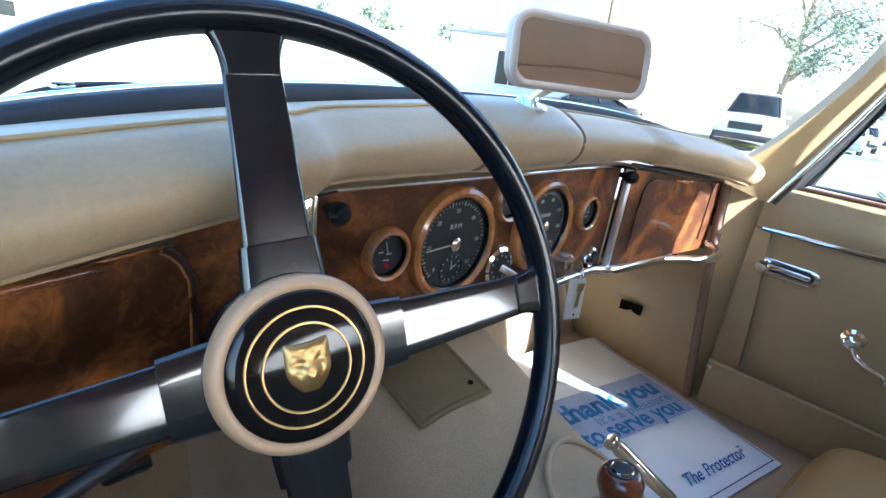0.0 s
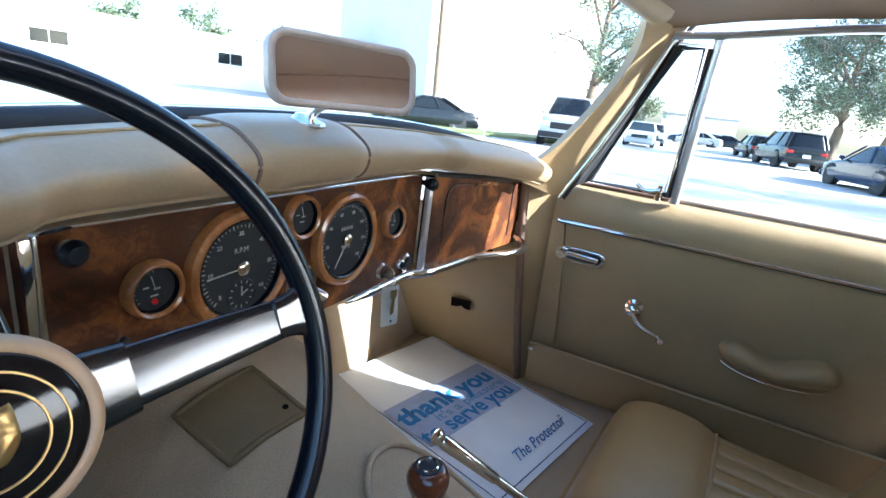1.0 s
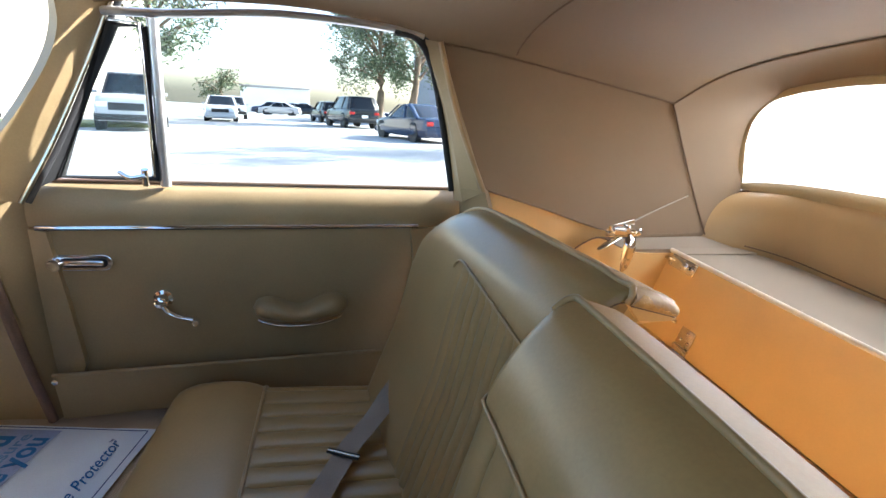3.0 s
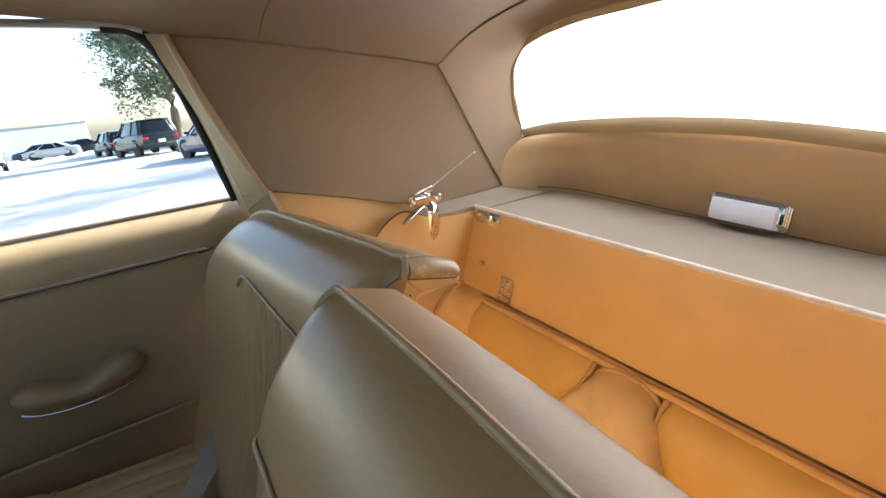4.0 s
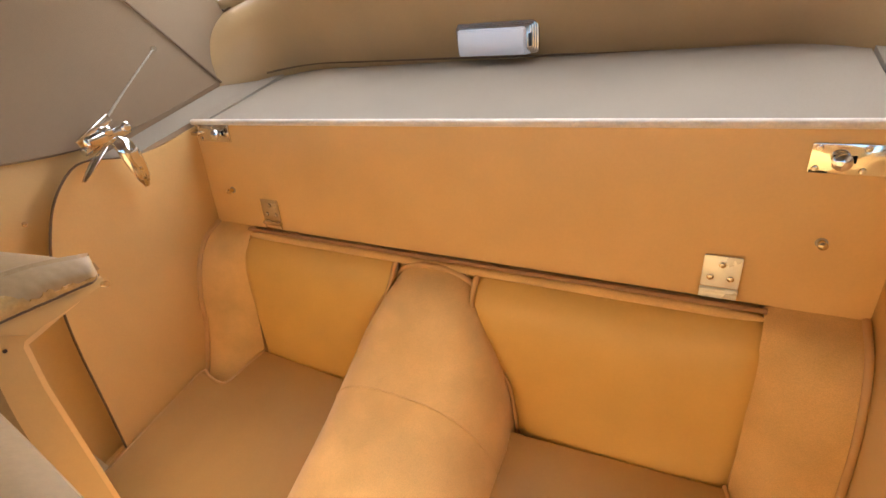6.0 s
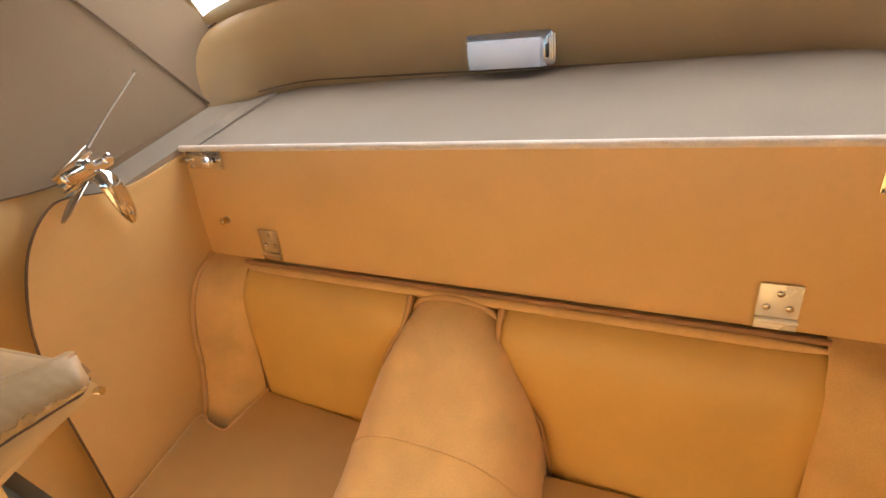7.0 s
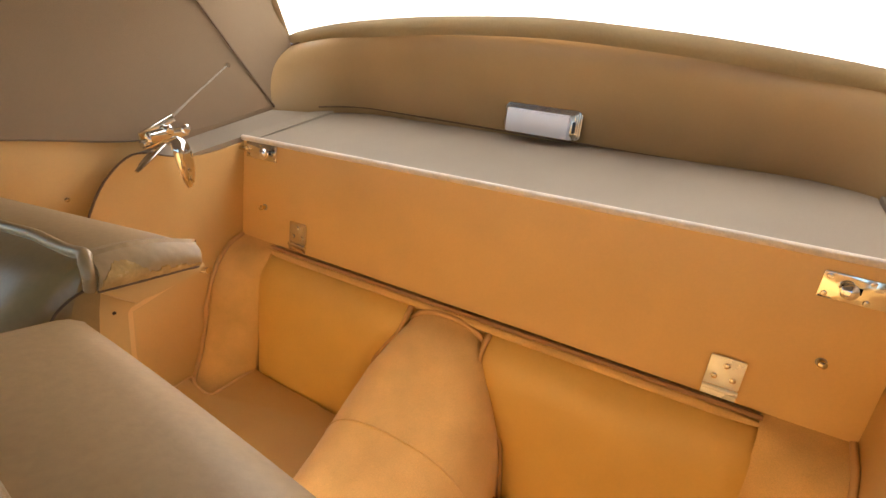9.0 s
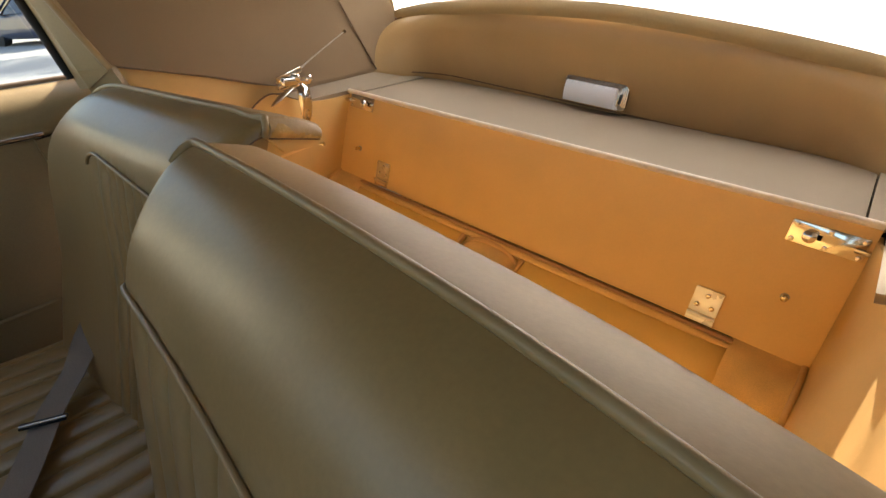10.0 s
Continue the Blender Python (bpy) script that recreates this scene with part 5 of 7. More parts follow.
    for i in range(157):
        u = i / 156
        e = (1 - (1 - min(u / 0.10, 1)) ** 2) ** 0.5
        f = (1 - (1 - min((1 - u) / 0.10, 1)) ** 2) ** 0.5
        k = min(e, f)
        yfu, ysu = yf - 0.06 * u, ys - 0.045 * u
        line = []
        prof = [(yfu - 0.015, 0.315), (yfu, 0.345), (yfu - 0.002, 0.385), (yfu - 0.025, zc + 0.002), (yfu - 0.075, zc + 0.021), (ysu + 0.045, zc + 0.017), (ysu, zc - 0.004)]
        for j in range(25):
            y, z = lerp_profile(prof, j / 24)
            line.append(Vector((x_in + s * width * u, y, 0.31 + (z - 0.31) * (0.55 + 0.45 * k))))
        for j in range(1, 19):
            v = j / 18
            q = u * n_c
            flute = 0.007 * (1 - abs(math.sin(math.pi * q)) ** 0.32) if 0.06 < u < 0.94 else 0
            line.append(Vector((x_in + s * width * u, ysu + (yr - ysu) * v, 0.31 + (zc - 0.004 - 0.31 - 0.025 * v - flute * min(v / 0.06, 1)) * (0.55 + 0.45 * k))))
        top.append(line)
    cus = part("cushion", sheet(top, 0.01, (0, 0, -1)), M["seat"], ob, "olive-tan leather cushion with fore-and-aft flutes")
    part("piping", tube([top[i][24] + Vector((0, 0, 0.002)) for i in range(0, 157, 4)], 0.0036, 8), M["piping"], cus)
    part("side_piping", tube([Vector((x_in + s * 0.004, y, 0.36)) for y in np.linspace(yf - 0.02, yr, 12)], 0.003, 6), M["piping"], cus)
    part("seat_base", box((width * 0.92, abs(yf - yr) * 0.9, 0.05), pose((x_in + x_out) / 2, (yf + yr) / 2 - 0.02, 0.318), 0.01), M["satin"], ob)
    for k in (0.2, 0.8):
        part("runner", box((0.03, 0.42, 0.02), pose(x_in + s * width * k, (yf + yr) / 2, 0.304), 0.003), M["old_chrome"], ob)
    return ob, front_point


PASS_FRONT = [(-0.205, 0.40), (-0.235, 0.50), (-0.265, 0.60), (-0.285, 0.70), (-0.297, 0.76), (-0.318, 0.82), (-0.358, 0.856), (-0.394, 0.866)]
pseat, p_point = seat("olive-tan leather front seat with fluted back and cushion", 0.010, 0.645, PASS_FRONT, (-0.455, 0.843), (-0.30, 0.36), (0.03, 0.53, 0.672), (0.288, -0.25, 0.428, 0.078), 0.34, 0.02, 0.10,
                      ((0.36, 0.794, 0.8215, 0.8245, 0.842), (-0.30, -0.390, -0.398, -0.447, -0.454)), inner_rise=True)
DRIV_FRONT = [(-0.13, 0.40), (-0.145, 0.50), (-0.165, 0.60), (-0.185, 0.70), (-0.198, 0.75), (-0.222, 0.81), (-0.262, 0.853), (-0.303, 0.868)]
seat("olive-tan leather driver's seat with fluted back", -0.012, -0.60, DRIV_FRONT, (-0.366, 0.847), (-0.26, 0.36), (0.022, 0.90, 0.640), (0.30, -0.18, 0.428, 0.10), 0.0, 0.056, 0.02,
                      ((0.36, 0.847), (-0.26, -0.366)), 0.003, 0.043)

tail = curve([Vector((0.012 + 0.598 * k / 8, -0.4475 + 0.0183 * k / 8, 0.8360 - 0.018 * max(0.0, (k / 8 - 0.5) / 0.5) ** 2.6)) for k in range(9)], 24)
part("rear_roll", tube(tail, [0.0055, 0.0070] + [0.0074] * (len(tail) - 2), 12), M["seat"], pseat)
# the leather wraps over the inner end of the back; its lower edge is worn through to the hide
FRONT_TOP, REAR_TOP = p_point(0.0, 1.0) + Vector((0.001, 0.006, 0.0006)), Vector((0.011, -0.4535, 0.8436))
FRONT_FOOT, REAR_FOOT = Vector((0.006, -0.3815, 0.8500)), Vector((0.006, -0.4485, 0.8325))


def wrap_point(k, w, proud=0.0):
    """A place on the rolled end: k from the front corner to the rear tip, w from the top edge to the split."""
    t, f = FRONT_TOP.lerp(REAR_TOP, k), FRONT_FOOT.lerp(REAR_FOOT, k)
    curl = max(0.0, (k - 0.90) / 0.10) ** 2
    out = (0.0125 * math.sin(math.pi * min(w, 1.0) * 0.80) ** 0.8 + proud) * (1 - 0.9 * curl)
    p = t.lerp(f, w ** 1.25)
    crease = 0.0007 * noise.noise((k * 16, w * 3, 4.0))
    swell = 0.0045 * math.sin(math.pi * k) * (1 - w) + 0.0012 * math.sin(math.pi * w)
    return p + Vector((-out + crease + 0.006 * curl, -0.003 * curl, swell - 0.0022 * curl))


wrap = [[wrap_point(k / 40, 0) + Vector((0.010, 0, -0.0016))] + [wrap_point(k / 40, w / 10) for w in range(11)] for k in range(41)]
part("end_wrap", sheet(wrap, 0.002, (1, 0, 0)), M["seat_top"], pseat, "glossy leather rolled over the end of the back")
WEAR = (0.25, 0.62, 0.66, 0.56, 0.36, 0.18, 0.12, 0.26, 0.10, 0.20, 0.07, 0.12, 0.06)
worn = []
for k in range(61):
    h = float(np.interp(k / 60, np.linspace(0.02, 0.97, len(WEAR)), WEAR)) + 0.10 * noise.noise((k * 0.55, 2.0, 0.0))
    h = max(0.05, h)
    worn.append([wrap_point(0.02 + 0.95 * k / 60, 1 - h + h * j / 6 - 0.02, 0.0007) for j in range(7)])
part("worn_edge", sheet(worn, 0.0008, (1, 0, 0)), M["worn"], pseat, "worn cracked golden edge of the seat back")
split = curve([row[-1] + Vector((0.001, 0, -0.0008)) for row in wrap[::4]], 30)
part("split_line", tube(split, 0.0009, 6), M["hood_seam"], pseat)
tear = [Vector((0.0085, -0.3815, 0.8495)), Vector((0.0090, -0.371, 0.8480)), Vector((0.0095, -0.362, 0.8440)), Vector((0.0100, -0.356, 0.8385))]
part("split_line", tube(curve(tear, 12), 0.0008, 6), M["hood_seam"], pseat)
# end of the rear cover under the overhang, with its stud and screw hole
cover_end = [[Vector((x, y, z)) for x, y, z in ((0.0085, y0, z0), (0.0050, y0, z0 - 0.001), (0.0040, y0, (z0 + z1) / 2), (0.0050, y0, z1 + 0.001), (0.0090, y0, z1))]
             for y0, z0, z1 in ((-0.383, 0.8488, 0.8470), (-0.391, 0.8467, 0.8370), (-0.400, 0.8443, 0.8275), (-0.415, 0.8403, 0.8255), (-0.432, 0.8360, 0.8248), (-0.4465, 0.8322, 0.8245), (-0.4500, 0.8310, 0.8262))]
part("cover_end", sheet(cover_end, 0.002, (1, 0, 0)), M["shaded_side_vinyl"], pseat, "biscuit cover folded under the end")
part("tipping_stud", tube([(0.010, -0.4465, 0.8262), (0.001, -0.4490, 0.8255)], [0.0016, 0.0022], 8), M["old_chrome"], pseat)
part("screw_hole", lathe([(0.0012, 0), (0.0010, 0.0006), (0, 0.0008)], 10, facing((0.0095, -0.388, 0.8270), (-1, 0, 0))), M["groove"], pseat)

belt = thing("seat_belt", "grey-tan seat belt with a metal adjuster lying on the cushion", "seat belt", (0.28, -0.08, 0.43))
path = curve([(0.475, -0.232, 0.47), (0.45, -0.205, 0.462), (0.415, -0.170, 0.443), (0.36, -0.125, 0.436), (0.29, -0.085, 0.434), (0.235, -0.055, 0.434), (0.18, -0.02, 0.434)], 30)
rows = []
for i, p in enumerate(path):
    d = (path[min(i + 1, len(path) - 1)] - path[max(i - 1, 0)]).normalized()
    side = d.cross(Vector((0, 0, 1))).normalized() * 0.020
    tilt = Vector((0, 0, 0.018 * max(0, 1 - i / 9)))
    rows.append([p - side - tilt, p - side * 0.5 - tilt * 0.5, p, p + side * 0.5 + tilt * 0.5, p + side + tilt])
part("webbing", sheet(rows, 0.0016, (0, 0, -1)), M["belt"], belt)
k = path[17]
part("adjuster", box((0.062, 0.012, 0.005), Matrix.Translation(k + Vector((0, 0, 0.005))) @ Matrix.Rotation(radians(60), 4, "Z"), 0.002), M["satin"], belt, "dark metal adjuster")
part("adjuster_bar", tube([k + Vector((-0.018, -0.026, 0.008)), k + Vector((0.012, 0.026, 0.008))], 0.0022, 6), M["old_chrome"], belt)

# ---------- rear compartment (its own frame) ----------
def rise(x):
    """The luggage shelf stands a little higher towards the driver's side."""
    return -0.024 * x


def panel_y(z):
    return -0.004 - 0.255 * z


panel = thing("luggage_partition", "biscuit vinyl folding panel behind the rear seats with metal fittings", "panel", (0, -0.02, 0.0), m=REAR)
rows = [[(x, panel_y(z) + 0.0012 * noise.noise((x * 4, z * 9, 3)), z * (1 + rise(x) / 0.2)) for z in np.linspace(0.003, 0.203, 12)] for x in np.linspace(-0.5275, 0.5275, 50)]
part("board", sheet(rows, 0.014, (0, -1, 0)), M["biscuit"], panel)
part("top_welt", tube([(x, panel_y(0.2) + 0.001, 0.2085 + rise(x)) for x in np.linspace(-0.527, 0.527, 40)], 0.0055, 10), M["shelf_edge"], panel, "pale cloth edge")
PN = Vector((0, 1, 0.255)).normalized()
for s in (1, -1):
    c = Vector((0.3725 * s, panel_y(0.0415), 0.0415))
    f = facing(c + PN * (0.0035 if s < 0 else 0.0012), PN)
    # the driver-side hinge has its bright reflection painted in by the paler plating
    hinge = part("hinge", plate(round_rect(0.042, 0.042, 0.002, 2), 0.0022, f, bevel=0.0006), M["nickel"] if s < 0 else M["old_chrome"], panel, "plated hinge leaf")
    part("hinge_roll", tube([f @ Vector((-0.021, -0.025, 0.003)), f @ Vector((0.021, -0.025, 0.003))], 0.0038, 10), M["nickel"] if s < 0 else M["old_chrome"], hinge)
    part("hinge_foot", box((0.042, 0.008, 0.002), f @ Matrix.Translation((0, -0.0325, 0.002)), 0.0006), M["nickel"] if s < 0 else M["old_chrome"], hinge)
    for dx, dy in ((0, 0.010), (-0.011, -0.008), (0.011, -0.008)):
        q = f @ Matrix.Translation((dx, dy, 0.0024))
        sb = lathe([(0.0042, 0), (0.0039, 0.0012), (0.0026, 0.002), (0, 0.0022)], 14, q)
        box((0.0064, 0.001, 0.0006), q @ pose(0, 0, 0.0022, 0, 0, 40 + 30 * dx * 60), bm=sb)
        part("screw", sb, M["old_chrome"], hinge)
    zp = 0.0725 if s > 0 else 0.0905
    c = Vector((0.463 * s, panel_y(zp), zp))
    peg = part("peg", tube([c, c + PN * 0.010], [0.0040, 0.0034], 10), M["brass"], panel, "small brass peg")
    part("peg_head", lathe([(0, 0.0), (0.0042, 0.0), (0.0050, 0.0015), (0.0048, 0.0035), (0.0030, 0.0050), (0, 0.0052)], 14, facing(c + PN * 0.009, PN)), M["brass"], peg)
    part("peg_washer", lathe([(0, 0.0), (0.0062, 0.0), (0.0062, 0.0012), (0.0040, 0.0016)], 16, facing(c, PN)), M["steel"], peg)
# slide bolts at the upper corners
for s, xc, zb, w in ((1, 0.473, 0.1785, 0.080), (-1, -0.4775, 0.183, 0.090)):
    c = Vector((xc, panel_y(zb), zb))
    f = facing(c + PN * (0.0035 if s < 0 else 0.0012), PN)
    plated = M["plate_nickel"] if s < 0 else M["old_chrome"]
    bolt = part("bolt_plate", plate(round_rect(w, 0.032, 0.001, 1), 0.002, f, bevel=0.0005), plated, panel, "plated slide bolt")
    q = f @ Matrix.Translation((s * 0.0195, 0, 0.002))
    part("bolt_slot", box((0.020, 0.008, 0.0006), q @ Matrix.Translation((-s * 0.004, 0, 0.0002))), M["dark"], bolt)
    part("bolt_knob", lathe([(0.004, 0), (0.0045, 0.006), (0.0080, 0.008), (0.0094, 0.012), (0.0085, 0.016), (0.005, 0.0185), (0, 0.019)], 20, q), M["chrome"], bolt)
    for dx, dy in ((0.43, 0.011), (0.43, -0.011), (-0.02, 0.0115), (-0.02, -0.0115), (-0.44, 0.0115), (-0.44, -0.0115)):
        sq = f @ Matrix.Translation((s * dx * w, dy, 0.0021))
        sb = lathe([(0.0035, 0), (0.003, 0.001), (0, 0.0016)], 10, sq)
        box((0.0052, 0.0008, 0.0005), sq @ pose(0, 0, 0.0014, 0, 0, 35 + 40 * dx), bm=sb)
        part("screw", sb, M["old_chrome"], bolt)
    part("bolt_tongue", box((0.026, 0.012, 0.006), Matrix.Translation((s * 0.523, panel_y(zb) + 0.004, zb)), 0.001), M["old_chrome"], bolt)

shelf = thing("luggage_shelf", "grey-tan cloth covered luggage shelf below the rear window", "shelf", (0, -0.17, 0.19), m=REAR)
part("board", sheet([[(x, y, 0.2090 + rise(x) - 0.004 * (y + 0.056) / -0.25) for y in np.linspace(-0.056, -0.336, 9)] for x in np.linspace(-0.5045, 0.4895, 30)], 0.012, (0, 0, -1)), M["shelf"], shelf)
for s in (1, -1):
    side = [[(s * x, y, 0.2085 + rise(s * 0.5) + 0.24 * (x - 0.53)) for y in np.linspace(0.13, -0.335, 12)] for x in (0.530, 0.535, 0.55, 0.565, 0.58, 0.60)]
    inner = [[(s * x, y, 0.2105 + rise(s * 0.5)) for y in np.linspace(-0.06, -0.335, 8)] for x in ((0.492, 0.51, 0.53) if s > 0 else (0.507, 0.518, 0.53))]
    part("side_board", sheet(side, 0.012, (0, 0, -1)), M["shelf"], shelf, "narrow cloth side strip")
    part("side_board", sheet(inner, 0.012, (0, 0, -1)), M["shelf"], shelf, "narrow cloth side strip")

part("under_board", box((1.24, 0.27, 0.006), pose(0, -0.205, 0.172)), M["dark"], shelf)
single("boot_bulkhead", box((1.30, 0.012, 0.52), pose(0, -0.345, -0.055)), M["dark"], "dark bulkhead behind the luggage space", "bulkhead", "structure", m=REAR)
single("boot_lining", box((1.12, 0.33, 0.012), pose(0, -0.185, -0.295)), M["dark"], "dark floor of the luggage space", "floor", "structure", m=REAR)

wallr = thing("rear_side_trim", "biscuit vinyl rear side trim with a rounded front edge", "side trim", (0.53, 0.15, -0.25), m=REAR, kind="structure", group="rear side trims")


def side_wall(s, parent, mat):
    if s > 0:
        outline = [(-0.07, 0.186), (0.03, 0.188), (0.09, 0.200), (0.14, 0.222), (0.172, 0.224), (0.214, 0.200), (0.250, 0.160), (0.288, 0.095), (0.321, 0.0), (0.352, -0.13), (0.385, -0.27)]
    else:
        outline = [(-0.07, 0.200), (0.03, 0.208), (0.10, 0.232), (0.18, 0.250), (0.27, 0.268), (0.36, 0.282), (0.44, 0.285), (0.475, 0.22), (0.485, 0.0), (0.49, -0.27)]
    up = curve([(0.527, y, z) for y, z in outline], 36)
    low = [(0.527, -0.07 + (outline[-1][0] + 0.07) * i / (len(up) - 1), -0.27) for i in range(len(up))]
    flare = 0.0 if s > 0 else 0.065

    def lean_out(p):
        return flare * min(max((p.z - 0.01) / 0.25, 0), 1) * min(max((p.y + 0.03) / 0.11, 0), 1)

    grid = [[Vector((s * (p.x + lean_out(p)), p.y, p.z)) for p in line] for line in ruled(up, low, 10)]
    up = grid[0]
    part("panel", sheet(grid, 0.006, (s, 0, 0)), mat, parent)
    part("edge_welt", tube([Vector((p.x + s * 0.002, p.y + 0.001, p.z + 0.001)) for p in up[6:]], 0.0019, 6), M["hood_seam"], parent)


# side walls and passenger liner take the biscuit copy with painted shade
side_wall(1, wallr, M["shaded_side_vinyl"])
liner = [[(0.556 + 0.036 * (i / 12) ** 3 + out * i / 12, y, z0 + (z1 - z0) * i / 12) for i in range(13)]
         for y, z0, z1, out in ((0.05, -0.345, 0.262, 0), (0.157, -0.345, 0.262, 0), (0.258, -0.345, 0.285, 0.002), (0.33, -0.345, 0.350, 0.022), (0.38, -0.345, 0.395, 0.046), (0.412, -0.345, 0.415, 0.058))]
part("outer_liner", sheet(liner, 0.01, (1, 0, 0)), M["shaded_side_vinyl"], wallr, "biscuit vinyl liner behind")
part("liner_screw", lathe([(0.004, 0), (0.003, 0.002), (0, 0.003)], 12, facing((0.5655, 0.259, 0.178), (-1, 0, 0))), M["brass"], wallr)
walll = thing("rear_side_trim", "biscuit vinyl rear side trim in direct sunlight", "side trim", (-0.53, 0.15, -0.25), m=REAR, kind="structure", group="rear side trims")
side_wall(-1, walll, M["shaded_side_vinyl"])
# the sunlit side's liner keeps the lighter biscuit, without the painted shade
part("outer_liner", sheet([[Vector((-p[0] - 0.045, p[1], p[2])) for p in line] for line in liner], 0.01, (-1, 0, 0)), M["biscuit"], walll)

# wheel-arch pads with piped edges
for s in (1, -1):
    archp = thing("wheel_arch_pad", "biscuit carpeted wheel-arch pad with a piped edge", "wheel arch", (s * 0.48, 0.1, -0.25), group="wheel-arch pads", m=REAR)
    prof = curve([(0, -0.006, 0.004), (0, 0.040, -0.008), (0, 0.080, -0.045), (0, 0.112, -0.10), (0, 0.136, -0.163), (0, 0.180, -0.240), (0, 0.205, -0.262)], 24)
    prof_in = curve([(0, -0.006, 0.002), (0, 0.020, -0.006), (0, 0.045, -0.045), (0, 0.066, -0.10), (0, 0.088, -0.163), (0, 0.112, -0.240), (0, 0.120, -0.262)], 24)
    grid = []
    for i in range(9):
        u = i / 8
        w = math.sin(u * math.pi / 2) ** 0.7
        grid.append([Vector((s * (0.425 + 0.101 * u), a.y + (b.y - a.y) * w, a.z + (b.z - a.z) * w)) for a, b in zip(prof_in, prof)])
    part("pad", sheet(grid, 0.01, (0, -1, -0.3)), M["rear_carpet"], archp)
    part("piping", tube([Vector((s * 0.523, p.y + 0.003, p.z + 0.002)) for p in prof], 0.0045, 8), M["rear_piping"], archp, "tan piping")

# rear seat backs and cushions either side of the tunnel
RAIL = thing("seat_back_rail", "padded biscuit rail below the luggage panel", "rail", (0, 0.0, -0.01), m=REAR)
part("roll", tube([(x, 0.0105, -0.0055) for x in np.linspace(-0.43, 0.44, 30)], [0.003, 0.0055] + [0.0066] * 26 + [0.0055, 0.003], 10), M["rear_carpet"], RAIL)
# added strips above and below the roll, coloured like the gaps' brown shade
part("upper_gap_strip", tube([(x, 0.0035, 0.0010) for x in np.linspace(-0.428, 0.436, 20)], 0.0040, 8), M["gap_shade_brown"], RAIL, "brown strip standing in for a shaded gap")
part("lower_gap_strip", tube([(x, 0.0060, -0.0140) for x in np.linspace(-0.425, 0.435, 20)], 0.0040, 8), M["gap_shade_brown"], RAIL, "brown strip standing in for a shaded gap")
part("backing", box((1.06, 0.01, 0.29), pose(0, -0.014, -0.152), 0.002), M["rear_carpet"], RAIL)
part("stitched_strip", box((0.20, 0.004, 0.045), pose(0.022, 0.0065, -0.028, 8, 0, 0), 0.001), M["rear_carpet"], RAIL)
stitches = bmesh.new()
for k in range(22):
    box((0.0042, 0.0012, 0.0014), pose(-0.05 + 0.0068 * k, 0.0105, -0.011), bm=stitches)
part("stitching", stitches, M["hood_seam"], RAIL)


SQUAB = [(-0.020, -0.028), (-0.004, -0.013), (0.014, -0.009), (0.032, -0.017), (0.050, -0.036), (0.064, -0.066), (0.078, -0.115), (0.096, -0.185), (0.116, -0.255)]


def squab(inner, outer, label):
    """A rear seat back: a padded sheet with a soft rolled top, between two edges given as (x, z) lines from the top down."""
    cx = (inner[0][0] + outer[0][0]) / 2
    s = 1 if outer[0][0] > inner[0][0] else -1
    ob = thing("occasional_seat", label, "seat", (cx, 0.2, -0.27), m=REAR, group="rear seats")
    inner_x = ([-z for x, z in inner], [x for x, z in inner])
    outer_x = ([-z for x, z in outer], [x for x, z in outer])
    grid, edge, rim = [], [], []
    for k in range(49):
        y, z = lerp_profile(SQUAB, k / 48)
        xi, xo = float(np.interp(-z, *inner_x)), float(np.interp(-z, *outer_x))
        line = [(xi + s * 0.003, y - 0.055, z - 0.004), (xi, y - 0.022, z - 0.002)]
        for j in range(25):
            u = j / 24
            tuck = 0.010 * (max(0.0, 1 - u / 0.10) ** 2 + max(0.0, 1 - (1 - u) / 0.07) ** 2)
            belly = 0.006 * math.sin(math.pi * u) * min(1.0, max(0.0, -z - 0.03) / 0.10)
            crease = 0.0012 * noise.noise((u * 7 + cx * 9, z * 16, 1.5))
            line.append((xi + (xo - xi) * u, y - tuck + belly + crease, z - tuck * 0.4))
        line += [(xo, y - 0.030, z - 0.004), (xo - s * 0.003, y - 0.055, z - 0.006)]
        grid.append(line)
        edge.append(Vector((xi - s * 0.001, y - 0.006, z - 0.002)))
        rim.append(Vector((xo + s * 0.001, y - 0.006, z - 0.003)))
    back_ = part("backrest", sheet(grid, 0.003, (0, -1, 0)), M["squab"], ob, "smooth biscuit vinyl")
    ear = [0.0032 + 0.0022 * math.exp(-((k - 16) / 5) ** 2) for k in range(11, 49)]
    part("piping", tube(edge[11:], ear, 8), M["rear_piping"], back_, "tan piping")
    gather = [0.0036 + 0.0012 * noise.noise((k * 0.9, cx, 0.0)) * max(0.0, 1 - k / 14) for k in range(len(rim) - 12)]
    part("piping", tube([p + Vector((0, -0.003, 0)) for p in rim[12:]], gather, 8), M["rear_piping"], back_, "gathered edge binding")
    return ob


small_seat = squab([(0.098, 0.002), (0.098, -0.024), (0.105, -0.046), (0.126, -0.075), (0.145, -0.107), (0.157, -0.16), (0.163, -0.20), (0.166, -0.258)],
                   [(0.440, 0.002), (0.440, -0.03), (0.436, -0.12), (0.428, -0.258)], "small biscuit vinyl rear seat with piped back")
wide_seat = squab([(-0.052, 0.002), (-0.050, -0.025), (-0.052, -0.060), (-0.070, -0.105), (-0.112, -0.165), (-0.124, -0.235), (-0.127, -0.262)],
                  [(-0.430, 0.002), (-0.432, -0.03), (-0.432, -0.14), (-0.424, -0.262)], "wide biscuit vinyl rear seat with piped back")

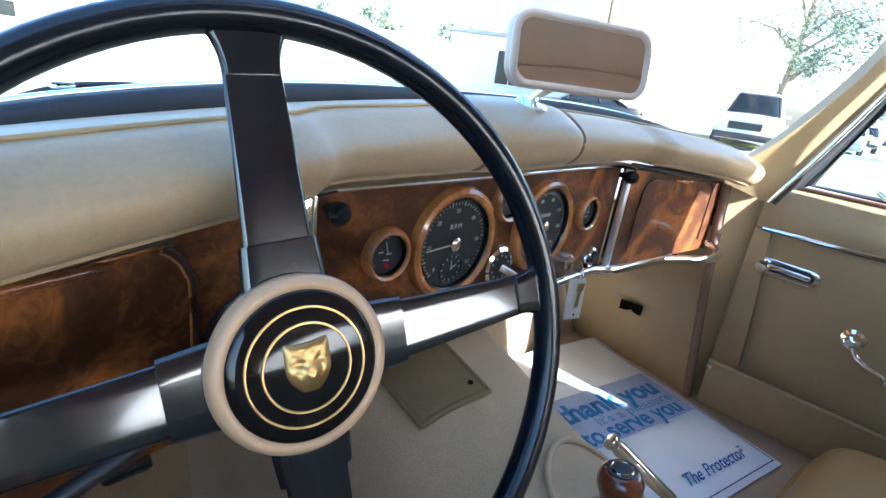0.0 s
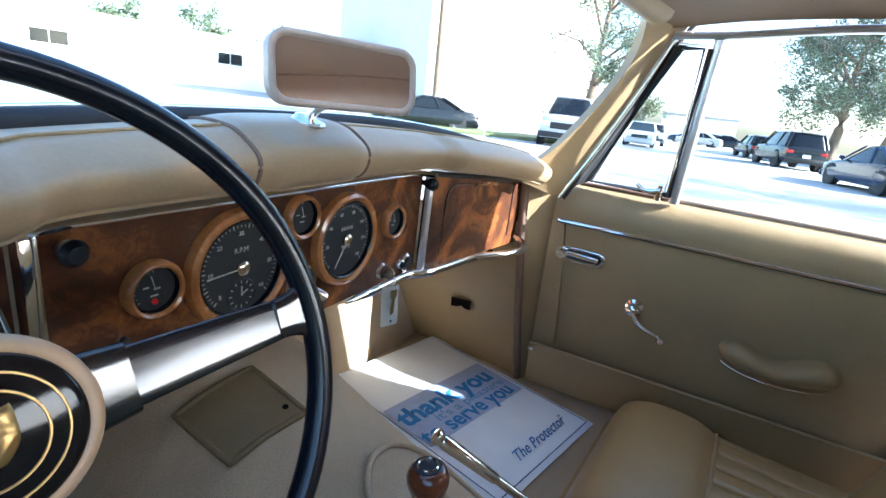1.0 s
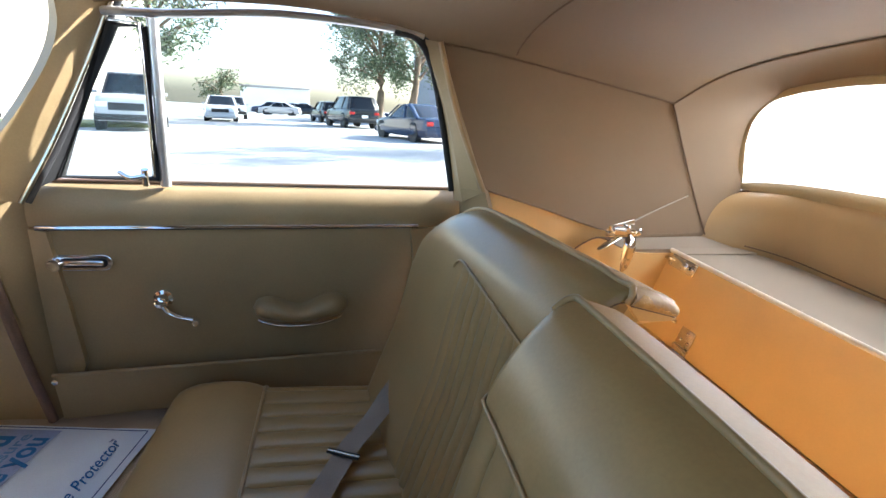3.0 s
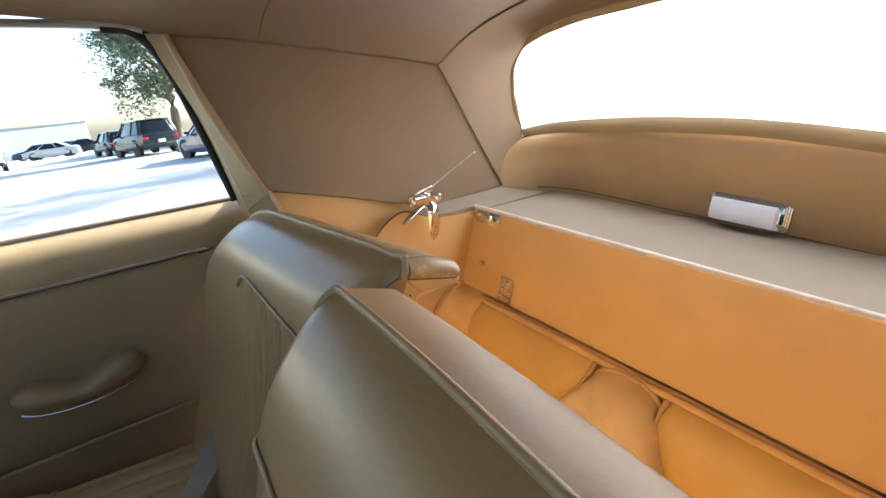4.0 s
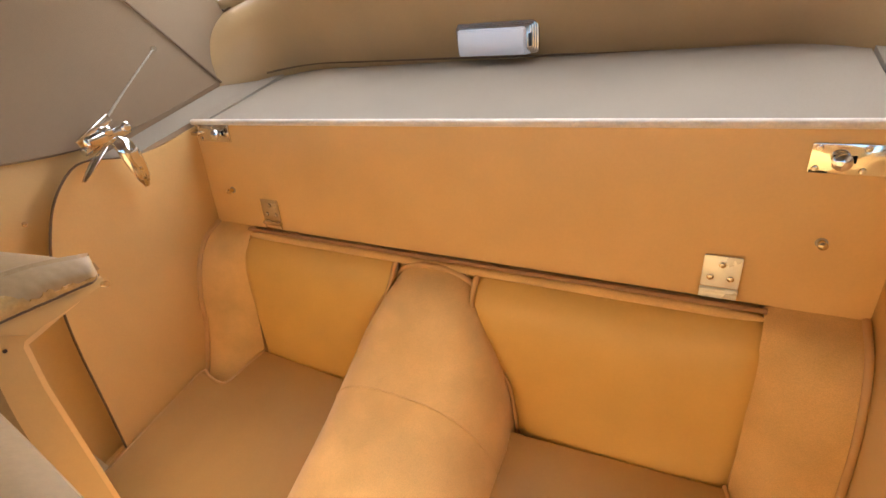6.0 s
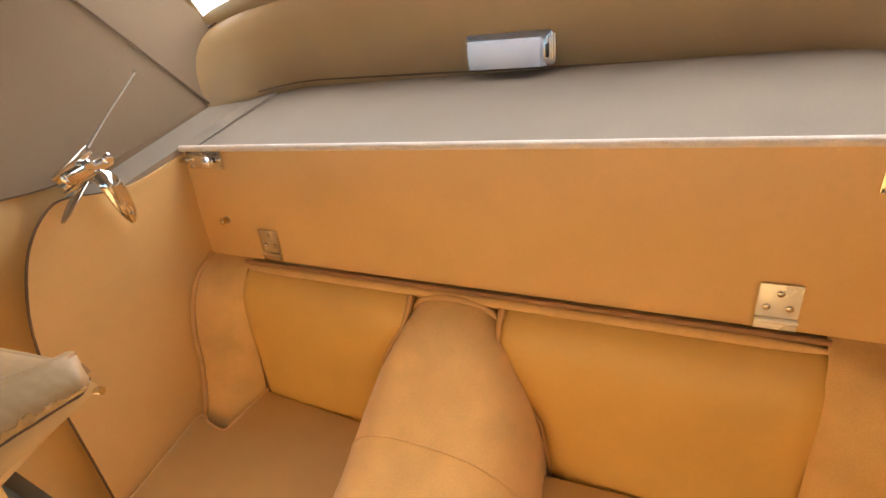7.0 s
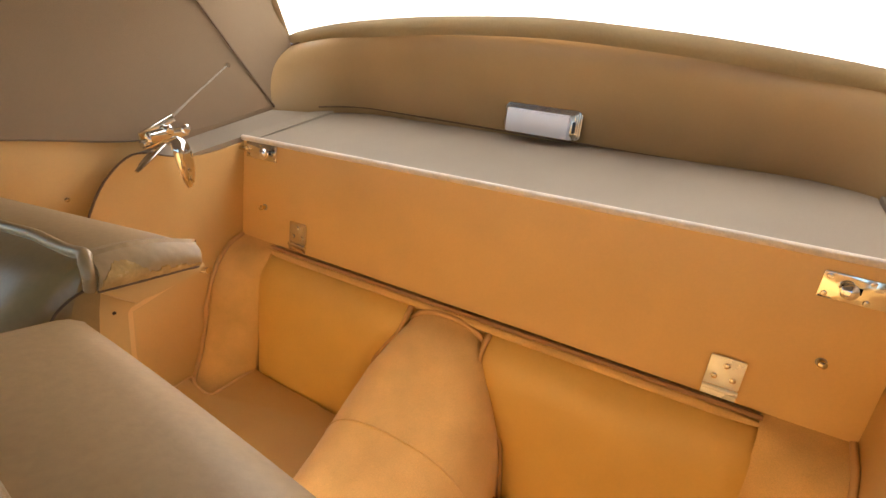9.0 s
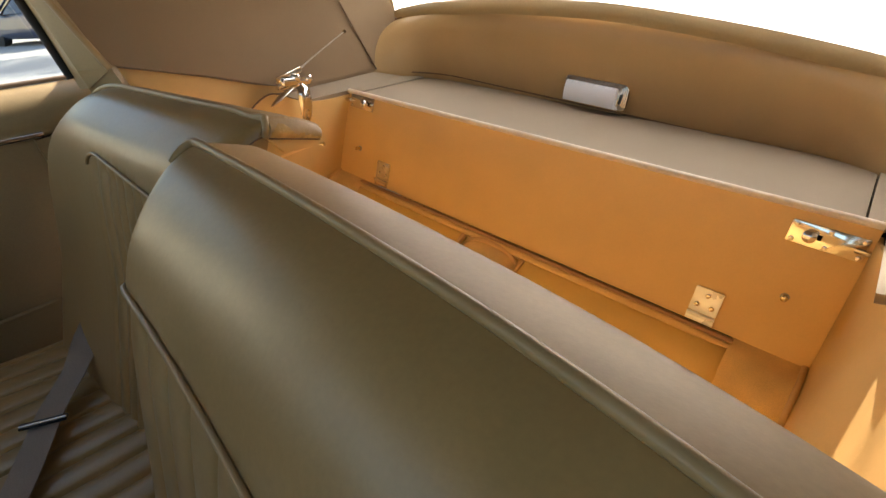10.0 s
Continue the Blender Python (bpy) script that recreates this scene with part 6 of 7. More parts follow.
tun = thing("rear_tunnel", "biscuit carpeted propeller shaft hump between the rear seats", "tunnel", (0.02, 0.2, -0.25), m=REAR)
rows = [(0.014, 0.025, 0.082, -0.10, -0.006, 0.75), (0.05, 0.024, 0.111, -0.20, -0.018, 0.72), (0.10, 0.021, 0.139, -0.26, -0.045, 0.72), (0.16, 0.020, 0.147, -0.28, -0.078, 0.72), (0.24, 0.018, 0.146, -0.28, -0.108, 0.75), (0.36, 0.012, 0.147, -0.28, -0.130, 0.8), (0.56, 0.0, 0.15, -0.28, -0.140, 0.8)]
fine_rows = []
for a, b in zip(rows, rows[1:]):
    for k in range(4):
        fine_rows.append(tuple(p + (q - p) * k / 4 for p, q in zip(a, b)))
part("cover", hump(fine_rows, n=28), M["rear_carpet"], tun)
yq, x0, w, z0, z1, e = fine_rows[0]
part("piping", tube([(x0 + w * math.copysign(abs(math.cos(a)) ** e, math.cos(a)), yq + 0.002, z0 + (z1 - z0) * abs(math.sin(a)) ** e + 0.002) for a in np.linspace(0.25, math.pi - 0.25, 30)], 0.0048, 8), M["rear_piping"], tun, "tan piping")
yq, x0, w, z0, z1, e = fine_rows[14]
part("cover_seam", tube([(x0 + w * math.copysign(abs(math.cos(a)) ** e, math.cos(a)), yq, z0 + (z1 - z0) * abs(math.sin(a)) ** e + 0.0008) for a in np.linspace(0.1, math.pi - 0.1, 30)], 0.0012, 6), M["rear_carpet"], tun)
single("rear_floor", box((1.10, 0.60, 0.02), pose(0, 0.30, -0.285), 0.002), M["rear_carpet"], "biscuit carpeted rear floor", "floor", "structure", m=REAR)
for side, inner, cush in ((1, 0.150, small_seat), (-1, 0.105, wide_seat)):
    # seat pad, notched round the foot of the wheel arch
    plan = [(inner, 0.56), (inner, 0.125), (0.425, 0.112), (0.432, 0.150), (0.440, 0.196), (0.452, 0.207), (0.490, 0.203), (0.525, 0.198), (0.525, 0.56)]
    if side < 0:
        plan = [(-x, y) for x, y in reversed(plan)]
    # darker than the squab: the well's shade is painted into the pad
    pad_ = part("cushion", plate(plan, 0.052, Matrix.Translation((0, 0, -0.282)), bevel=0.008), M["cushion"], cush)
    lip = [Vector((side * x, y, -0.2325)) for x, y in ((0.420, 0.110), (0.431, 0.150), (0.440, 0.196), (0.452, 0.209), (0.490, 0.205), (0.519, 0.199), (0.521, 0.27), (0.521, 0.40), (0.521, 0.55))]
    part("piping", tube(curve(lip, 40), 0.0030, 6), M["rear_piping"], pad_)

# ---------- hood irons ----------
iron = thing("hood_bracket", "chrome folding hood bracket with a thin stay rod", "hood bracket", (0.52, 0.10, 0.21), m=REAR)
part("base_plate", box((0.016, 0.085, 0.012), pose(0.522, 0.105, 0.240, 0, 0, 4), 0.003), M["chrome"], iron)
for k, (y, z) in enumerate(((0.075, 0.250), (0.105, 0.256), (0.135, 0.250))):
    part("pivot", lathe([(0.0085, -0.012), (0.0085, 0.012), (0.006, 0.015), (0, 0.016)], 16, facing((0.515, y, z), (-1, 0, 0))), M["chrome"], iron)
part("link", box((0.005, 0.072, 0.016), pose(0.504, 0.105, 0.250, 5, 0, 4), 0.0022), M["chrome"], iron)
part("link", box((0.005, 0.066, 0.014), pose(0.512, 0.118, 0.264, -14, 0, 0), 0.002), M["old_chrome"], iron)
horn_pts = [(0.503, 0.102, 0.240), (0.496, 0.098, 0.226), (0.493, 0.098, 0.202), (0.494, 0.099, 0.174), (0.497, 0.100, 0.155)]
part("catch_shield", tube(curve(horn_pts, 14), [0.010, 0.012, 0.0145, 0.016, 0.0165, 0.0165, 0.016, 0.0152, 0.014, 0.0125, 0.0105, 0.008, 0.005][:13], 14, flat=0.5, up=(1, 0, 0)), M["chrome"], iron, "tongue-shaped chrome shield")
part("lever", tube(curve([(0.503, 0.120, 0.238), (0.496, 0.150, 0.229), (0.488, 0.185, 0.214)], 8), [0.004, 0.005, 0.006, 0.0068, 0.0075, 0.0075, 0.007, 0.0055, 0.0035][:9], 10, flat=0.55), M["old_chrome"], iron)
for z in (0.188, 0.168):
    part("rivet", lathe([(0.0028, 0), (0.0026, 0.0015), (0, 0.0022)], 10, facing((0.486, 0.099, z), (-1, 0, 0))), M["old_chrome"], iron)
part("stay_rod", tube([(0.514, 0.108, 0.262), (0.520, 0.035, 0.295), (0.524, -0.048, 0.331)], [0.0024, 0.0015, 0.0013], 8), M["steel"], iron, "thin stay rod")
part("stay_eye", lathe([(0.0045, -0.0015), (0.0045, 0.0015)], 12, facing((0.524, -0.050, 0.332), (-1, 0.2, 0))), M["old_chrome"], iron)
single("hood_catch", box((0.006, 0.05, 0.022), pose(-0.566, 0.225, 0.240, 12, 0, 0), 0.002), M["old_chrome"], "bright metal hood catch plate on the side trim", "catch", m=REAR)

# ---------- hood (roof) lining ----------
hood = thing("ceiling", "taupe cloth convertible hood lining with stitched seams", "ceiling", (0, -0.3, 1.2), kind="structure")
B_TOP, B_LOW = Vector((0.695, -0.335, 1.180)), Vector((0.605, -0.425, 0.880))
side_top = curve([B_TOP, rw(0.655, 0.40, 0.592), rw(0.612, 0.22, 0.565), rw(0.578, 0.005, 0.532)], 21)
side_low = curve([B_LOW, rw(0.578, 0.258, 0.272), rw(0.574, 0.12, 0.232), rw(0.580, -0.02, 0.214), rw(0.585, -0.200, 0.216)], 21)
side_low = side_low[:len(side_top)]
CORNER_FOOT, PAD_CORNER = (0.585, -0.200, 0.216), (0.600, -0.293, 0.320)
side_low[-1] = rw(*CORNER_FOOT)
corner_seam = curve([rw(0.578, 0.005, 0.532), rw(0.612, -0.075, 0.445), rw(0.616, -0.140, 0.345), rw(*CORNER_FOOT)], 12)
WIN_TOP = [(0.463, -0.197, 0.586), (0.350, -0.188, 0.606), (0.232, -0.182, 0.619), (0.12, -0.178, 0.630), (0.0, -0.175, 0.636)]
WIN_LOW = [(0.614, -0.300, 0.347), (0.48, -0.294, 0.375), (0.36, -0.288, 0.392), (0.231, -0.281, 0.405), (0.10, -0.277, 0.413), (0.0, -0.275, 0.416)]
CROSS = [(0.578, 0.005, 0.532), (0.555, -0.055, 0.585), (0.500, -0.095, 0.625), (0.40, -0.110, 0.655), (0.25, -0.115, 0.685), (0.10, -0.115, 0.700), (0.0, -0.115, 0.703)]


def both(points_r, in_rear=True):
    """A line across the car from a line on the passenger side that ends at the middle."""
    r = [rw(*p) if in_rear else Vector(p) for p in points_r]
    return r + [mirrored(p) for p in reversed(r[:-1])]


def spread_evenly(line, n):
    """n + 1 places at even steps of the index along a line."""
    out = []
    for i in range(n + 1):
        q = i * (len(line) - 1) / n
        a = min(int(q), len(line) - 2)
        out.append(line[a].lerp(line[a + 1], q - a))
    return out


NS = 24
top_l = spread_evenly(side_top, NS)
low_l = spread_evenly(side_low, NS)
NV = len(corner_seam) - 1
front_l = [B_TOP.lerp(B_LOW, k / NV) + Vector((0.010 * math.sin(math.pi * k / NV), 0, 0)) for k in range(NV + 1)]
sidegrid = []
for k in range(NV + 1):
    v = k / NV
    line = []
    for i in range(NS + 1):
        u = i / NS
        ruled_uv = top_l[i] * (1 - v) + low_l[i] * v + front_l[k] * (1 - u) + corner_seam[k] * u
        corners = top_l[0] * ((1 - u) * (1 - v)) + top_l[-1] * (u * (1 - v)) + low_l[0] * ((1 - u) * v) + low_l[-1] * (u * v)
        line.append(ruled_uv - corners)
    sidegrid.append(line)
bm = sheet(sidegrid, 0.012, (1, 0, 0))
sheet([[mirrored(p) for p in line] for line in sidegrid], 0.012, (-1, 0, 0), bm)
# rear quarter and the strip above the window: one smooth surface from the corner seam and the cross seam to the pane's edge
def by_length(line, n):
    """n + 1 places at even distances along a line."""
    line = [Vector(q) for q in line]
    run = [0.0]
    for p, q in zip(line, line[1:]):
        run.append(run[-1] + (q - p).length)
    axes = [np.interp(np.linspace(0, run[-1], n + 1), run, [q[k] for q in line]) for k in range(3)]
    return [Vector(q) for q in zip(*axes)]


cross = curve(both(CROSS), 48)
half_cross = curve([rw(*q) for q in CROSS], 36)
outer_half = by_length(corner_seam[::-1], 14) + by_length(half_cross, 30)[1:]
inner_side = curve([rw(*q) for q in (PAD_CORNER, (0.616, -0.284, 0.395), (0.603, -0.250, 0.472), (0.566, -0.224, 0.530), (0.478, -0.198, 0.588))], 20)
inner_half = by_length(inner_side, 20) + by_length(curve([rw(*q) for q in [(0.478, -0.198, 0.588)] + WIN_TOP[1:]], 24), 24)[1:]
quarter = []
for k in range(9):
    v = k / 8
    line = []
    for p, q in zip(outer_half, inner_half):
        mid_lift = (Vector((0.30, -0.60, 0)) if abs(p.x) > 0.5 else Vector((0, -0.5, 0.5))).normalized() * 0.016 * math.sin(math.pi * v)
        line.append(p.lerp(q, v) + mid_lift)
    quarter.append(line)
sheet(quarter, 0.012, (0.8, -0.7, 0.5), bm)
sheet([[mirrored(p) for p in line] for line in quarter], 0.012, (-0.8, -0.7, 0.5), bm)
for line, out in (([p for p in side_low if (REAR.inverted() @ p).y < 0.10], (1, 0, 0)), ([row[0] for row in quarter], (1, -0.6, 0))):
    skirt = [[p + Vector((0, 0, 0.004)) for p in line], [p + Vector((0.004, 0, -0.03)) for p in line], [Vector((p.x + 0.006, p.y, rw(0.57, 0, 0.19).z)) for p in line]]
    sheet(skirt, 0.010, out, bm)
    sheet([[mirrored(p) for p in row] for row in skirt], 0.010, (-out[0], out[1], 0), bm)
cross_s = spread_evenly(cross, 40)
# roof proper: header, bows, cross seam
def arch_line(right, crown, n=40):
    r = Vector(right)
    l = mirrored(r)
    out = []
    for i in range(n + 1):
        a = math.pi * i / n
        u = (1 + math.cos(a)) / 2
        p = l.lerp(r, u)
        out.append(p + Vector((0, 0, crown * (1 - abs(math.cos(a)) ** 2.6) ** 0.62)))
    return out


roof_rows = [arch_line((0.69, 0.335, 1.178), 0.035), arch_line((0.698, 0.15, 1.205), 0.055), arch_line((0.70, -0.10, 1.215), 0.075), arch_line(B_TOP, 0.10), arch_line(side_top[8], 0.115), arch_line(side_top[14], 0.12)]
fine = spread_evenly(cross_s, 4000)
roof_rows.append([fine[round((0.5 - math.cos(math.pi * i / 40) / 2) * 4000)] for i in range(41)])
dense = []
for j in range(41):
    dense.append(curve([row[j] for row in roof_rows], 36))
sheet(dense, 0.014, (0, 0, 1), bm)
part("lining", bm, M["hood"], hood, "taupe hood lining cloth")
part("seam", tube([p + Vector((-0.003, 0.001, 0)) for p in side_top], 0.0022, 6), M["hood_seam"], hood)
part("seam", tube([p + Vector((-0.004, 0.004, 0)) for p in corner_seam], 0.0022, 6), M["hood_seam"], hood)
part("seam", tube([p + Vector((0, 0.003, -0.003)) for p in cross_s], 0.0022, 6), M["hood_seam"], hood)
bow = [roof_rows[4][i] + Vector((0, 0.0, -0.004)) for i in range(2, 39)]
part("seam", tube(bow, 0.0018, 6), M["hood_seam"], hood)
for s in (1, -1):
    f = (lambda p: p) if s > 0 else mirrored
    trim_in = [f(p) for p in curve([B_TOP + Vector((-0.012, 0.0, 0)), B_TOP.lerp(B_LOW, 0.5) + Vector((0.004, 0.004, 0)), B_LOW + Vector((-0.004, -0.01, -0.01))], 12)]
    trim_out = [f(p) for p in curve([Vector((0.70, -0.30, 1.185)), Vector((0.690, -0.362, 1.03)), Vector((0.668, -0.408, 0.835))], 12)]
    post = part("side_post", sheet(ruled(trim_in, trim_out, 4), 0.012, (s, 0, 0)), M["trim"], hood, "tan trimmed hood side post")
    trim_far = [f(p) for p in curve([Vector((0.706, -0.292, 1.190)), Vector((0.724, -0.365, 1.02)), Vector((0.746, -0.412, 0.825))], 12)]
    part("post_return", sheet(ruled(trim_out, trim_far, 3), 0.012, (s, -0.6, 0)), M["trim"], post)
    part("post_bead", tube([p + Vector((-s * 0.003, 0.002, 0)) for p in trim_in], 0.006, 8), M["piping"], post)
    low = [f(p) for p in ((0.668, -0.40, 0.868), (0.690, -0.42, 0.80), (0.70, -0.44, 0.60))]
    low2 = [f(p) for p in ((0.600, -0.435, 0.874), (0.600, -0.46, 0.80), (0.60, -0.47, 0.60))]
    part("shut_panel", sheet(ruled(low, low2, 4), 0.012, (s, -0.5, 0)), M["trim"], post)

# rear window and the padded panel below it
rp = thing("rear_panel", "padded tan panel below the rear window", "rear panel", (0, -0.29, 0.2), m=REAR, kind="structure")
rows = []
for x in np.linspace(-0.625, 0.625, 70):
    a = abs(x) / 0.614
    zt = 0.405 - 0.078 * a ** 2.6
    fwd = 0.122 * (max(0, a - 0.62) / 0.33) ** 2.2
    prof = [(y, 0.192 + k * (zt - 0.192)) for y, k in ((-0.320, 0.0), (-0.312, 0.12), (-0.303, 0.26), (-0.294, 0.42), (-0.287, 0.60), (-0.283, 0.76), (-0.287, 0.90), (-0.299, 0.99))]
    rows.append([(x, y + fwd * min(max((zt - z) / (zt - 0.205), 0), 1), z) for y, z in (lerp_profile(prof, k / 21) for k in range(22))])
part("pad", sheet(rows, 0.012, (0, -1, 0)), M["rear_pad"], rp)
part("top_seam", tube([Vector(row[-1]) + Vector((0, 0.004, 0)) for row in rows], 0.0020, 6), M["hood_seam"], rp)
part("foot_seam", tube([Vector(row[0]) + Vector((0, 0.005, 0.017)) for row in rows[6:-6]], 0.0022, 6), M["hood_seam"], rp)
rw_thing = thing("rear_window", "wide hazy flexible plastic rear window with a cloth surround", "window", (0, -0.28, 0.35), m=REAR, kind="structure")
lowl = curve([(x, y, z) for x, y, z in WIN_LOW] + [(-x, y, z) for x, y, z in reversed(WIN_LOW[:-1])], 48)
topl = curve([(0.607, -0.262, 0.45), (0.575, -0.232, 0.52), (0.50, -0.207, 0.572)] + WIN_TOP[1:] + [(-x, y, z) for x, y, z in reversed(WIN_TOP[1:-1])] + [(-0.50, -0.207, 0.572), (-0.575, -0.232, 0.52), (-0.607, -0.262, 0.45)], 60)
lows = [lowl[round(i * (len(lowl) - 1) / 40)] for i in range(41)]
tops = [topl[round(i * (len(topl) - 1) / 40)] for i in range(41)]
part("pane", sheet(ruled(lows, tops, 8), 0.002, (0, -1, 0)), M["cloudy"], rw_thing, "hazy clear plastic")
outline = lows[::-1] + tops
middle = sum(outline, Vector()) / len(outline)
band = []
for k, p in enumerate(outline):
    along = (outline[(k + 1) % len(outline)] - outline[k - 1]).normalized()
    away = along.cross(Vector((0, 1, 0))).normalized()
    away = away if away.dot(p - middle) > 0 else -away
    low_side = 1.0 if k <= 40 else 0.55
    band.append([p - away * 0.005 + Vector((0, 0.002, 0)), p + away * 0.002 + Vector((0, 0.006, 0)), p + away * 0.015 * low_side + Vector((0, 0.0075, 0)), p + away * 0.027 * low_side + Vector((0, 0.003, 0))])
band.append(band[0])
part("surround", sheet(band, 0.005, (0, -1, 0)), M["trim"], rw_thing, "tan binding round the pane")
lamp = thing("interior_lamp", "chrome framed interior lamp with a white lens", "lamp", (0, -0.30, 0.22), m=REAR)
LF = facing((0.0015, -0.300, 0.247), (0, 1, 0.15))
trim_ring = part("frame", plate(round_rect(0.148, 0.056, 0.010, 5), 0.005, LF, bevel=0.0022), M["lamp_chrome"], lamp, "stepped chrome frame")
for k, (w, h) in enumerate(((0.141, 0.050), (0.135, 0.044), (0.129, 0.039))):
    part("step", plate(round_rect(w, h, 0.007 - 0.001 * k, 4), 0.0035, LF @ Matrix.Translation((0, 0, 0.0045 + 0.003 * k)), bevel=0.0016), M["lamp_chrome"], trim_ring)
lens = []
for i in range(21):
    x = -0.070 + 0.1295 * i / 20
    end = (1 - abs((x + 0.00525) / 0.0648) ** 24)
    lens.append([LF @ Vector((x, -0.0065 + yy, 0.006 + zz * end)) for yy, zz in ((0.0205, 0.0), (0.0203, 0.009), (0.0192, 0.0135), (0.015, 0.0155), (0.006, 0.0172), (-0.004, 0.0172), (-0.014, 0.0150), (-0.0200, 0.0125), (-0.0212, 0.006), (-0.0212, 0.0))])
part("lens", sheet(lens, 0.002, (0, -1, 0)), M["lamp_lens"], lamp, "white plastic lens")
part("switch", box((0.005, 0.020, 0.010), LF @ Matrix.Translation((0.0625, -0.004, 0.014)), 0.0015), M["satin"], lamp, "dark switch")
# outer rear deck, so that the rear closes
single("rear_deck", sheet([[rw(x, -0.31 - 0.5 * k / 6, 0.33 - 0.06 * k / 6 - 0.12 * (abs(x) / 0.7) ** 3) for k in range(7)] for x in np.linspace(-0.75, 0.75, 15)], 0.02, (0, 0, -1)), M["body"], "pale blue outer rear deck", "body panel", "structure")
for s in (1, -1):
    upper = curve([(s * 0.835, -0.43, 0.845), (s * 0.83, -0.70, 0.84), (s * 0.79, -1.05, 0.80), (s * 0.74, -1.45, 0.70)], 18)
    lower = curve([(s * 0.84, -0.43, 0.22), (s * 0.86, -0.70, 0.24), (s * 0.84, -1.05, 0.26), (s * 0.76, -1.45, 0.28)], 18)
    inner = curve([(s * 0.665, -0.46, 0.868), (s * 0.665, -0.70, 0.83), (s * 0.66, -1.05, 0.79), (s * 0.65, -1.45, 0.69)], 18)
    grid = ruled(inner, upper, 4) + [[p.lerp(q, k / 8) + Vector((s * 0.03 * math.sin(math.pi * k / 8), 0, 0)) for p, q in zip(upper, lower)] for k in range(1, 9)]
    single("rear_wing_1" if s > 0 else "rear_wing_2", sheet(grid, 0.01, (-s, 0, 0)), M["body"], "pale blue rear wing of the car", "body panel", "structure")
for s in (1, -1):
    single("sill_1" if s > 0 else "sill_2", box((0.225, 0.42, 0.17), pose(s * 0.712, -0.655, 0.225), 0.006), M["rear_carpet"], "biscuit carpeted inner sill behind the door", "sill", "structure")
single("outer_floor", box((1.5, 1.3, 0.03), pose(0, -0.95, 0.16), 0.004), M["dark"], "dark underside behind the rear seats", "underbody", "structure")

# ---------- outside: the car stands on a slight slope, so the street falls away from it ----------
INSIDE = set(scene.objects)
M["asphalt"] = material("sunlit_concrete", (0.34, 0.335, 0.32), 0.9, vary=0.12, scale=0.3, grain=0.25, grain_scale=30, bump=0.3)
M["grass"] = material("lawn", (0.17, 0.19, 0.075), 0.95, vary=0.3, scale=1.5, grain=0.4, grain_scale=60, bump=0.5)
M["stucco"] = material("white_stucco", (0.74, 0.72, 0.67), 0.9, vary=0.04, scale=0.5, grain=0.06, grain_scale=20)
M["cream"] = material("cream_stucco", (0.62, 0.58, 0.48), 0.9, vary=0.05, scale=0.4, grain=0.06, grain_scale=20)
M["grey_wall"] = material("grey_wall", (0.30, 0.32, 0.335), 0.9, vary=0.05, scale=0.4, grain=0.06, grain_scale=20)
M["roof"] = material("flat_roof", (0.35, 0.33, 0.31), 0.9, vary=0.1, scale=1)
M["dark_glass"] = material("dark_car_glass", (0.008, 0.010, 0.012), 0.08, vary=0.1, scale=3, spec=0.3)
M["tyre"] = material("tyre", (0.02, 0.02, 0.02), 0.85, vary=0.15, scale=8)
M["wheel_rim"] = material("wheel_rim", (0.22, 0.22, 0.23), 0.4, metal=0.8, vary=0.08, scale=8)
M["alloy"] = material("alloy", (0.55, 0.55, 0.56), 0.3, metal=1.0, vary=0.05, scale=8)
M["bark"] = material("bark", (0.20, 0.14, 0.09), 0.95, vary=0.35, scale=4, grain=0.3, grain_scale=25, bump=0.8, stretch=(1, 1, 0.3))
M["leaf"] = material("leaf", (0.095, 0.125, 0.060), 0.6, vary=0.35, scale=1.2, grain=0.2, grain_scale=10)
M["tail"] = material("tail_lamp", (0.45, 0.02, 0.015), 0.2, vary=0.1, scale=8)
M["concrete"] = material("concrete", (0.42, 0.41, 0.38), 0.9, vary=0.1, scale=1, grain=0.15, grain_scale=40)
M["pole"] = material("pole_wood", (0.20, 0.13, 0.08), 0.9, vary=0.2, scale=4, grain=0.2, grain_scale=30)

single("ground", box((900, 900, 0.2), pose(0, 0, -0.1)), M["asphalt"], "sunlit pale asphalt street and forecourt", "ground", "structure")


def strip(name, x0, y0, length, width, z, mat, label, cat, turn=0.0):
    single(name, box((length, width, z), pose(x0, y0, z / 2, 0, 0, turn), min(0.03, z / 3)), mat, label, cat, "structure")


strip("pavement", 60, -7.6, 120, 2.0, 0.14, M["concrete"], "pale concrete pavement with a raised kerb", "pavement", 4)
strip("lawn", 18.6, 11.2, 3.2, 13, 0.14, M["grass"], "mown green verge before the building", "lawn", 36)
strip("verge", 60, -9.6, 120, 2.0, 0.12, M["grass"], "strip of green verge behind the pavement", "verge", 4)
single("manhole_cover", lathe([(0.42, 0), (0.42, 0.012), (0.36, 0.015), (0, 0.015)], 28, pose(6.4, 0.7, 0.001)), M["roof"], "round iron manhole cover in the street", "manhole cover")


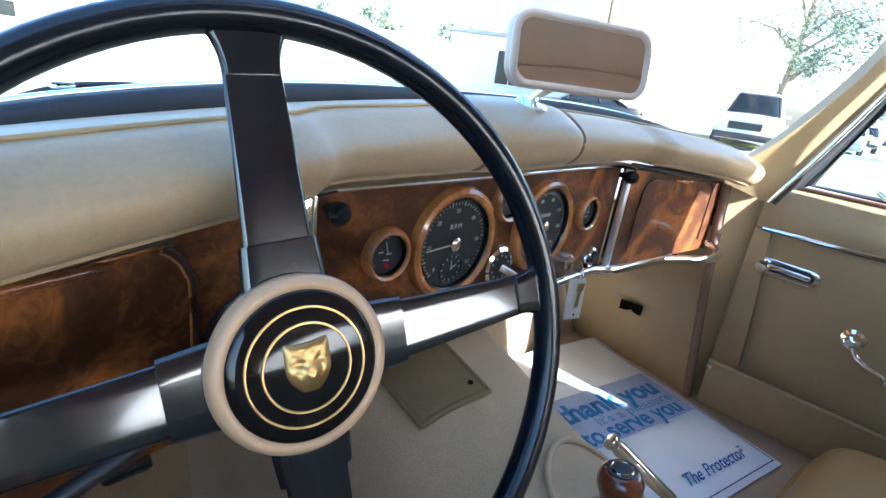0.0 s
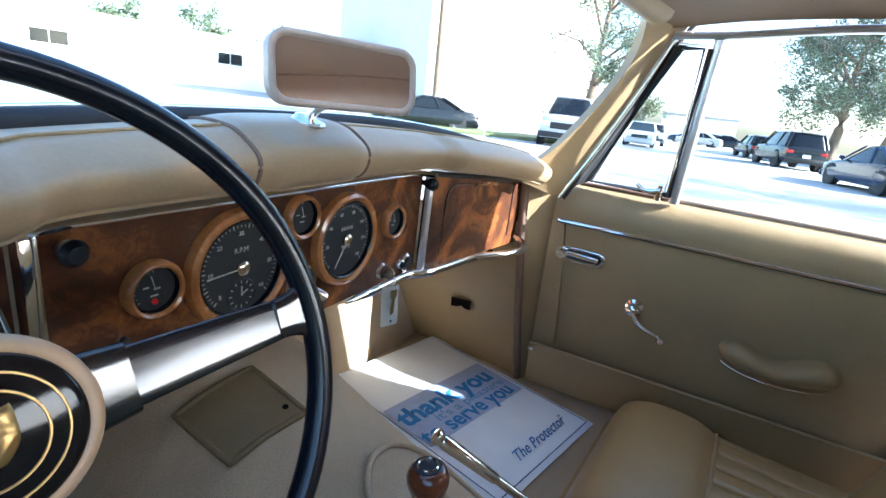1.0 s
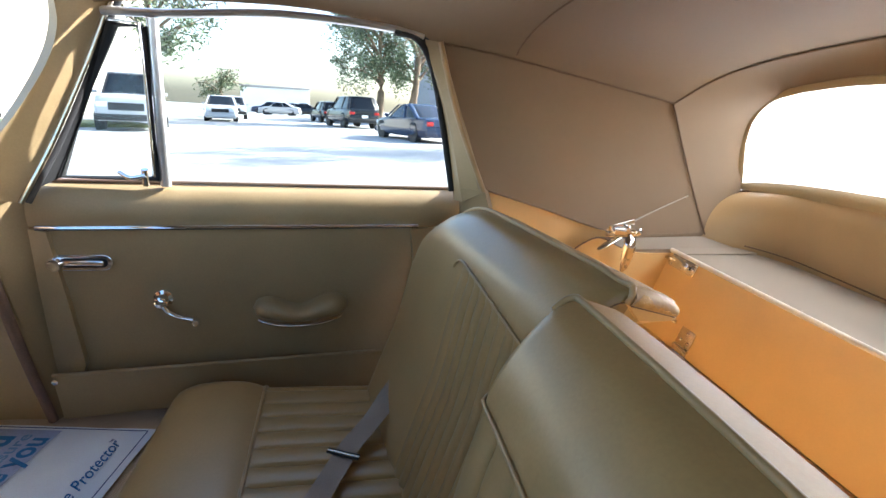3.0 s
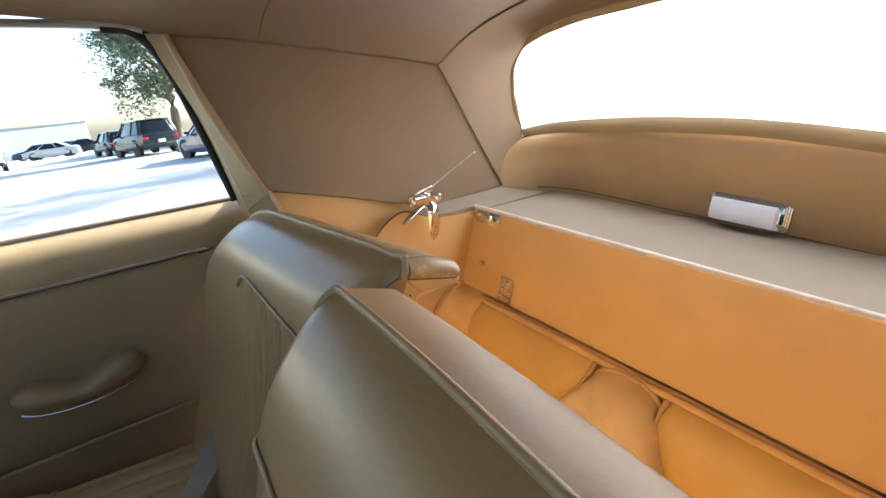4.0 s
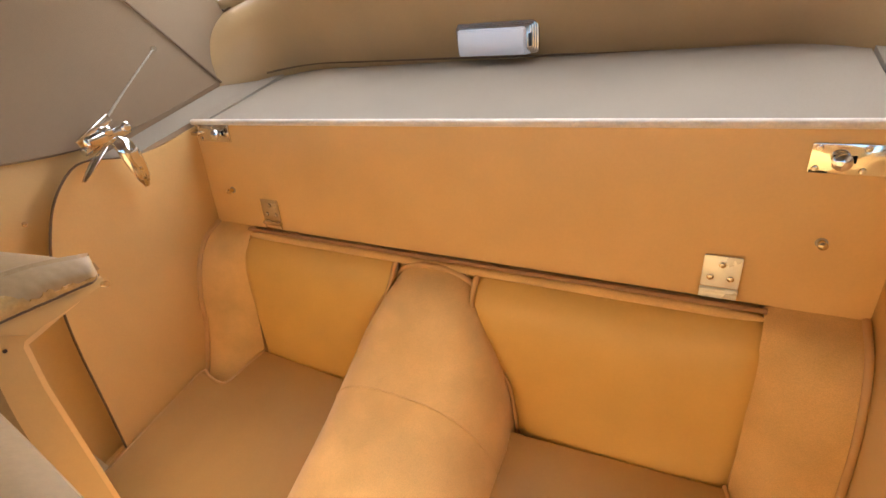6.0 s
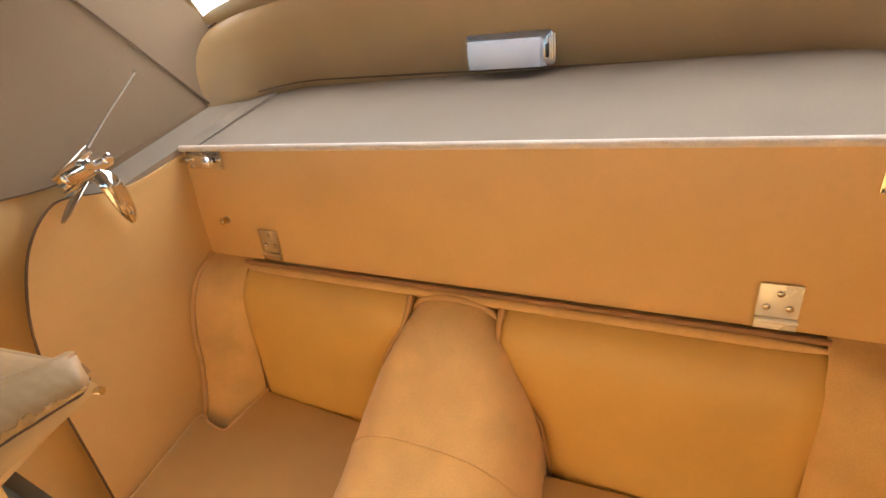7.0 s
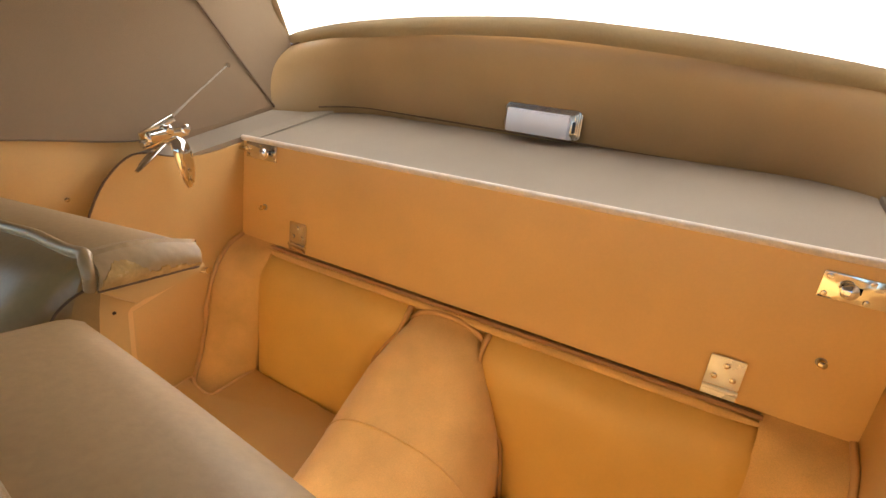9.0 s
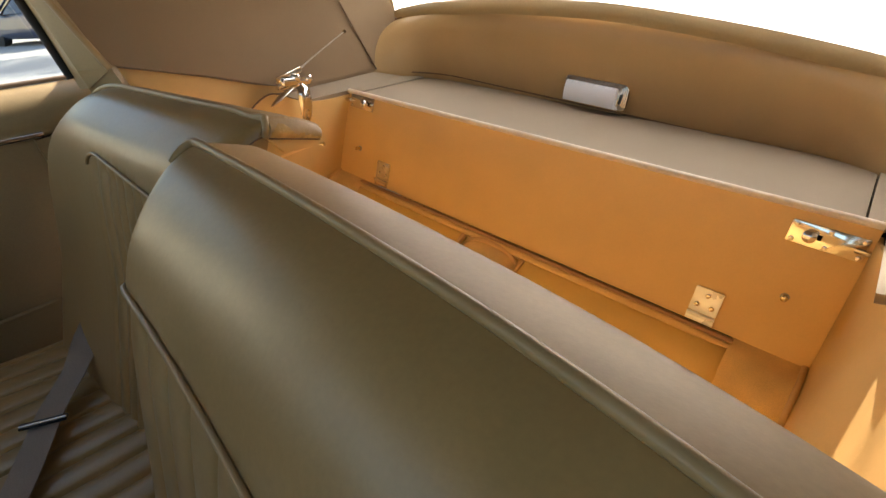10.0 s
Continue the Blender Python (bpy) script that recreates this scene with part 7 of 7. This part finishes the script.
def building(name, label, corner, yaw, w, d, h, mat, windows=(), roof=0.35):
    ob = thing(name, label, "building", (corner[0], corner[1], 0))
    F = pose(corner[0], corner[1], 0, 0, 0, yaw)
    part("wall", box((w, d, h), F @ Matrix.Translation((w / 2, d / 2, h / 2)), 0.05, 1), mat, ob)
    part("roof", box((w + roof, d + roof, 0.30), F @ Matrix.Translation((w / 2, d / 2, h + 0.15)), 0.05, 1), M["roof"], ob)
    for x, z, ww, hh in windows:
        wi = part("window", box((ww, 0.06, hh), F @ Matrix.Translation((x, -0.02, z))), M["dark_glass"], ob)
        for bm_x in (-ww / 2, 0, ww / 2):
            part("frame", box((0.06, 0.10, hh), F @ Matrix.Translation((x + bm_x, -0.05, z))), M["stucco"], wi)
        part("sill", box((ww + 0.2, 0.14, 0.08), F @ Matrix.Translation((x, -0.06, z - hh / 2))), M["stucco"], wi)
    return ob


building("low_building", "low white stucco building with a barred window", (-28, 62), -14, 78, 12, 4.8, M["stucco"], [(67, 2.95, 2.6, 1.1), (52, 2.6, 2.6, 1.1), (33, 1.8, 2.4, 1.2), (20, 1.8, 3.0, 1.4)])
building("warehouse", "tall cream warehouse with plain walls", (27.9, 16.9), -36, 13.5, 22, 10, M["cream"], [])
building("workshop", "low white workshop with a dark glazed opening", (29.2, 30.2), -51, 8.5, 8, 4.6, M["stucco"], [(4.95, 2.35, 2.2, 2.5)])
building("grey_warehouse", "plain grey warehouse behind the parked cars", (40, -9.2), -104, 60, 30, 6.0, M["grey_wall"], [])
building("far_building", "far low building with a dark covered front", (95, -2), 92, 10, 12, 3.6, M["stucco"], [(4.6, 1.6, 8, 1.5)])


CAR_SHAPES = {
    # body line (share of half length, share of belt height), glass at the belt and at the roof (shares of half length)
    "saloon": ([(-1, 0.66), (-0.985, 0.90), (-0.90, 1.0), (-0.55, 1.03), (0.0, 1.0), (0.52, 0.985), (0.80, 0.90), (0.95, 0.80), (1, 0.62)], (-0.74, 0.50), (-0.30, 0.14)),
    "suv": ([(-1, 0.72), (-0.99, 0.96), (-0.93, 1.0), (-0.5, 1.0), (0.0, 0.99), (0.50, 0.98), (0.82, 0.92), (0.96, 0.84), (1, 0.62)], (-0.955, 0.50), (-0.86, 0.20)),
    "truck": ([(-1, 0.90), (-0.99, 0.985), (-0.6, 0.99), (-0.2, 0.99), (0.1, 1.0), (0.46, 1.0), (0.80, 0.97), (0.965, 0.93), (1, 0.70)], (-0.19, 0.44), (-0.15, 0.22)),
}


def car(label, place, yaw, length, width, height, mat, kind="saloon", group="parked cars"):
    """A parked car: lofted lower body, glazed cabin under a painted roof, pillars, wheels in dark arches, lamps, bumpers."""
    ob = thing("parked_car", label, "car", (place[0], place[1], 0), group=group)
    F = pose(place[0], place[1], 0, 0, 0, yaw)
    L, W, H = length / 2, width / 2, height
    belt = H * (0.62 if kind == "saloon" else 0.60)
    line, (g0, g1), (r0, r1) = CAR_SHAPES[kind]
    sill = 0.20 if kind == "saloon" else 0.32
    top = curve([(x * L, 0, z * belt) for x, z in line], 40)
    rows_ = []
    for p in top:
        wide = W * (1 - 0.16 * (abs(p.x) / L) ** 5)
        half = [(wide * 0.90, sill), (wide * 0.985, sill + 0.10), (wide, (sill + p.z) / 2), (wide * 0.985, p.z - 0.13), (wide * 0.93, p.z - 0.035), (wide * 0.80, p.z), (wide * 0.4, p.z + 0.02), (0, p.z + 0.025)]
        rows_.append([F @ Vector((p.x, -y, z)) for y, z in half] + [F @ Vector((p.x, y, z)) for y, z in reversed(half[:-1])])
    body = part("body", sheet(rows_, 0.03, (0, 0, -1)), mat, ob)
    for x, name in ((L, "nose"), (-L, "tail_panel")):
        z = belt * (line[-1][1] if x > 0 else line[0][1])
        part(name, box((0.06, width * 0.84, z - sill), F @ Matrix.Translation((x * 0.985, 0, (sill + z) / 2)), 0.025, 2), mat, body)

    def hoop(xa, xb, half_w, z, n=6):
        c = (xa + xb) / 2
        return [Vector((c + x, y, z)) for x, y in round_rect(xb - xa, half_w * 2, min(0.30, half_w * 0.4), n)]

    low = hoop(g0 * L, g1 * L, W * 0.90, belt - 0.01)
    high = hoop(r0 * L, r1 * L, W * 0.70, H - 0.075)
    cabin = [[F @ p.lerp(q, k / 4) + Vector((0, 0, 0.0)) for p, q in zip(low + low[:1], high + high[:1])] for k in range(5)]
    part("glazing", sheet(cabin, 0.02, (0, 0, -0.01)), M["dark_glass"], ob, "dark glazing")
    roof = []
    for k, lift in ((0.985, -0.06), (1.03, -0.03), (1.0, 0.0), (0.85, 0.035), (0.5, 0.06), (0.02, 0.068)):
        c = sum(high, Vector()) / len(high)
        roof.append([F @ (c + Vector(((p.x - c.x) * k, (p.y - c.y) * k, lift))) for p in high + high[:1]])
    part("roof", sheet(roof, 0.02, (0, 0, -1)), mat, ob)
    for s in (1, -1):
        for u in ((0.03, 0.40, 0.97) if kind != "truck" else (0.04, 0.96)):
            a = Vector((g0 * L + (g1 - g0) * L * u, s * W * 0.905, belt - 0.02))
            b = Vector((r0 * L + (r1 - r0) * L * (u * 0.96 + 0.02), s * W * 0.715, H - 0.06))
            part("pillar", tube([F @ a, F @ a.lerp(b, 0.5) + Vector((0, 0, 0.01)), F @ b], 0.045 if u != 0.03 else 0.09, 8, flat=0.5), mat, ob)
        part("door_mirror", box((0.10, 0.16, 0.11), F @ Matrix.Translation((g1 * L * 0.72, s * (W + 0.06), belt + 0.05)), 0.03, 2), mat, ob)
        part("tail_lamp", box((0.06, width * 0.15, 0.15), F @ Matrix.Translation((-L + 0.02, s * W * 0.74, belt * 0.78)), 0.03, 2), M["tail"], ob)
        part("headlamp", box((0.08, width * 0.16, 0.15), F @ Matrix.Translation((L - 0.03, s * W * 0.68, belt * 0.70)), 0.03, 2), M["lamp_lens"], ob)
        part("side_moulding", box((length * 0.56, 0.02, 0.05), F @ Matrix.Translation((0, s * W * 0.998, (sill + belt) / 2)), 0.008, 1), mat if kind == "saloon" else M["tyre"], ob)
    wr = 0.32 if kind == "saloon" else 0.39
    for x in (-L * 0.60, L * 0.62):
        for s in (1, -1):
            wm = F @ pose(x, s * (W - 0.125), wr, 90, 0, 0)
            part("wheel_arch", lathe([(0, 0.075), (wr * 1.18, 0.075), (wr * 1.18, 0.130), (wr * 1.12, 0.132), (0, 0.10)] if s < 0 else [(0, -0.075), (wr * 1.18, -0.075), (wr * 1.18, -0.130), (wr * 1.12, -0.132), (0, -0.10)], 24, wm), M["tyre"], ob)
            wheel_ = part("wheel", lathe([(wr * 0.60, -0.125), (wr * 0.95, -0.125), (wr, -0.08), (wr, 0.08), (wr * 0.95, 0.125), (wr * 0.60, 0.125)], 24, wm), M["tyre"], ob)
            part("rim", lathe([(wr * 0.62, -0.128), (wr * 0.5, -0.11), (wr * 0.2, -0.118), (0, -0.12)] if s > 0 else [(wr * 0.62, 0.128), (wr * 0.5, 0.11), (wr * 0.2, 0.118), (0, 0.12)], 16, wm, closed=False), M["wheel_rim"], wheel_)
    part("rear_bumper", box((0.14, width * 0.93, 0.22), F @ Matrix.Translation((-L + 0.01, 0, sill + 0.13)), 0.06, 2), mat if kind == "saloon" else M["tyre"], ob)
    part("front_bumper", box((0.14, width * 0.93, 0.20), F @ Matrix.Translation((L - 0.01, 0, sill + 0.12)), 0.06, 2), mat if kind == "saloon" else M["tyre"], ob)
    part("grille", box((0.04, width * 0.50, belt * 0.20), F @ Matrix.Translation((L + 0.012, 0, belt * 0.66)), 0.01, 1), M["tyre"], ob, "dark grille")
    part("number_plate", box((0.02, 0.34, 0.16), F @ Matrix.Translation((-L - 0.045, 0, belt * 0.62))), M["white"], ob, "plain white plate")
    return ob


def paint(name, c):
    return material(name, c, 0.22, vary=0.03, scale=2, coat=0.25, spec=0.35)


P_BLUE, P_BLACK, P_WHITE, P_DARK, P_RED = paint("slate_blue_paint", (0.020, 0.032, 0.065)), paint("black_paint", (0.006, 0.008, 0.010)), paint("white_car_paint", (0.42, 0.42, 0.42)), paint("charcoal_paint", (0.010, 0.012, 0.015)), paint("red_paint", (0.35, 0.03, 0.04))
car("slate blue saloon parked at the kerb", (19.1, -4.65), 14, 4.6, 1.74, 1.38, P_BLUE)
car("charcoal sport utility car parked ahead of the saloon", (31.0, -3.36), 12, 4.9, 1.98, 1.80, P_DARK, "suv")
car("dark red estate parked further along the kerb", (40.5, -2.55), 10, 4.6, 1.85, 1.55, P_DARK, "suv")
car("black saloon parked by the verge", (19.0, 11.5), 128, 4.5, 1.75, 1.36, P_BLACK)
car("white pickup truck facing the camera", (20.6, 5.5), 190, 5.3, 1.95, 1.95, P_WHITE, "truck")
car("white hatchback parked far along the street", (33.5, 4.2), 185, 4.4, 1.8, 1.5, P_WHITE)
car("white hatchback parked beyond the pickup", (40.0, 4.2), 185, 4.4, 1.8, 1.6, P_WHITE, "suv")
car("white saloon parked near the grey warehouse", (33.0, -14.5), 8, 4.6, 1.8, 1.45, P_WHITE)
cabinet = thing("utility_cabinet", "low grey metal utility cabinet in the forecourt", "cabinet", (3.2, 11.8, 0))
part("case", box((0.52, 0.32, 0.50), pose(3.2, 11.8, 0.29, 0, 0, -16), 0.012), M["grey_wall"], cabinet)
part("lid", box((0.56, 0.36, 0.03), pose(3.2, 11.8, 0.555, 0, 0, -16), 0.008), M["roof"], cabinet)
part("plinth", box((0.50, 0.30, 0.04), pose(3.2, 11.8, 0.02, 0, 0, -16), 0.004), M["concrete"], cabinet)
part("door", box((0.44, 0.008, 0.42), pose(3.2, 11.8, 0.29, 0, 0, -16) @ Matrix.Translation((0, -0.166, 0)), 0.004), M["grey_wall"], cabinet)
car("red pickup parked behind the car", (8.8, -10.9), 30, 5.2, 1.95, 1.8, P_RED, "truck")
for i, (x, y) in enumerate(((62, 1.5), (66, -1.0), (70, 3.0), (68, -4.0), (73, -7), (74, 0.5))):
    car("far parked car before the low building", (x, y), 80 + 7 * i, 4.5, 1.8, 1.5, (P_WHITE, P_DARK, P_BLUE)[i % 3], group="far parked cars")


def tree(label, place, height, spread, lean, leaves, seed, trunk_r=0.25, crown_from=0.4, leaf=0.28):
    rnd = random.Random(seed)
    ob = thing("tree", label, "tree", (place[0], place[1], 0))
    base = Vector((place[0], place[1], 0))
    top = base + Vector((lean[0], lean[1], height * 0.85))
    spine = curve([base, base.lerp(top, 0.3) + Vector((0.15, -0.1, 0)), base.lerp(top, 0.65) + Vector((-0.1, 0.12, 0)), top], 16)
    bm = tube(spine, [trunk_r * (1 - 0.78 * i / (len(spine) - 1)) for i in range(len(spine))], 9)
    clumps = []
    for k in range(17):
        t = crown_from + (0.98 - crown_from) * k / 16
        p = spine[min(int(t * (len(spine) - 1)), len(spine) - 1)]
        a = rnd.uniform(0, 6.28)
        reach = spread * rnd.uniform(0.45, 1.05) * (1.05 - 0.6 * abs(t - 0.68))
        q = p + Vector((reach * math.cos(a), reach * math.sin(a), rnd.uniform(0.1, 1.1) * reach * 0.7))
        bough = [p, p.lerp(q, 0.5) + Vector((0, 0, 0.15 * reach)), q]
        tube(bough, [trunk_r * 0.32, trunk_r * 0.2, 0.02], 6, bm=bm)
        for m in range(7):
            start = bough[1].lerp(q, rnd.uniform(0, 1))
            twig = start + Vector((rnd.uniform(-1, 1), rnd.uniform(-1, 1), rnd.uniform(-0.75, 0.7))) * spread * 0.26
            tube([start, twig], [0.03, 0.01], 4, bm=bm)
            clumps.append((twig, spread * rnd.uniform(0.045, 0.10)))
    part("trunk", bm, M["bark"], ob)
    verts, faces = [], []
    for k in range(leaves):
        c, size = clumps[int(rnd.random() ** 1.2 * len(clumps))]
        p = c + Vector((rnd.gauss(0, size), rnd.gauss(0, size), rnd.gauss(0, size * 1.2) - size * 0.6))
        d1 = Vector((rnd.uniform(-1, 1), rnd.uniform(-1, 1), rnd.uniform(-1, 0.3))).normalized() * leaf * rnd.uniform(0.6, 1.2)
        d2 = d1.cross(Vector((rnd.uniform(-1, 1), rnd.uniform(-1, 1), rnd.uniform(-1, 1)))).normalized() * leaf * 0.3
        n0 = len(verts)
        verts += [p - d1 * 0.5, p + d2 * 0.5, p + d1 * 0.5, p - d2 * 0.5]
        faces.append((n0, n0 + 1, n0 + 2, n0 + 3))
    me = bpy.data.meshes.new("leaves")
    me.from_pydata([v - BASES[ob.name] for v in verts], [], faces)
    me.materials.append(M["leaf"])
    cr = new("crown", me)
    cr.parent = ob
    tagged(cr, kind="stuff")
    return ob


tree("spreading grey-green street tree behind the parked cars", (30.4, -4.9), 8.4, 3.3, (0.6, -0.4), 11000, 3, 0.28, leaf=0.24)
tree("grey-green street tree beside the warehouse", (30.2, -6.7), 8.6, 3.2, (-0.4, -1.0), 9500, 4, 0.30, leaf=0.24)
tree("tall open gum tree behind the pickup", (29.5, 7.3), 11.5, 3.6, (1.2, -0.8), 4200, 5, 0.30, 0.35, 0.32)
for i, (x, y, h) in enumerate(((32, 77, 8.8), (42, 74, 9.2), (50, 69, 8.6), (60, 61, 8.8))):
    tree("leafy green tree rising behind the low building", (x, y), h * 0.95, 5.4, (0.3, 0.2), 4200, 20 + i, 0.3, 0.35, 0.7)
tree("low rounded shrub tree far along the street", (58, 7.0), 4.2, 2.4, (0.1, 0.2), 1800, 31, 0.2, 0.35, 0.35)
tree("leafy street tree shading the road", (13.6, -12.2), 7.5, 2.6, (0.2, 0.3), 5200, 37, 0.26)
tree("dark tree behind the red pickup", (15.5, -18.5), 7, 3.4, (0.2, 0.3), 2200, 35, 0.3)
pole = thing("utility_pole", "tall weathered wooden utility pole", "pole", (24.3, 14.0, 0))
part("shaft", tube([(24.3, 14.0, 0), (24.1, 14.15, 10.5)], [0.16, 0.12], 12), M["pole"], pole)
part("crossarm", box((2.2, 0.10, 0.12), pose(24.1, 14.15, 9.8, 0, 0, 30), 0.01), M["pole"], pole)
pole2 = thing("sign_post", "thin pale steel sign post on the verge", "post", (15.6, 7.1, 0))
part("post", tube([(15.6, 7.1, 0), (15.6, 7.1, 1.25)], 0.035, 8), M["alloy"], pole2)
SLOPE = Matrix.Rotation(radians(0.85), 4, "Y") @ Matrix.Rotation(radians(-1.2), 4, "X")
for ob in [o for o in scene.objects if o not in INSIDE and o.parent is None]:
    ob.matrix_world = SLOPE @ ob.matrix_world
